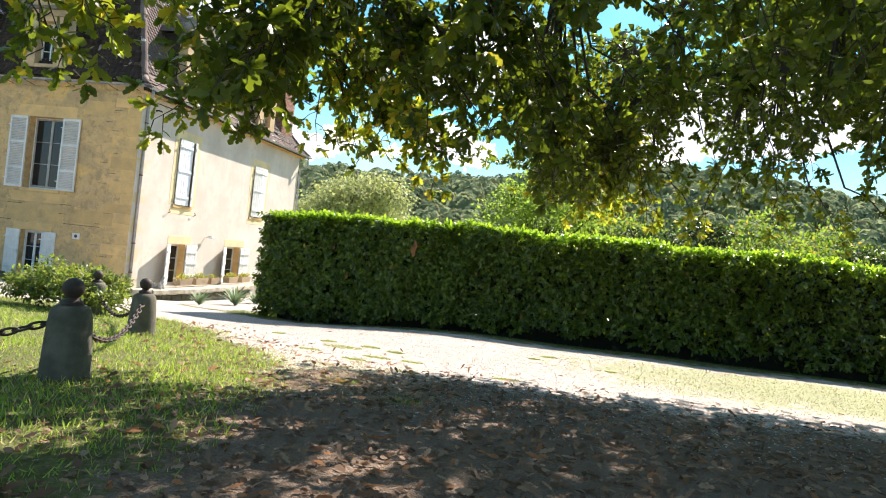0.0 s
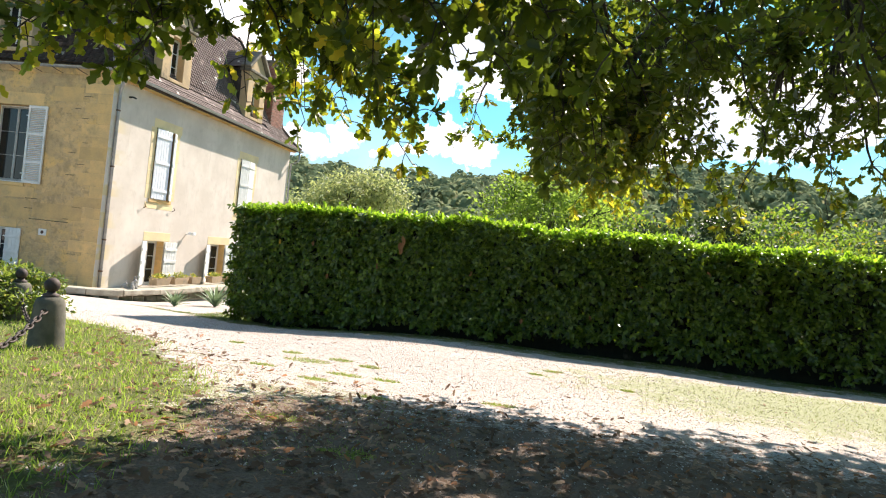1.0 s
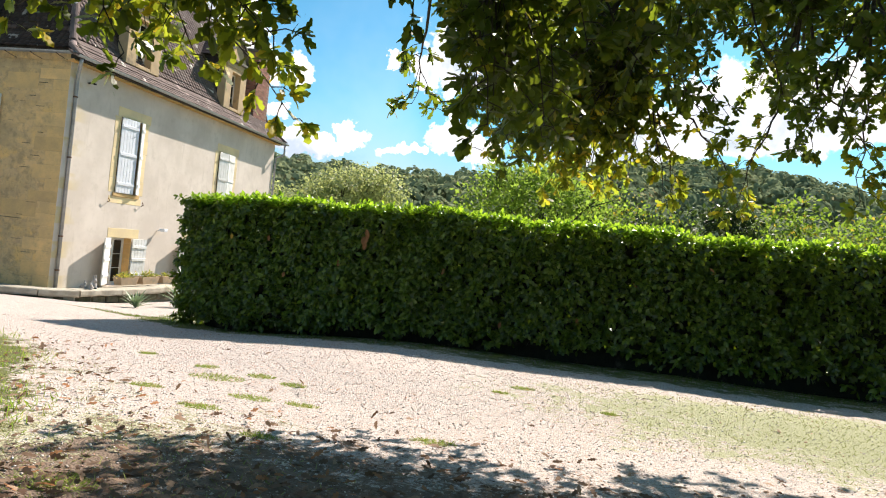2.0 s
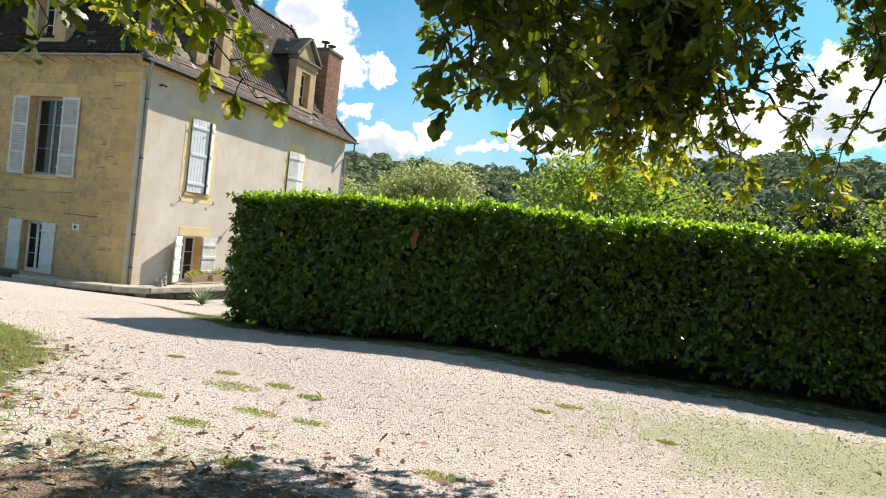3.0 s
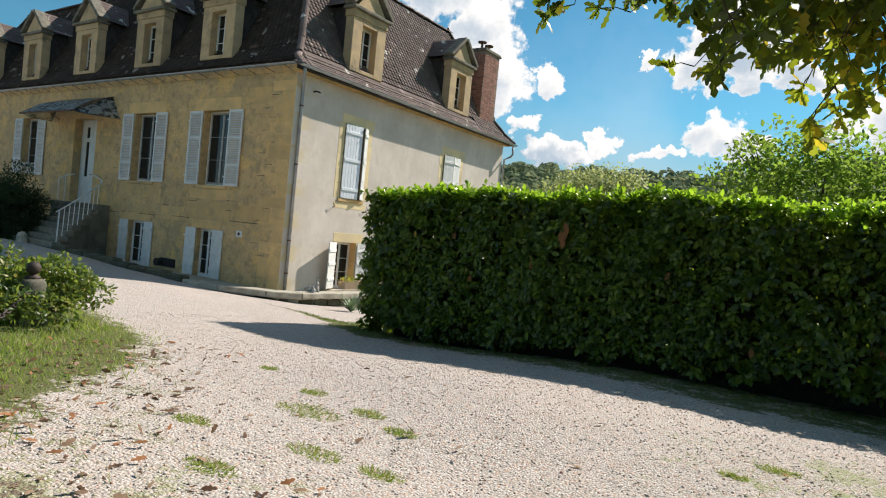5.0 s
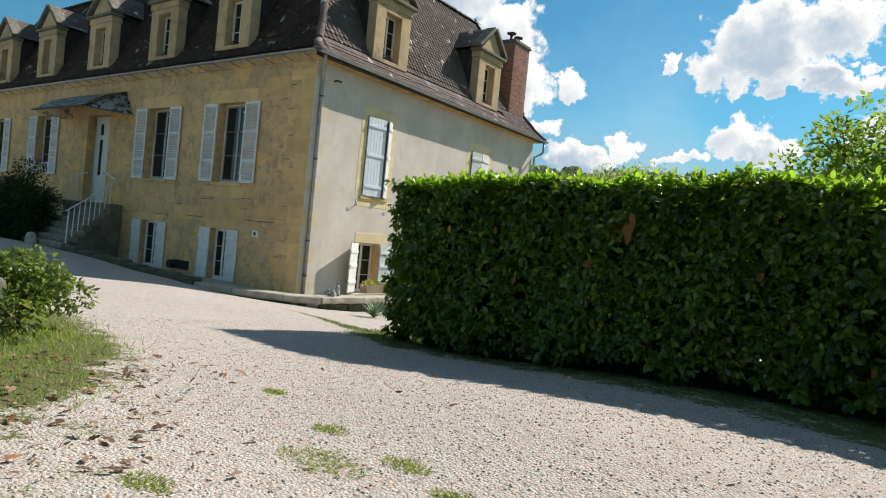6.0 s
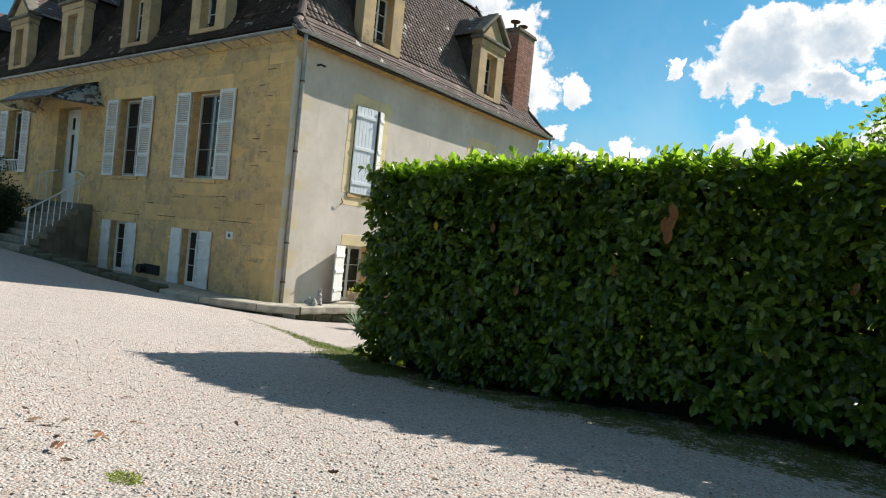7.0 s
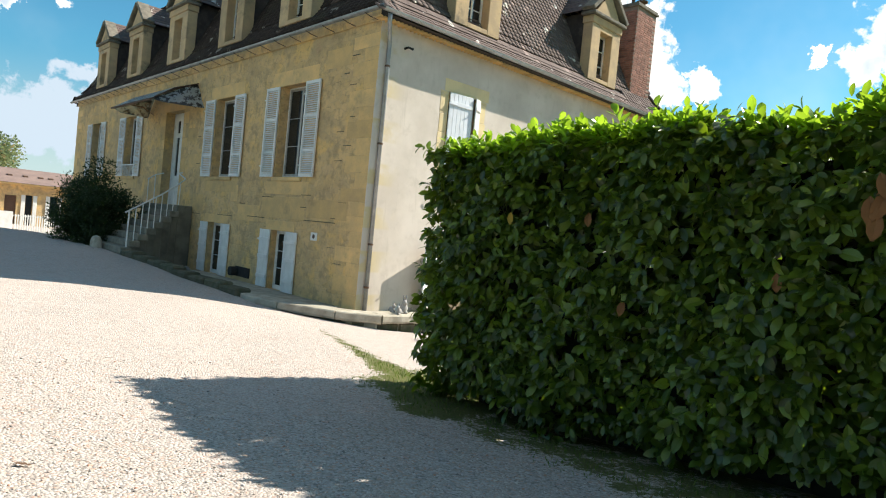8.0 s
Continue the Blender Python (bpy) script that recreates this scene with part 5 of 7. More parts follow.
def steps():
    root = tagged(empty("front_steps", (-22.5, 16, -0.5)), "grey stone steps rising to the front door", "steps")
    part("landing", Solid().box((-24.7, 16.75, -1.0), (-21.55, 17.19, 1.02), 0.018), STEP_STONE, root)
    front = lambda i: 16.75 - 0.25 * i
    for i in range(1, 8):
        z = 1.02 - 0.18 * i
        right = -21.6 + 0.14 * i
        part("step", Solid().box((-23.3, front(i), z - 0.18), (right, front(i - 1) - 0.002 + 0.03, z), 0.018), STEP_TREAD, root)
        part("step_block", Solid().box((-23.25, front(i) + 0.02, -1.0), (right - 0.03 - 0.02 * (i % 2), front(i - 1) - 0.004, z - 0.181), 0.012), STEP_STONE, root)
    part("end_stone", Solid().lathe([(0.15, -0.1), (0.16, 0.0), (0.15, 0.2), (0.10, 0.3), (0.03, 0.33)], (-22.15, 14.82, float(ground_z(-22.15, 14.82))), 12), KERB_STONE, root, "round-topped stone at the foot of the steps")
    rail = tagged(empty("stair_railing", (-21.2, 16.0, 0)), "white painted iron stair railing with slim uprights", "railing")
    line = [(-22.5, 17.17, 2.03), (-22.45, 17.04, 2.0), (-21.85, 17.02, 1.83), (-21.72, 16.94, 1.77), (-21.56, 16.7, 1.60), (-21.2, 16.1, 1.24), (-20.9, 15.6, 0.98), (-20.6, 15.1, 0.72), (-20.58, 15.04, 0.69)]
    part("handrail", Solid().tube(line, 0.022, 8), WHITE_PAINT, rail)
    for k in range(9):
        y = 16.82 - 1.67 * k / 8
        x = float(np.interp(y, [15.1, 15.6, 16.1, 16.7, 16.94], [-20.6, -20.9, -21.2, -21.56, -21.72]))
        top = float(np.interp(y, [15.1, 15.6, 16.1, 16.7, 16.94], [0.72, 0.98, 1.24, 1.60, 1.77]))
        i = max(0, math.ceil((16.75 - y) / 0.25 - 1e-6))
        foot = 1.02 - 0.18 * min(i, 7)
        part("upright", Solid().tube([(x - 0.05, y, foot - 0.02), (x, y, top)], 0.014 if k < 8 else 0.021, 8), WHITE_PAINT, rail)
    rail2 = tagged(empty("stair_railing", (-24.4, 16.8, 1.0)), "white painted iron stair railing, half hidden by a bush", "railing")
    part("handrail", Solid().tube([(-24.0, 17.15, 2.02), (-24.3, 17.0, 1.95), (-24.45, 16.82, 1.78)], 0.02, 8), WHITE_PAINT, rail2)
    for x, y, z in ((-24.3, 17.0, 1.95), (-24.44, 16.84, 1.8)):
        part("upright", Solid().tube([(x, y, 1.0), (x, y, z)], 0.015, 8), WHITE_PAINT, rail2)


steps()


def canopy():
    front, back = (15.85, 3.98), (17.19, 4.72)
    root = part("door_canopy", Solid().tube([(-25.5, front[0], front[1]), (-21.9, front[0], front[1])], 0.035, 8), RUST, HOUSE, "iron and glass canopy above the front door")
    n = 7
    for i in range(n + 1):
        x = -25.5 + 3.6 * i / n
        part("glazing_bar", Solid().tube([(x, back[0], back[1]), (x, 16.5, 4.44), (x, front[0], front[1])], 0.018, 6), RUST, root)
    for i in range(n):
        a, b = -25.5 + 3.6 * i / n + 0.01, -25.5 + 3.6 * (i + 1) / n - 0.01
        s = Solid()
        s.v += [(a, 17.19, 4.74), (b, 17.19, 4.74), (b, 16.5, 4.46), (a, 16.5, 4.46), (a, 15.85, 4.005), (b, 15.85, 4.005)]
        s.v += [(p[0], p[1], p[2] - 0.01) for p in s.v[:6]]
        s.f += [(0, 3, 2, 1), (3, 4, 5, 2), (6, 7, 8, 9), (9, 8, 11, 10), (0, 6, 9, 3), (3, 9, 10, 4), (1, 2, 8, 7), (2, 5, 11, 8), (4, 10, 11, 5), (0, 1, 7, 6)]
        part("pane", s, CANOPY, root)
    for x in (-25.45, -21.95):
        arm = [(x, 17.18, 4.0), (x, 16.8, 4.2), (x, 16.3, 4.2), (x, 15.88, 3.99)]
        part("bracket", Solid().tube(arm, 0.016, 8), RUST, root)
        e = x + (0.6 if x > -23 else -0.6)
        end = Solid()
        end.face((x, 17.185, 4.73), (x, 15.86, 4.0), (x * 0.5 + e * 0.5, 16.2, 3.93), (e, 17.185, 3.95))
        end.face((x, 17.185, 4.72), (e, 17.185, 3.94), (x * 0.5 + e * 0.5, 16.2, 3.92), (x, 15.86, 3.99))
        part("end_pane", end, CANOPY, root)
        scroll = [(x, 16.95 + 0.10 * math.cos(a) * (1 - a / 14), 4.30 + 0.10 * math.sin(a) * (1 - a / 14)) for a in np.linspace(0, 9, 26)]
        part("scroll", Solid().tube(scroll, 0.013, 6), RUST, root)


canopy()


# ---- bollards and chains on the lawn ----
def bollard(x, y, lean=0.0, label="tapered stone bollard topped by an iron ball"):
    z = float(ground_z(x, y)) - 0.04
    root = tagged(empty("bollard", (x, y, z)), label, "bollard", "bollards round the lawn")
    root.rotation_euler = (radians(lean), radians(lean * 0.6), 0)
    under_m = lambda ob: (setattr(ob, "parent", root), ob)[1]
    post = Solid().lathe([(0.150, 0), (0.152, 0.03), (0.148, 0.12), (0.135, 0.34), (0.124, 0.47), (0.114, 0.51), (0.092, 0.532), (0.06, 0.542)], sides=20)
    under_m(part("post", post, BOLLARD_STONE, None, "", True))
    neck = Solid().lathe([(0.064, 0.53), (0.068, 0.545), (0.066, 0.562), (0.038, 0.575), (0.034, 0.60)], sides=16)
    under_m(part("neck", neck, IRON, None, "", True))
    ball = Solid().lathe([(0.012, 0.578)] + [(0.066 * math.sin(math.pi * i / 12), 0.644 - 0.066 * math.cos(math.pi * i / 12)) for i in range(1, 12)] + [(0.006, 0.71)], sides=20)
    under_m(part("ball", ball, IRON, None, "dark rusty iron ball", True))
    return Vector((x, y, z))


BOLLARDS = [bollard(-3.47, 3.92, 1.5, "tapered stone bollard topped by an iron ball, mossy shoulder"), bollard(-4.95, 6.75, -1.0), bollard(-6.95, 8.5, 1.0, "stone bollard with an iron ball, half lost in a shrub"), bollard(-5.9, 2.3, 0.0)]


def chain(a, b, sag=0.28, links=34):
    root = tagged(empty("chain", (a + b) / 2), "rusty iron chain slung between two bollards", "chain", "chains between bollards")
    mesh_ = LINK
    pts = []
    for i in range(links * 2 + 1):
        t = i / (links * 2)
        p = a.lerp(b, t) + Vector((0, 0, 0.46 - 4 * sag * t * (1 - t)))
        pts.append(p)
    for i in range(links):
        p, q = pts[2 * i], pts[2 * i + 2]
        d = (q - p).normalized()
        ob = new("link", mesh_)
        turn = d.to_track_quat("X", "Z").to_matrix().to_4x4()
        ob.matrix_basis = Matrix.Translation((p + q) / 2) @ turn @ Matrix.Rotation(radians(90 * (i % 2) + 20), 4, "X") @ Matrix.Diagonal(((q - p).length / 0.052, 1, 1, 1))
        under(ob, root)


def link_mesh():
    s = Solid()
    n = 14
    pts = []
    for i in range(n + 1):
        a = 2 * math.pi * i / n
        pts.append((0.034 * math.cos(a), 0.021 * math.sin(a), 0))
    s.tube(pts, 0.0085, 6, False)
    return s.mesh("link", IRON, True)


LINK = link_mesh()
chain(BOLLARDS[0], BOLLARDS[1])
chain(BOLLARDS[1], BOLLARDS[2])
chain(BOLLARDS[3], BOLLARDS[0], 0.3, 40)


# ---- leaves gathered round branches ----
def bushy(name, label, category, at, radii, count, size, leaf, shape=SMALL_SHAPE, trunk=None, lumps=26, droop=0.0, seed=1, open_=0.0, limbs=14, flat_base=True):
    """A shrub or a tree crown: limbs that fork towards lumps, and leaves crowded on the lumps' outsides."""
    g = np.random.default_rng(seed)
    at, radii = np.array(at, float), np.array(radii, float)
    base = float(ground_z(at[0], at[1]))
    root = tagged(empty(name, (at[0], at[1], base)), label, category)
    d = unit(g.normal(size=(lumps, 3)))
    if flat_base:
        d[:, 2] = np.abs(d[:, 2]) * 1.1 - 0.25
    c = at + d * radii * g.uniform(0.35, 0.85, (lumps, 1))
    r = g.uniform(0.22, 0.42, lumps) * radii.min()
    k = g.integers(0, lumps, count)
    q = unit(g.normal(size=(count, 3)))
    places = c[k] + q * (r[k] * g.uniform(0.45, 1.12, count) ** 0.7)[:, None] * np.array([1.15, 1.15, 0.9])
    places[:, 2] = np.maximum(places[:, 2], base + 0.04)
    keep = g.random(count) > open_ * (0.5 + 0.5 * np.sin(3.1 * places[:, 0] / max(radii.min() * 0.4, 0.2)) * np.cos(2.7 * places[:, 2] / max(radii.min() * 0.4, 0.2)))
    places, q = places[keep], q[keep]
    n = len(places)
    axis = q + 0.8 * g.normal(size=(n, 3)) + np.array([0, 0, -droop])
    up = q * 0.5 + np.array([0, 0, 0.7]) + 0.5 * g.normal(size=(n, 3))
    tagged(part("foliage", strewn("foliage", shape, places, axis, up, g.uniform(size * 0.65, size * 1.3, n), leaf), leaf, root), kind="stuff")
    wood = Solid()
    h = at[2] - radii[2] * 0.7 if trunk is None else base + trunk[0]
    tr = 0.05 if trunk is None else trunk[1]
    foot = Vector((at[0], at[1], base - 0.05))
    fork = Vector((at[0] + 0.1 * tr, at[1], max(h, base + 0.1)))
    if trunk is not None:
        part("trunk", Solid().tube([foot, foot.lerp(fork, 0.5) + Vector((tr * 0.5, 0, 0)), fork], [tr * 1.25, tr, tr * 0.8], 10), BARK, root)
    for i in range(min(limbs, lumps)):
        e = Vector(c[i])
        mid = fork.lerp(e, 0.5) + Vector((0, 0, 0.12 * radii[2]))
        wood.tube([fork, mid, e], [tr * 0.5, tr * 0.28, tr * 0.1], 6)
        for _ in range(2):
            tip = e + Vector(unit(g.normal(size=3))) * float(r[i]) * 0.9
            wood.tube([mid.lerp(e, 0.6), tip], [tr * 0.16, tr * 0.05], 5)
    tagged(part("branching", wood, TWIG, root), kind="stuff")
    return root


bushy("lawn_shrub", "low rounded evergreen shrub growing over the chain", "shrub", (-7.45, 8.65, 0.12), (1.35, 0.8, 0.5), 9500, 0.062, SHRUB_LEAF, SMALL_SHAPE, lumps=44, seed=3)
bushy("entrance_bush", "large dark evergreen bush beside the front steps", "bush", (-23.9, 15.2, 0.58), (1.3, 1.3, 1.62), 36000, 0.07, BUSH_LEAF, SMALL_SHAPE, lumps=62, seed=5, flat_base=False)
bushy("willow", "pale grey-green willow beyond the hedge", "tree", (-15.8, 46.0, 3.2), (5.5, 4.2, 4.2), 18000, 0.24, WILLOW_LEAF, SPRIG_SHAPE, trunk=(1.6, 0.3), lumps=60, droop=0.9, seed=8)
bushy("willow", "pale grey-green willow beyond the hedge", "tree", (-26.5, 52.0, 2.6), (5.5, 4.0, 4.2), 9000, 0.32, WILLOW_LEAF, SPRIG_SHAPE, trunk=(1.6, 0.3), lumps=40, droop=0.9, seed=9)
for x, y, z, rx, rz, count, seed in ((1.0, 27, 1.9, 3.6, 2.8, 9000, 12), (7.5, 25, 1.8, 4.0, 2.8, 9000, 13), (14.0, 26, 2.2, 4.2, 3.4, 8000, 14), (21, 24, 2.2, 4, 3.6, 5000, 15)):
    bushy("orchard_tree", "bushy green tree with yellowing tips behind the hedge", "tree", (x, y, z), (rx, 2.6, rz), count, 0.15, ACACIA_LEAF, SPRIG_SHAPE, trunk=(1.0, 0.16), lumps=46, seed=seed, open_=0.3)
bushy("fruit_tree", "open-crowned fruit tree behind the hedge", "tree", (-1.0, 18.2, 2.65), (1.95, 1.4, 1.45), 7000, 0.11, WALNUT_LEAF, SPRIG_SHAPE, trunk=(1.5, 0.12), lumps=40, seed=21, open_=0.5, limbs=9)
for x, y, seed in ((2.4, 18.2, 31), (8.5, 19.0, 32), (-1.5, 24.0, 33)):
    bushy("dark_shrub", "dense dark shrub close behind the hedge", "shrub", (x, y, 1.45), (2.8, 1.3, 2.0), 8500, 0.12, BUSH_LEAF, SPRIG_SHAPE, lumps=34, seed=seed)


def far_woods():
    """Woods that cover the hillside: crowns of many leaf clumps."""
    g = np.random.default_rng(17)
    n = 2000
    x = g.uniform(-125, 95, n)
    y = 85 + 125 * g.random(n)
    z = ground_z(x, y)
    r = g.uniform(1.4, 3.3, n) * np.where(y > 185, 0.8, 1.0)
    k = 96
    d = unit(g.normal(size=(n, k, 3)))
    d[..., 2] = np.abs(d[..., 2]) * 1.1 - 0.25
    lump = 1 + 0.22 * np.sin(5 * d[..., 0:1] + np.arange(n)[:, None, None]) * np.cos(4 * d[..., 1:2] + 2 * d[..., 2:3])
    p = np.stack([x, y, z + r * 0.9], -1)[:, None, :] + d * r[:, None, None] * lump * np.array([1, 1, 1.1])
    p = p.reshape(-1, 3)
    nn = len(p)
    q = d.reshape(-1, 3)
    size = np.repeat(r, k) * g.uniform(0.26, 0.44, nn)
    axis = np.cross(q, g.normal(size=(nn, 3)))
    shape = ([(-0.5, -0.4, 0), (0.1, -0.55, 0.1), (0.5, 0.0, 0), (0.1, 0.5, 0.1), (-0.5, 0.35, 0)], [(0, 1, 2, 3, 4)])
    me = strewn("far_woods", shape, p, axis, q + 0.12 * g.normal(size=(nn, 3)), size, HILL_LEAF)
    return tagged(new("far_woods", me), "mixed green woods covering the distant hillside", "woods", kind="stuff")


far_woods()


# ---- the low house and fence seen past the end of the manor ----
def annex():
    root = tagged(empty("low_house", (-60, 20, -1)), "low ochre house with brown tiled roof beyond the yard", "house")
    m = Matrix(((0, -1, 0, -52.0), (1, 0, 0, 0), (0, 0, 1, 0), (0, 0, 0, 1)))
    holes = [(17.3, 17.95, -1.6, 0.72), (18.45, 18.85, -1.2, 0.8), (19.85, 20.3, -1.2, 0.85), (15.2, 15.85, -1.6, 0.7), (13.6, 14.1, -1.2, 0.7)]
    wall("wall", lambda u, d, z: (-52.0 - d, u, z), 2.0, 30.0, -2.6, 1.5, 0.4, holes, FACADE, root)
    s = Solid()
    a, b = [(-51.5, 1.6, 1.55), (-51.5, 30.4, 1.55)], [(-56.5, 1.6, 2.62), (-56.5, 30.4, 2.62)]
    s.face(a[0], a[1], b[1], b[0])
    s.face(b[0], b[1], (-61.5, 30.4, 1.55), (-61.5, 1.6, 1.55))
    s.face(a[0], b[0], (-61.5, 1.6, 1.55))
    part("roof", s, FAR_TILE, root, "brown tiled roof")
    part("eaves", Solid().box((-51.55, 1.6, 1.43), (-52.0, 30.4, 1.545), 0.02), ASHLAR, root)
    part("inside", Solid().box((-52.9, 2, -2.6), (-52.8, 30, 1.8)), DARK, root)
    for k, (u0, u1, z0, z1) in enumerate(holes):
        if k % 3 == 0:
            part("door", Solid().box((u0, 0.2, z0), (u1, 0.26, z1), 0.02, m), RUST, root, "brown arched door")
            continue
        for c in (u0 - 0.25, u1 + 0.02):
            part("shutter", Solid().box((c, -0.06, z0), (c + 0.23, -0.02, z1), 0.01, m), WHITE_PAINT, root)
        part("window", Solid().box((u0, 0.15, z0), (u1, 0.2, z1), 0.01, m), GLASS, root)
    for y in (13.2, 15.6, 17.6, 18.5, 19.4, 20.0):
        part("roof_vent", Solid().box((-53.6, y, 1.95), (-54.0, y + 0.3, 2.12), 0.03), RUST, root)
    fence = tagged(empty("white_fence", (-44, 16, -1)), "white painted picket fence with a solid gate panel", "fence")
    gate = Solid().box((-42.05, 8.0, -1.3), (-42.0, 16.15, -0.08), 0.01)
    part("gate_panel", gate, WHITE_PAINT, fence)
    for i in range(26):
        y = 16.25 + i * 0.11
        part("picket", Solid().box((-42.04, y, -1.3), (-42.0, y + 0.055, -0.2), 0.008), WHITE_PAINT, fence)
    for z in (-1.15, -0.32):
        part("rail", Solid().box((-42.08, 16.15, z), (-42.04, 19.1, z + 0.07), 0.01), WHITE_PAINT, fence)
    bushy("yard_tree", "grey-green tree behind the low house", "tree", (-76, 16.5, 3.4), (7.5, 7.5, 4.6), 16000, 0.3, WOOD_LEAF, SPRIG_SHAPE, trunk=(2.0, 0.3), lumps=40, seed=41)


annex()


# ---- the oak whose branches hang into view ----
def oak():
    g = np.random.default_rng(23)
    base = Vector((3.4, -1.2, 0.2))
    root = tagged(empty("oak_tree", base), "old oak with low hanging branches, a few leaves yellow", "tree")
    crown = Vector((3.0, -0.4, 3.4))
    part("trunk", Solid().tube([base + Vector((0, 0, -0.1)), base + Vector((0.02, 0.05, 0.5)), base + Vector((-0.1, 0.3, 1.8)), crown], [0.62, 0.46, 0.40, 0.34], 16), BARK, root, "thick furrowed trunk", True)
    ends = [(-3.6, 2.6, 4.2), (-2.6, 5.4, 3.7), (-1.2, 7.2, 3.9), (0.2, 8.9, 4.0), (1.8, 9.8, 4.1), (4.0, 10.2, 4.2), (6.4, 8.6, 4.4), (8.0, 4.5, 4.6), (10.2, 1.5, 5.4), (5.5, -6, 5.0), (0, -5.5, 5.0), (1.0, 5.0, 5.2), (3.5, 6.0, 5.6)]
    limbs = []
    for i, e in enumerate(ends):
        e = Vector(e)
        a = crown + Vector((0, 0, 0.15 * (i % 4)))
        line = [a]
        for t in np.linspace(0.12, 1, 9):
            p = a.lerp(e, float(t)) + Vector((0, 0, 1.5 * math.sin(math.pi * float(t)) * 0.55))
            p += Vector((math.sin(5 * t + i), math.cos(4 * t + 2 * i), math.sin(7 * t + 3 * i))) * 0.10
            line.append(p)
        limbs.append(line)
        part("limb", Solid().tube(line, [0.17 * (1 - 0.86 * k / 9) for k in range(10)], 9), BARK, root, "", True)
    joints = [p for line in limbs for p in line[3:]]
    # tips of the hanging sprays, lowest first
    TIPS = [(-2.3, 5.2, 1.62), (-1.84, 6.27, 2.1), (-1.9, 6.7, 1.78), (-1.6, 6.94, 2.2), (-1.29, 7.03, 2.12), (-0.81, 6.8, 1.68), (-0.13, 6.3, 2.3), (-0.4, 7.5, 2.17),
            (-2.35, 6.2, 2.0), (-1.7, 6.45, 1.86), (-0.82, 6.85, 1.92), (-0.66, 8.17, 2.02), (-0.3, 9.0, 2.06), (-0.95, 8.8, 2.05), (-0.42, 9.3, 1.92), (0.13, 9.5, 2.15),
            (-3.1, 3.3, 2.0), (-3.3, 4.3, 1.95), (-2.8, 4.6, 1.95), (-3.4, 5.3, 2.25), (-2.7, 5.7, 2.1), (0.6, 8.9, 1.95), (1.3, 9.2, 1.9), (2.17, 9.0, 2.0), (2.9, 8.8, 1.85), (3.4, 8.2, 1.8), (0.5, 7.9, 2.6), (1.5, 8.3, 2.3)]
    tips = [Vector(t) for t in TIPS]

    def allowed(x, y):
        front = np.interp(x, [-4.5, -3.4, -2.4, -1.3, -0.7, 0.0, 1.0, 7.0], [5.0, 5.8, 6.8, 7.4, 8.9, 9.8, 10.6, 10.8])
        return y < front

    for _ in range(310):
        x, y = g.uniform(-4.4, 7.0), g.uniform(1.8, 10.6)
        if allowed(x, y):
            tips.append(Vector((x, y, 2.25 + 0.10 * max(0, -x) * (y < 5) + 2.1 * g.random() ** 1.15)))
    for _ in range(50):
        x, y = g.uniform(-1.0, 5.0), g.uniform(3.5, 8.8)
        tips.append(Vector((x, y, 2.3 + 1.2 * g.random())))
    for _ in range(60):
        tips.append(Vector((g.uniform(-0.9, 5.5), g.uniform(9.4, 11.6), g.uniform(3.5, 4.7))))
    for _ in range(30):
        tips.append(Vector((g.uniform(-0.9, 0.8), g.uniform(6.3, 9.2), g.uniform(2.05, 3.2))))
    for _ in range(34):
        tips.append(Vector((g.uniform(-3.2, -2.0), g.uniform(2.9, 4.7), g.uniform(1.95, 2.45))))
    for _ in range(14):
        tips.append(Vector((g.uniform(-1.5, -0.3), g.uniform(3.9, 4.5), g.uniform(2.02, 2.5))))

    for _ in range(26):
        tips.append(Vector((g.uniform(-2.3, -0.6), g.uniform(4.3, 5.9), g.uniform(2.12, 2.75))))
    for _ in range(44):
        r, a = g.uniform(2.2, 4.6), g.uniform(-0.34, -0.12)
        tips.append(Vector((0.14 + r * math.sin(a), 4.1 + r * math.cos(a), 1.34 + r * g.uniform(0.19, 0.44))))

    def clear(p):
        """Drops tips inside cones from three camera positions, to keep its view open."""
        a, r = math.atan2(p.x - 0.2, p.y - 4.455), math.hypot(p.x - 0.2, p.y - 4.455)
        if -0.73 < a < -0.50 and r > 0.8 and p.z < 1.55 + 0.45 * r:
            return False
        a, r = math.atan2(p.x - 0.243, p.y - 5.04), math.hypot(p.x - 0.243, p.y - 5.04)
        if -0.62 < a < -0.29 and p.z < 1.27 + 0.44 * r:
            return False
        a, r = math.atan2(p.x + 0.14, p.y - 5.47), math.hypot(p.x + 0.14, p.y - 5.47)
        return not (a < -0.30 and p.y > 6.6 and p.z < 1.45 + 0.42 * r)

    for _ in range(26):
        r, a = g.uniform(2.3, 3.7), g.uniform(-0.98, -0.74)
        tips.append(Vector((0.14 + r * math.sin(a), 4.12 + r * math.cos(a), 1.29 + r * g.uniform(0.22, 0.44))))
    for _ in range(30):
        tips.append(Vector((g.uniform(-1.05, 0.2), g.uniform(8.3, 9.7), g.uniform(2.2, 2.75))))
    for _ in range(14):
        tips.append(Vector((g.uniform(-0.6, 1.5), g.uniform(8.8, 9.8), g.uniform(1.9, 2.3))))
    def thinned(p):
        """Thins tips in cones from two camera positions, so that sky shows through."""
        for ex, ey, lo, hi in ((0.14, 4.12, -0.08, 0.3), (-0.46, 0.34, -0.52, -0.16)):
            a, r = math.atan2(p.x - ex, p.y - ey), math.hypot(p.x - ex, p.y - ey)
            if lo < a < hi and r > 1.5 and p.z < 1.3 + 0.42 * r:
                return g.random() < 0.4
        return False

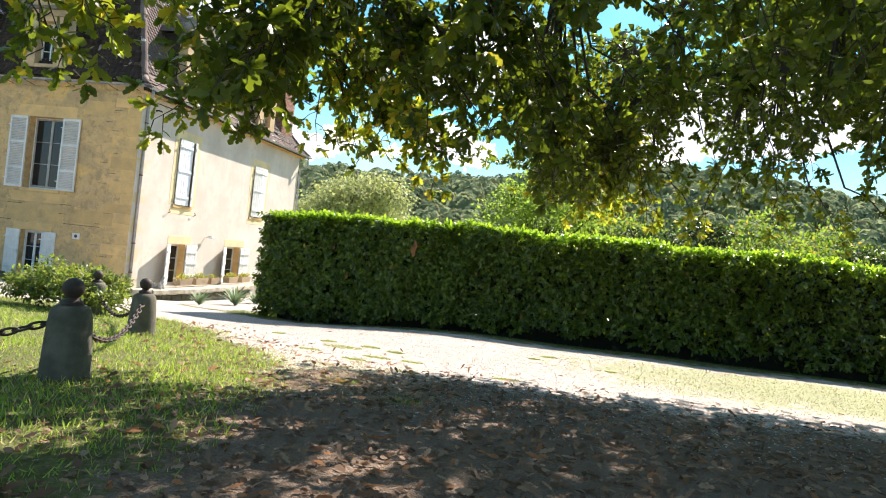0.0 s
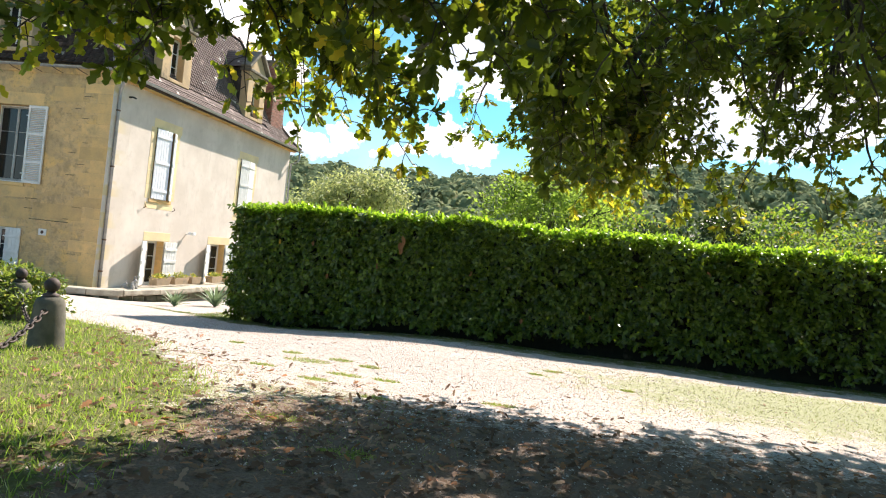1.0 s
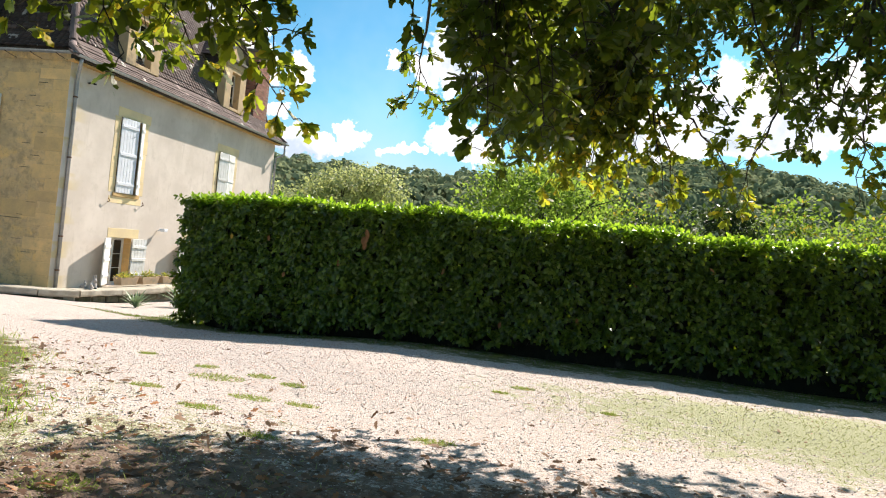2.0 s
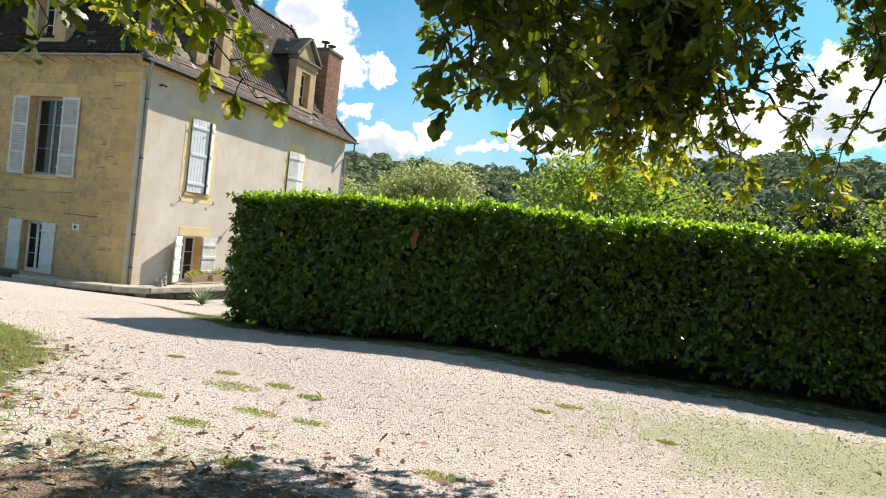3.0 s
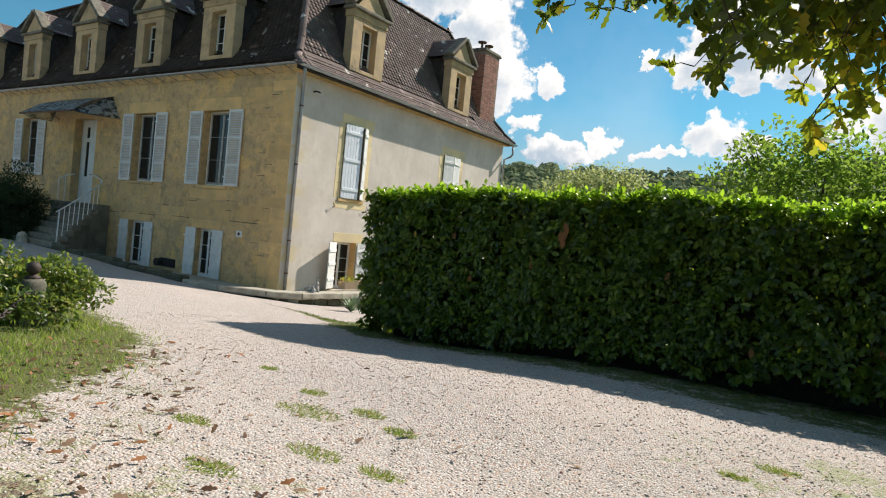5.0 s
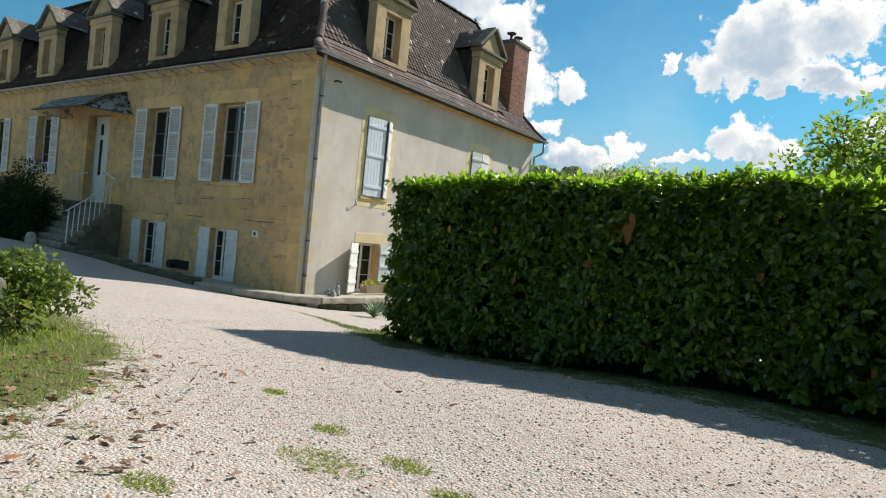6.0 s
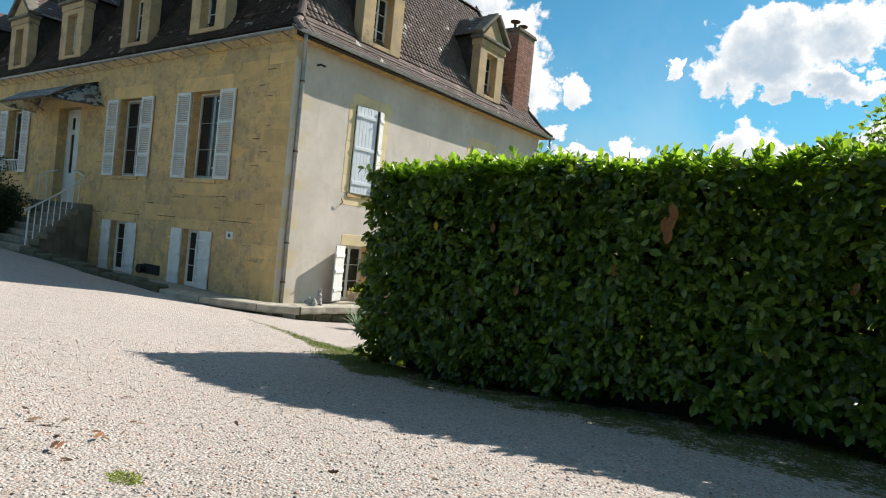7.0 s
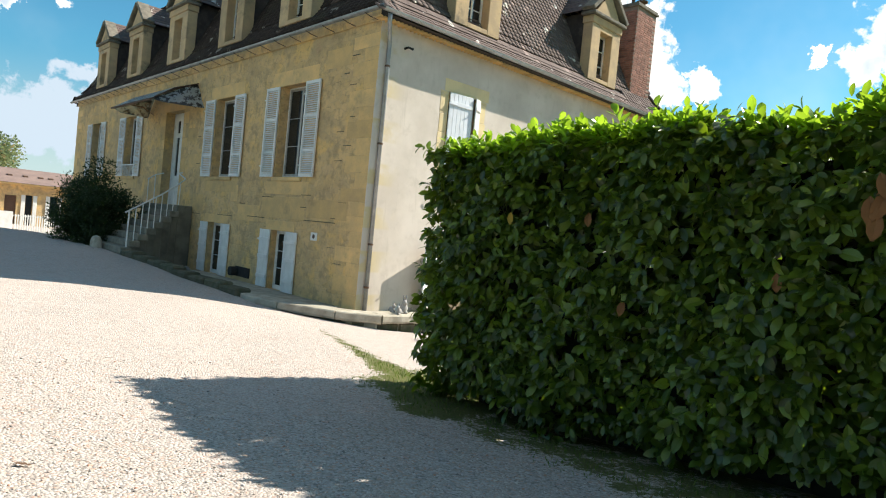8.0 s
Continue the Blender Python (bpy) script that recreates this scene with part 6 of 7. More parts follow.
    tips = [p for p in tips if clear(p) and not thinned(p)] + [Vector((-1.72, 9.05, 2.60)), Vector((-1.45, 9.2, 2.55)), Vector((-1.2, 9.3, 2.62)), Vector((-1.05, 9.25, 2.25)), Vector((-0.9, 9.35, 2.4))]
    leaves_p, leaves_a, leaves_u, leaves_s, backlit_tone = [], [], [], [], []
    twigs = Solid()
    for i, tip in enumerate(tips):
        near = min(joints, key=lambda q: (q - tip).length + (0.6 if q.z < tip.z else 0))
        pull = near - tip
        pull.z *= 0.55
        length = min(pull.length, 0.95)
        start = tip + pull.normalized() * length + Vector((0, 0, 0.06))
        ctrl = start.lerp(tip, 0.5) + Vector((0, 0, 0.16))
        pts = []
        for t in np.linspace(0, 1, 7):
            t = float(t)
            p = start * (1 - t) ** 2 + ctrl * 2 * t * (1 - t) + tip * t * t
            pts.append(p + Vector(g.normal(size=3)) * 0.018)
        twigs.tube([near, near.lerp(start, 0.5) + Vector((0, 0, 0.12)), pts[0]], [0.02, 0.016, 0.012], 5, False)
        twigs.tube(pts, [0.011 - 0.0085 * k / 6 for k in range(7)], 5)
        outer = tip.y > 8.5 and tip.z < 2.35 or tip.x < -1.0 and tip.z < 2.4 and i % 3 == 0
        for k in range(12):
            t = 0.1 + 0.9 * k / 11
            j = min(5, int(t * 6))
            p = pts[j].lerp(pts[j + 1], t * 6 - j)
            along_ = (pts[j + 1] - pts[j]).normalized()
            out = Vector(g.normal(size=3)) * Vector((1, 1, 0.6))
            out = (out - along_ * out.dot(along_)).normalized()
            d = (out + along_ * 0.6 + Vector((0, 0, -0.12))).normalized()
            reach = g.uniform(0.10, 0.30) * (1.1 - 0.4 * t)
            q = p + d * reach
            twigs.tube([p, p + d * reach * 0.5 + Vector((0, 0, 0.02)), q], [0.0045, 0.0035, 0.002], 3, False)
            # leaves crowd in a whorl at the twig's end
            for _ in range(g.integers(9, 13)):
                f = 1.0 - 0.5 * g.random() ** 2
                leaves_p.append(p.lerp(q, f))
                leaves_a.append(d * 0.7 + Vector(g.normal(size=3)) * 0.85 + Vector((0, 0, -0.2)))
                leaves_u.append(Vector((0, 0, 0.55)) + Vector(g.normal(size=3)) * 0.75)
                leaves_s.append(g.uniform(0.068, 0.118))
                backlit_tone.append(outer)
    # long bare-based twigs that hang straight down near the trunk side
    for i in range(46):
        x, y = g.uniform(0.9, 3.6), g.uniform(2.6, 5.6)
        z = g.uniform(2.05, 2.7)
        top_ = Vector((x + g.uniform(-0.1, 0.1), y, z + g.uniform(0.7, 1.3)))
        tip = Vector((x + g.uniform(-0.15, 0.15), y + g.uniform(-0.1, 0.1), z))
        pts = [top_.lerp(tip, t / 5) + Vector((0.03 * math.sin(2 * t + i), 0.02 * math.cos(3 * t + i), 0)) for t in range(6)]
        twigs.tube(pts, [0.009, 0.008, 0.007, 0.006, 0.004, 0.003], 5)
        for k in range(34):
            t = 0.25 + 0.75 * g.random()
            p = top_.lerp(tip, t)
            out = Vector((g.normal(), g.normal(), -0.7))
            leaves_p.append(p + out * 0.04)
            leaves_a.append(out)
            leaves_u.append(Vector(g.normal(size=3)) + Vector((0, 0, 0.4)))
            leaves_s.append(g.uniform(0.06, 0.105))
            backlit_tone.append(False)
    # the upper crown, above what is seen, spread wide to shade ground and hedge
    n = 30000
    low = np.stack([g.uniform(-0.2, 7.5, 4600), g.uniform(2.2, 8.6, 4600), g.uniform(3.1, 4.8, 4600)], -1)
    low = low[np.sin(2.3 * low[:, 0] + 1) * np.sin(2.1 * low[:, 1]) + np.sin(3 * low[:, 2] + low[:, 0]) > -0.35]
    q = np.stack([g.uniform(-4.5, 12.5, n), g.uniform(-7, 13.5, n), g.uniform(4.6, 8.5, n)], -1)
    front = np.interp(q[:, 0], [-4.5, -3.4, -2.4, -1.3, -0.7, 0.0, 1.0, 3.0, 9.0, 12.5], [4.5, 5.5, 6.8, 7.4, 9.2, 10.2, 11, 12.6, 12.6, 9])
    lump = np.sin(1.7 * q[:, 0] + 0.6) * np.sin(1.5 * q[:, 1]) + np.sin(2.1 * q[:, 2] + q[:, 0])
    q = q[(q[:, 1] < front) & (lump > np.where(q[:, 0] < 1.0, 0.15, -0.45))]
    rim_side = np.stack([g.uniform(1.5, 8.5, 9000), g.uniform(8.8, 13.2, 9000), g.uniform(4.7, 7.2, 9000)], -1)
    q = np.vstack([q, rim_side, low])
    turn = np.arctan2(q[:, 0] - 3.8, q[:, 1] - 3.2)
    rim = 1 + 0.10 * np.sin(5 * turn + 1) + 0.07 * np.sin(11 * turn)
    inside = np.hypot((q[:, 0] - 3.8) / 7.9, (q[:, 1] - 3.2) / 9.9) < rim * (1.0 - 0.05 * (q[:, 2] - 4.5).clip(0, 4))
    low_in = int(inside[-len(low):].sum())
    q = q[inside]
    n = len(q)
    top = strewn("upper_crown", SPRIG_SHAPE, q, g.normal(size=(n, 3)), g.normal(size=(n, 3)) + np.array([0, 0, 0.5]), np.concatenate([g.uniform(0.18, 0.30, n - low_in), g.uniform(0.10, 0.17, low_in)]), OAK_LEAF)
    tagged(part("upper_crown", top, OAK_LEAF, root), "dense upper oak foliage out of view, added for its shade", kind="stuff")
    tagged(part("twig_work", twigs, TWIG, root), kind="stuff")
    leaves_p, leaves_a, leaves_u, leaves_s, backlit_tone = (np.array(q) for q in (leaves_p, leaves_a, leaves_u, leaves_s, backlit_tone))
    for pick, mat, label in ((~backlit_tone, OAK_LEAF, "lobed green oak leaves"), (backlit_tone, OAK_BACKLIT_TONE, "oak leaves on the outer sprays, coloured yellower as if backlit")):
        me = strewn("foliage", OAK_SHAPE, leaves_p[pick], leaves_a[pick], leaves_u[pick], leaves_s[pick], mat)
        tagged(part("foliage", me, mat, root), label, kind="stuff")
    return root


oak()


# ---- growth and litter on the ground ----
def on_ground(x, y, lift=0.0):
    lawn = masks(x, y)[0]
    return np.stack([x, y, ground_z(x, y) + 0.03 * np.clip(lawn * 1.5 - 0.5, 0, 1) * (y < 14) + lift], -1)


def sod():
    g = np.random.default_rng(51)
    n = 150000
    x, y = g.uniform(-13, -1.4, n), g.uniform(1.0, 10.2, n)
    lawn = masks(x, y)[0]
    patch = 0.5 + 0.5 * np.sin(2.1 * x + 1.3 * np.sin(1.7 * y)) * np.sin(1.9 * y + 1.1 * np.sin(2.3 * x))
    near = np.clip(1.25 - np.hypot(x + 1, y - 3) / 14, 0.25, 1)
    keep = (g.random(n) < (0.35 + 0.65 * patch) * near) & (lawn > 0.22 + 0.72 * g.random(n))
    x, y, patch = x[keep], y[keep], patch[keep]
    n = len(x)
    tilt = np.stack([0.5 * g.normal(size=n), 0.5 * g.normal(size=n), np.full(n, 0.9)], -1)
    h = g.uniform(0.03, 0.07, n) * (0.6 + 0.7 * patch)
    me = strewn("lawn_grass", GRASS_SHAPE, on_ground(x, y, -0.004), tilt, g.normal(size=(n, 3)), np.stack([h, np.full(n, 0.11), h], -1), GRASS)
    tagged(new("lawn_grass", me), "rough green lawn grass with dry blades", "grass", kind="stuff")
    # the strip at the hedge foot and the verge
    n = 42000
    x, y = g.uniform(-9.5, 8, n), g.uniform(12.6, 16.6, n)
    keep = (masks(x, y)[0] > 0.25 + 0.5 * g.random(n)) & ((y < 13.75) | (x < -6.6))
    x, y = x[keep], y[keep]
    n = len(x)
    tilt = np.stack([0.45 * g.normal(size=n), 0.45 * g.normal(size=n), np.full(n, 0.9)], -1)
    h = g.uniform(0.022, 0.055, n)
    me = strewn("verge_grass", GRASS_SHAPE, on_ground(x, y, -0.004), tilt, g.normal(size=(n, 3)), np.stack([h, np.full(n, 0.12), h], -1), VERGE)
    tagged(new("verge_grass", me), "short grass along the hedge foot", "grass", kind="stuff")
    # thin dry grass in the gravel
    n = 60000
    x, y = g.uniform(-5, 8.5, n), g.uniform(4.5, 11.8, n)
    dry = masks(x, y)[1]
    keep = dry > 0.30 + 0.6 * g.random(n)
    x, y = x[keep], y[keep]
    n = len(x)
    tilt = np.stack([0.9 * g.normal(size=n), 0.9 * g.normal(size=n), np.full(n, 0.6)], -1)
    h = g.uniform(0.02, 0.05, n)
    me = strewn("dry_grass", GRASS_SHAPE, on_ground(x, y, -0.003), tilt, g.normal(size=(n, 3)), np.stack([h, np.full(n, 0.09), h], -1), HAY)
    tagged(new("dry_grass", me), "thin dry yellow grass in the gravel", "grass", kind="stuff")


sod()


TUFT = leafy("short_grass", (0.18, 0.24, 0.04), (0.36, 0.42, 0.09), (0.3, 0.4, 0.07), 0.5, 0.4, 0.3, (0.42, 0.36, 0.16), 0.25)


def tuft(x, y, r, blades, seed, label="small green grass tuft growing through the gravel"):
    g = np.random.default_rng(seed)
    a, d = g.uniform(0, 2 * math.pi, blades), r * g.random(blades) ** 0.6
    px, py = x + 1.35 * d * np.cos(a), y + 0.75 * d * np.sin(a)
    tilt = np.stack([0.8 * np.cos(a) * d / r + 0.9 * g.normal(size=blades), 0.8 * np.sin(a) * d / r + 0.9 * g.normal(size=blades), np.full(blades, 0.5)], -1)
    h = g.uniform(0.018, 0.045, blades)
    me = strewn("grass_tuft", GRASS_SHAPE, on_ground(px, py, -0.003), tilt, g.normal(size=(blades, 3)), np.stack([h, np.full(blades, 0.10), h], -1), TUFT)
    tagged(new("grass_tuft", me), label, "grass tuft", "tufts in the gravel")


for k, (x, y, r) in enumerate(((-3.22, 8.65, 0.17), (-2.91, 8.93, 0.09), (-2.51, 8.78, 0.08), (-2.56, 8.05, 0.12), (-2.12, 8.1, 0.09), (-3.37, 7.84, 0.09), (-2.65, 7.43, 0.10), (-0.45, 9.94, 0.08), (-0.66, 9.63, 0.05),
                               (-3.57, 9.06, 0.08), (-4.51, 9.43, 0.06), (-1.9, 6.9, 0.08), (-0.9, 7.5, 0.10), (-2.2, 5.6, 0.12), (-1.5, 5.0, 0.10), (0.4, 9.4, 0.05), (-16.3, 16.0, 0.18), (-15.6, 15.7, 0.12))):
    tuft(x, y, 1.15 * r, int(2900 * r + 80), 60 + k)


def litter():
    g = np.random.default_rng(71)
    n = 44000
    x, y = g.uniform(-6, 6.5, n), g.uniform(0.8, 10.5, n)
    _, dry, lit, _ = masks(x, y)
    edge = np.exp(-((along(LAWN, x, y) - 0.35) / 0.8) ** 2)
    keep = g.random(n) < 0.006 + 0.9 * np.maximum(lit ** 1.6, edge * 0.28)
    x, y = x[keep], y[keep]
    n = len(x)
    up = np.stack([0.45 * g.normal(size=n), 0.45 * g.normal(size=n), np.ones(n)], -1)
    me = strewn("fallen_leaves", OAK_SHAPE, on_ground(x, y, 0.008 + 0.02 * g.random(n)), g.normal(size=(n, 3)) * np.array([1, 1, 0.25]), up, np.stack([g.uniform(0.035, 0.085, n)] * 2 + [g.uniform(0.02, 0.07, n)], -1), DEAD_LEAF)
    tagged(new("fallen_leaves", me), "dry brown oak leaves strewn over the ground", "leaf litter", kind="stuff")
    # loose stones of the gravel where it is seen close
    n = 42000
    x, y = g.uniform(-8.5, 3.5, n), g.uniform(4.5, 13.2, n)
    lawn = masks(x, y)[0]
    keep = (lawn < 0.3) & (g.random(n) < np.clip(1.35 - np.hypot(x + 2.6, y - 9.2) / 6.0, 0.12, 1))
    x, y = x[keep], y[keep]
    n = len(x)
    stone = ([(1, 0, 0), (0.2, 0.9, 0.1), (-0.9, 0.3, 0), (-0.3, -0.9, 0.05), (0.6, -0.7, 0), (0.15, 0.05, 0.65), (-0.1, 0, -0.5)],
             [(0, 1, 5), (1, 2, 5), (2, 3, 5), (3, 4, 5), (4, 0, 5), (1, 0, 6), (2, 1, 6), (3, 2, 6), (4, 3, 6), (0, 4, 6)])
    s = 0.004 + 0.010 * g.random(n) ** 2.2
    me = strewn("gravel", stone, on_ground(x, y, 0.002), g.normal(size=(n, 3)) * np.array([1, 1, 0.3]), np.stack([0.4 * g.normal(size=n), 0.4 * g.normal(size=n), np.ones(n)], -1), np.stack([s, s * g.uniform(0.6, 1, n), s * g.uniform(0.6, 1.1, n)], -1), PEBBLE)
    tagged(new("gravel", me), "loose pale limestone chippings", "gravel", kind="stuff")


def pebble_material():
    m, n, s, _ = material("limestone_chippings", 0.9, 0.0, 0.2)
    r = n.island()
    colour = n.mix(r, (0.36, 0.31, 0.27), (0.70, 0.64, 0.58))
    pick = n.math("FRACT", n.math("MULTIPLY", r, 53.1))
    colour = n.mix(n.ramp(pick, 0.88, 0.92), colour, (0.50, 0.29, 0.21))
    colour = n.mix(n.ramp(n.math("FRACT", n.math("MULTIPLY", r, 91.7)), 0.90, 0.94), colour, (0.22, 0.20, 0.18))
    n.put(s.inputs["Base Color"], colour)
    return m


PEBBLE = pebble_material()
litter()


# ---- the single leaves of the hedge that stand out ----
def hedge_leaves():
    g = np.random.default_rng(81)
    shape = Solid()
    shape.v, shape.f = list(LAUREL_SHAPE[0]), list(LAUREL_SHAPE[1])
    one = shape.mesh("laurel_leaf", LAUREL_ONE)

    def put(mesh_, x, z, size, axis, normal, out=0.03, name="laurel_leaf"):
        wave = 0.06 * math.sin(2.3 * x + 1.1 * z) + 0.05 * math.sin(5.1 * x - 2.7 * z + 1)
        a = Vector(axis).normalized()
        c = Vector(normal)
        c = (c - a * c.dot(a)).normalized()
        b = c.cross(a)
        ob = new(name, mesh_)
        ob.matrix_basis = Matrix.Translation((x, HEDGE_Y0 + wave - out, z)) @ Matrix((a, b, c)).transposed().to_4x4() @ Matrix.Diagonal((size, size, size, 1))
        return under(ob, HEDGE)

    for _ in range(300):
        put(one, g.uniform(-6.6, -2.6), g.uniform(-0.2, 1.55), g.uniform(0.10, 0.145), (0.7 * g.normal(), -0.5 + 0.2 * g.normal(), -0.7 + 0.5 * g.normal()), (0.4 * g.normal(), -1, 0.35 + 0.3 * g.normal()), 0.0 + 0.03 * g.random())
    dead = Solid()
    dead.v, dead.f = list(LAUREL_SHAPE[0]), list(LAUREL_SHAPE[1])
    brown = dead.mesh("dead_leaf", BROWN_LEAF)
    yellow = dead.mesh("yellow_leaf", YELLOW_LEAF)
    for dx, dz in ((0, 0.10), (0.03, 0.0), (-0.03, -0.02), (0.01, -0.10), (0.05, 0.05)):
        tagged(put(brown, -3.46 + dx, 1.36 + dz, 0.15, (0.25 * g.normal(), -0.3, -1), (0.3, -1, 0.3), 0.10, "dead_leaf"), "withered brown laurel leaf")
    for x, z in ((-4.9, 0.6), (-3.9, 0.9), (-2.1, 0.95), (0.9, 1.05), (0.1, 0.4), (2.9, 0.7), (-5.3, 1.2), (-1.1, 0.2), (2.0, 1.4)):
        tagged(put(brown, x, z, 0.11, (0.4 * g.normal(), -0.3, -1), (0.3, -1, 0.3), 0.05, "dead_leaf"), "withered brown laurel leaf")
    tagged(put(yellow, -5.92, 1.16, 0.10, (0.2, -0.3, -1), (0.3, -1, 0.3), 0.07, "yellow_leaf"), "yellow laurel leaf")


hedge_leaves()


# ---- pots, agaves and ornaments at the side door ----
def trough(x, y, wide, plant, seed):
    root = tagged(empty("planter", (x, y, -0.70)), "weathered stone trough planted with yellow-green flowers", "planter", "planters by the side door")
    s = Solid()
    a, b = wide / 2, 0.14
    outer = [(-a, -b), (a, -b), (a, b), (-a, b)]
    for k in range(4):
        (x0, y0), (x1, y1) = outer[k], outer[(k + 1) % 4]
        s.face((x0 * 0.85, y0 * 0.85, 0), (x1 * 0.85, y1 * 0.85, 0), (x1, y1, 0.22), (x0, y0, 0.22))
        s.face((x0, y0, 0.22), (x1, y1, 0.22), (x1 * 0.8, y1 * 0.75, 0.22), (x0 * 0.8, y0 * 0.75, 0.22))
        s.face((x0 * 0.8, y0 * 0.75, 0.22), (x1 * 0.8, y1 * 0.75, 0.22), (x1 * 0.8, y1 * 0.75, 0.17), (x0 * 0.8, y0 * 0.75, 0.17))
    s.face((-a * 0.8, -b * 0.75, 0.17), (a * 0.8, -b * 0.75, 0.17), (a * 0.8, b * 0.75, 0.17), (-a * 0.8, b * 0.75, 0.17))
    m = pose(x, y, -0.70, 0, 0, 90)
    s.v = [tuple(m @ Vector(p)) for p in s.v]
    part("trough", s, TERRACOTTA, root)
    g = np.random.default_rng(seed)
    n = plant
    p = np.array([x, y, -0.46]) + g.normal(size=(n, 3)) * np.array([0.06, wide * 0.24, 0.05])
    me = strewn("plant", SMALL_SHAPE, p, g.normal(size=(n, 3)) + np.array([0, 0, 0.8]), g.normal(size=(n, 3)), g.uniform(0.05, 0.10, n), PETAL)
    tagged(part("plant", me, PETAL, root), kind="stuff")


for k, (y, wide) in enumerate(((19.5, 0.75), (20.45, 0.8), (21.3, 0.55), (22.6, 0.7), (23.6, 0.7))):
    trough(-12.55, y, wide, 170 if k != 2 else 60, 90 + k)


def agave(x, y, r, seed):
    g = np.random.default_rng(seed)
    z = float(ground_z(x, y)) - 0.02
    root = tagged(empty("agave", (x, y, z)), "spiky grey-green agave growing in the gravel", "plant", "agaves by the kerb")
    n = 34
    a = np.arange(n) * 2.399
    lift = np.linspace(0.5, 2.8, n)
    axis = np.stack([np.cos(a), np.sin(a), lift], -1)
    up = np.stack([-np.cos(a) * lift, -np.sin(a) * lift, np.ones(n)], -1)
    shape = blade_shape([0.05, 0.055, 0.05, 0.035, 0.004], 0.22, 0.5)
    for i in range(n):
        me = strewn("agave_leaf", shape, np.array([[x, y, z + 0.02]]), axis[i:i + 1], up[i:i + 1], [r * g.uniform(0.75, 1.1)], AGAVE)
        part("leaf", me, AGAVE, root)


agave(-10.75, 17.6, 0.52, 101)
agave(-10.4, 19.1, 0.74, 102)
agave(-10.6, 20.8, 0.5, 103)


def rabbit(x, y, s, turn, label):
    b = Solid()

    def blob(c, r, stretch=(1, 1, 1)):
        k = len(b.v)
        nu, nv = 12, 8
        for i in range(nv + 1):
            for j in range(nu):
                th, ph = math.pi * i / nv, 2 * math.pi * j / nu
                b.v.append((c[0] + r * stretch[0] * math.sin(th) * math.cos(ph), c[1] + r * stretch[1] * math.sin(th) * math.sin(ph), c[2] + r * stretch[2] * math.cos(th)))
        for i in range(nv):
            for j in range(nu):
                p, q = k + i * nu + j, k + i * nu + (j + 1) % nu
                b.f.append((p, p + nu, q + nu, q))
    blob((0, 0, 0.10), 0.09, (1.25, 0.9, 1.1))
    blob((0.08, 0, 0.21), 0.055, (1.15, 0.9, 1))
    blob((0.06, 0.025, 0.30), 0.05, (0.3, 0.35, 1.3))
    blob((0.06, -0.025, 0.30), 0.05, (0.3, 0.35, 1.3))
    blob((-0.11, 0, 0.07), 0.035)
    blob((0.09, 0.04, 0.03), 0.035, (1.5, 0.8, 0.8))
    blob((0.09, -0.04, 0.03), 0.035, (1.5, 0.8, 0.8))
    me = b.mesh("garden_ornament", GREY_CAST, True)
    ob = new("garden_ornament", me)
    ob.matrix_basis = pose(x, y, -0.71, 0, 0, turn) @ Matrix.Diagonal((s, s, s, 1))
    weld = ob.modifiers.new("weld", "REMESH")
    weld.mode, weld.voxel_size, weld.use_smooth_shade = "VOXEL", 0.012, True
    tagged(ob, label, "garden ornament", "ornaments on the kerb")


rabbit(-12.15, 17.74, 1.05, -30, "small grey cast-stone rabbit sitting on the kerb")
rabbit(-12.02, 17.52, 0.66, -60, "tiny grey cast-stone rabbit beside a larger one")
rabbit(-12.32, 17.58, 0.62, 10, "tiny grey cast-stone rabbit on the kerb")


# ---- fittings on the house walls ----
def fittings():
    lamp = part("wall_lamp", Solid().tube([(-13.02, 21.35, 0.92), (-12.8, 21.4, 0.98)], 0.02, 8).box((-12.92, 21.28, 0.9), (-12.72, 21.46, 1.0), 0.02), GREY_AND_SHADE_PAINT, HOUSE, "small outdoor floodlight on the side wall")
    part("vent", Solid().box((-14.91, 17.185, 0.51), (-14.65, 17.2, 0.69), 0.01), WHITE_PAINT, HOUSE, "white plastic air vent")
    part("vent_grille", Solid().tube([(-14.78, 17.182, 0.6), (-14.78, 17.19, 0.6)], 0.05, 14), RUST, HOUSE)
    part("cellar_vent", Solid().box((-18.4, 17.17, -0.68), (-17.62, 17.2, -0.42), 0.01), DARK, HOUSE, "black cellar vent hood")
    part("vent_pipe", Solid().tube([(-18.35, 17.0, -0.56), (-18.35, 17.19, -0.56)], 0.12, 12), DARK, HOUSE, "black round flue end")
    part("hook", Solid().tube([(-13.03, 17.85, 4.68), (-12.92, 17.85, 4.69), (-12.91, 17.98, 4.68)], 0.024, 6), DARK, HOUSE, "iron bracket under the eaves")
    for u in (19.0, 20.45):
        part("shutter_catch", Solid().tube([(-13.03, u, 1.62), (-12.95, u, 1.66), (-12.95, u - 0.06, 1.74)], 0.012, 6), RUST, HOUSE, "rusty shutter catch")
    # pale lightning rods of a guard rail at one window
    guard = part("window_guard", Solid().box((-28.35, 17.14, 2.32), (-27.1, 17.17, 2.36), 0.005), WHITE_PAINT, HOUSE, "low white iron window guard")
    for i in range(10):
        x = -28.3 + i * 0.13
        part("bar", Solid().box((x, 17.145, 1.93), (x + 0.015, 17.165, 2.32)), WHITE_PAINT, guard)


fittings()


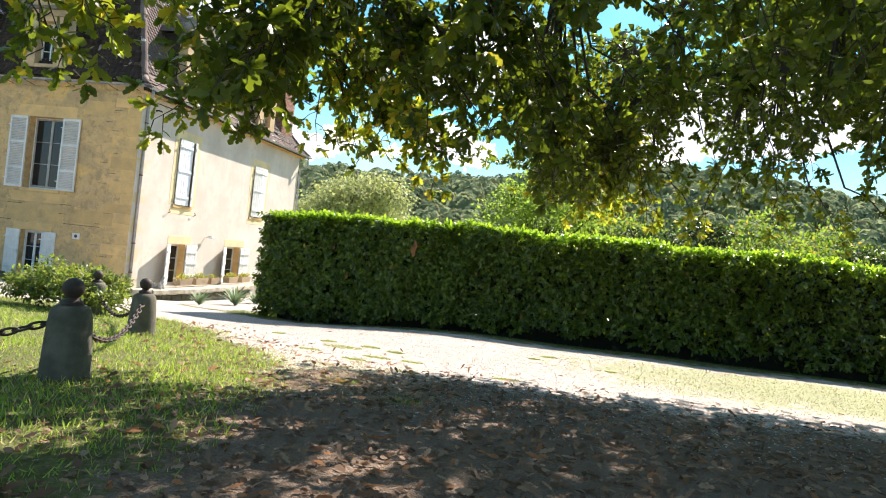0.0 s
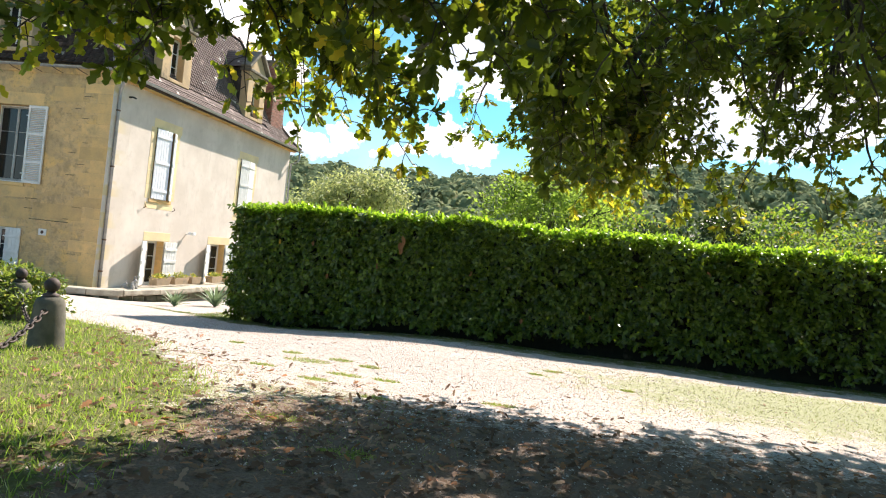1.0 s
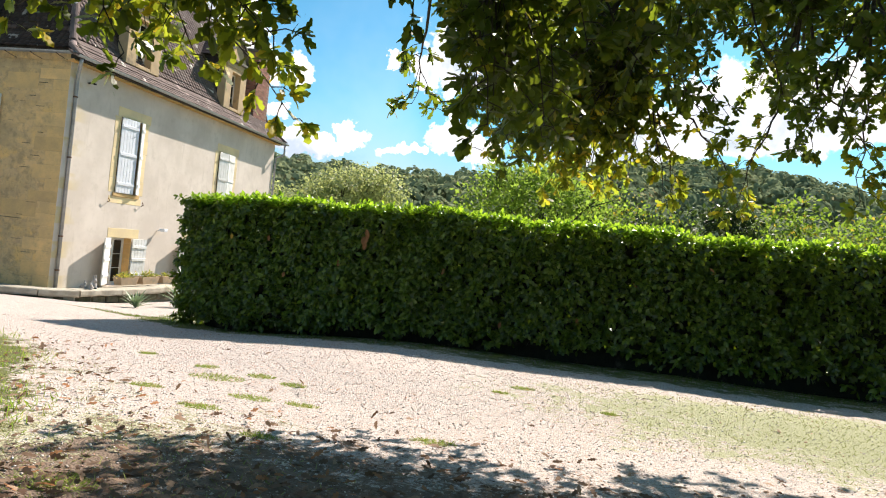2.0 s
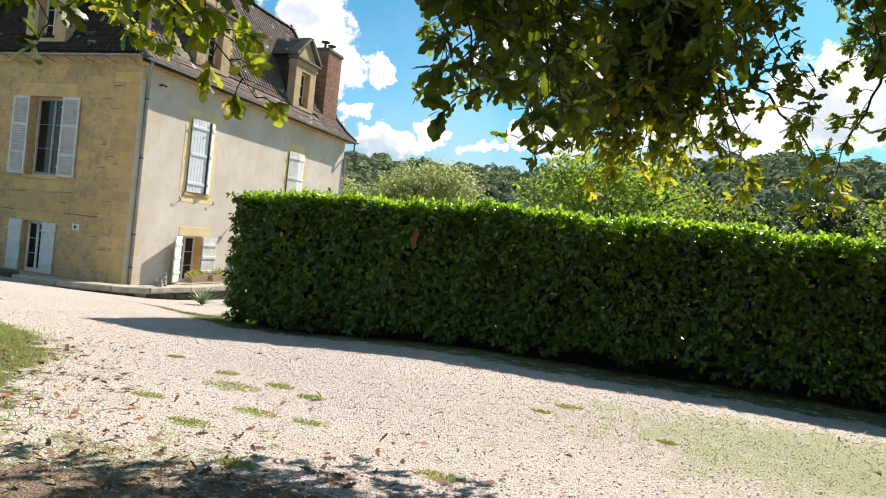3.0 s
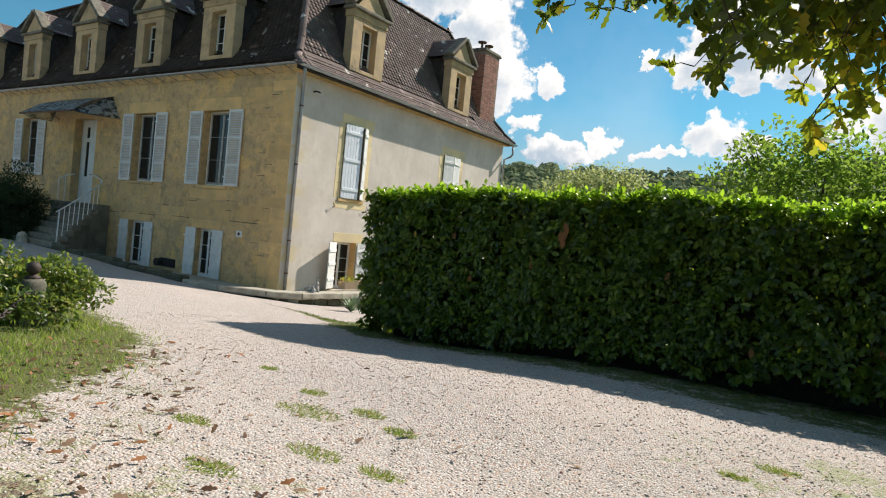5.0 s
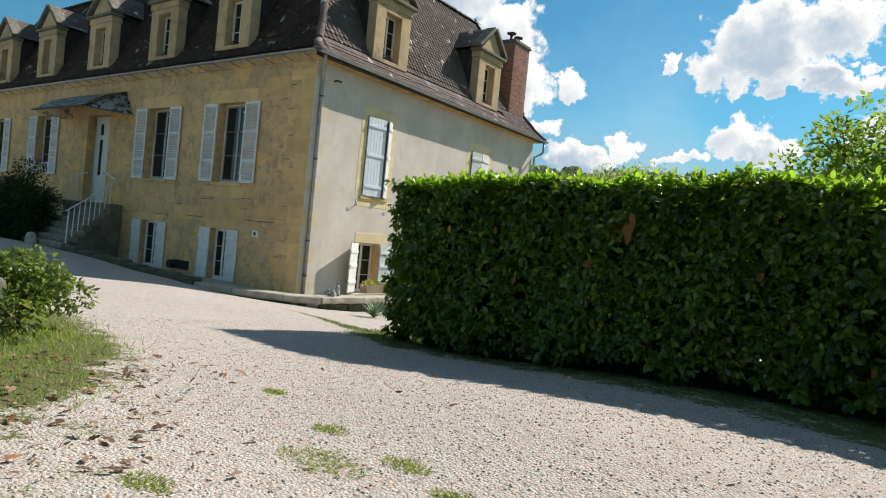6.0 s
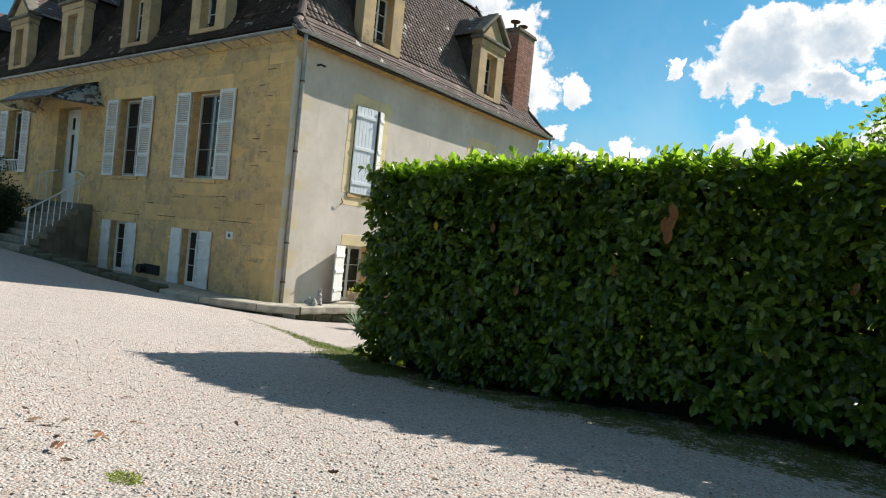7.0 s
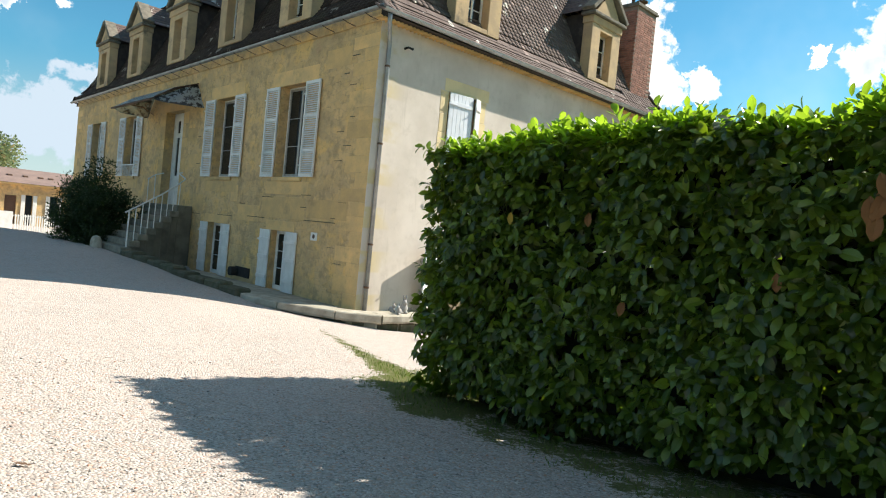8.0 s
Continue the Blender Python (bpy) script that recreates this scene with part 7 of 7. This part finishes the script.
# ---- dressed stones of the facade: quoins, jambs, lintels, sills ----
def dressed_stones():
    g = random.Random(5)

    def stone(a, b, parent):
        """A dressed block, proud of the wall by a few millimetres with an arris worn round."""
        part("stone_block", Solid().box(a, b, 0.009), ASHLAR, parent)

    front, side = bpy.data.objects["front_wall"], bpy.data.objects["side_wall"]
    z, k = -0.8, 0
    while z < 4.8:
        h = g.uniform(0.27, 0.36)
        long_ = 0.85 if k % 2 else 0.45
        stone((-13.032 - long_ - g.uniform(-0.05, 0.05), 17.2 - g.uniform(0.003, 0.006), z + 0.002), (-13.025, 17.24, min(z + h, 4.86) - 0.002), front)
        stone((-35.31, 17.19, z + 0.004), (-35.31 + long_, 17.24, min(z + h, 4.86) - 0.004), front)
        z += h
        k += 1
    for u0, u1, z0, z1 in TALL + LOW + [DOORWAY]:
        out = g.uniform(0.004, 0.007)
        big = z1 > 1.0
        stone((u0 - (0.42 if big else 0.3), 17.2 - out, z1 + 0.003), (u1 + (0.42 if big else 0.3), 17.24, z1 + (0.36 if big else 0.24)), front)
        if big:
            stone((u0 - 0.35, 17.2 - out, z0 - 0.42), (u1 + 0.4, 17.24, z0 - 0.105), front)
        z, k = z0, 0
        while z < z1 - 0.05:
            h = min(g.uniform(0.3, 0.44), z1 - z)
            wide = 0.42 if k % 2 else 0.24
            stone((u0 - wide, 17.2 - out, z + 0.003), (u0 - 0.002, 17.24, z + h - 0.003), front)
            stone((u1 + 0.002, 17.2 - out, z + 0.003), (u1 + wide, 17.24, z + h - 0.003), front)
            z += h
            k += 1
    # open joints between blocks
    for k in range(15):
        if k in (2, 5, 6, 11):
            continue
        z = 0.1 + 0.31 * k + g.uniform(-0.04, 0.04)
        u = -13.62 - (0.34 if k % 2 else 0.0) - g.uniform(0, 0.06)
        part("open_joint", Solid().box((u - g.uniform(0.14, 0.30), 17.178, z), (u, 17.19, z + g.uniform(0.008, 0.016))), MOSSY_STONE, front)
    for u, wide, z in ((-14.0, 1.25, 0.93), (-17.1, 0.9, 0.90), (-18.9, 0.9, 0.86), (-16.75, 0.55, 1.42), (-15.05, 0.4, 1.50), (-21.0, 0.7, 0.83), (-18.2, 0.3, 1.22), (-15.2, 0.25, 1.22), (-18.7, 0.2, 2.9), (-18.75, 0.2, 3.5), (-21.3, 0.25, 2.3), (-21.35, 0.2, 3.1), (-18.6, 0.2, 2.2)):
        part("open_joint", Solid().box((u - wide, 17.18, z), (u, 17.19, z + 0.016)), MOSSY_STONE, front)
    # a band of larger blocks between the storeys
    for u0, u1, z0, z1 in ((-15.2, -13.6, 1.0, 1.42), (-18.6, -17.4, 0.78, 1.2), (-17.3, -15.3, 0.92, 1.45), (-21.6, -20.9, 0.9, 1.4), (-19.1, -18.7, 1.25, 1.7), (-14.9, -13.95, 4.3, 4.72), (-22.2, -21.4, 2.2, 2.6), (-22.4, -21.7, 3.0, 3.4)):
        stone((u0, 17.195, z0), (u1, 17.24, z1), front)
    for u0, u1, z0, z1 in SIDE_TALL + SIDE_LOW:
        stone2 = lambda a, b: part("stone_block", Solid().box(a, b, 0.007), PALE_ASHLAR, side)
        stone2((-13.07, u0 - 0.14, z1 + 0.003), (-13.024, u1 + 0.3, z1 + 0.28))
        if z1 > 1:
            z = z0
            while z < z1 - 0.05:
                h = min(0.42, z1 - z)
                stone2((-13.07, u0 - g.uniform(0.2, 0.26), z + 0.002), (-13.024, u0 - 0.003, z + h - 0.002))
                stone2((-13.07, u1 + 0.003, z + 0.002), (-13.024, u1 + g.uniform(0.2, 0.26), z + h - 0.002))
                z += h
            stone2((-13.07, u0 - 0.2, z0 - 0.3), (-13.024, u1 + 0.2, z0 - 0.103))
    # dressed ochre stones line the reveals
    for u0, u1, z0, z1 in SIDE_TALL + SIDE_LOW:
        z = z0
        while z < z1 - 0.05:
            h = min(g.uniform(0.34, 0.46), z1 - z)
            for a, b in ((u0 - 0.001, u0 + 0.012), (u1 - 0.012, u1 + 0.001)):
                part("stone_block", Solid().box((-13.27, a, z + 0.002), (-13.026, b, z + h - 0.002), 0.003), ASHLAR, side)
            z += h


dressed_stones()

# ---- the roof tiles along the eaves, one by one ----
for p, a, u, s in zip(T_PLACES, T_AXES, T_UPS, T_SIZES):
    a, u = Vector(a).normalized(), Vector(u)
    u = (u - a * u.dot(a)).normalized()
    ob = new("tile", TILE_MESH)
    ob.matrix_basis = Matrix.Translation(p) @ Matrix((a, u.cross(a), u)).transposed().to_4x4() @ Matrix.Diagonal((*s, 1))
    under(ob, ROOF_PART)
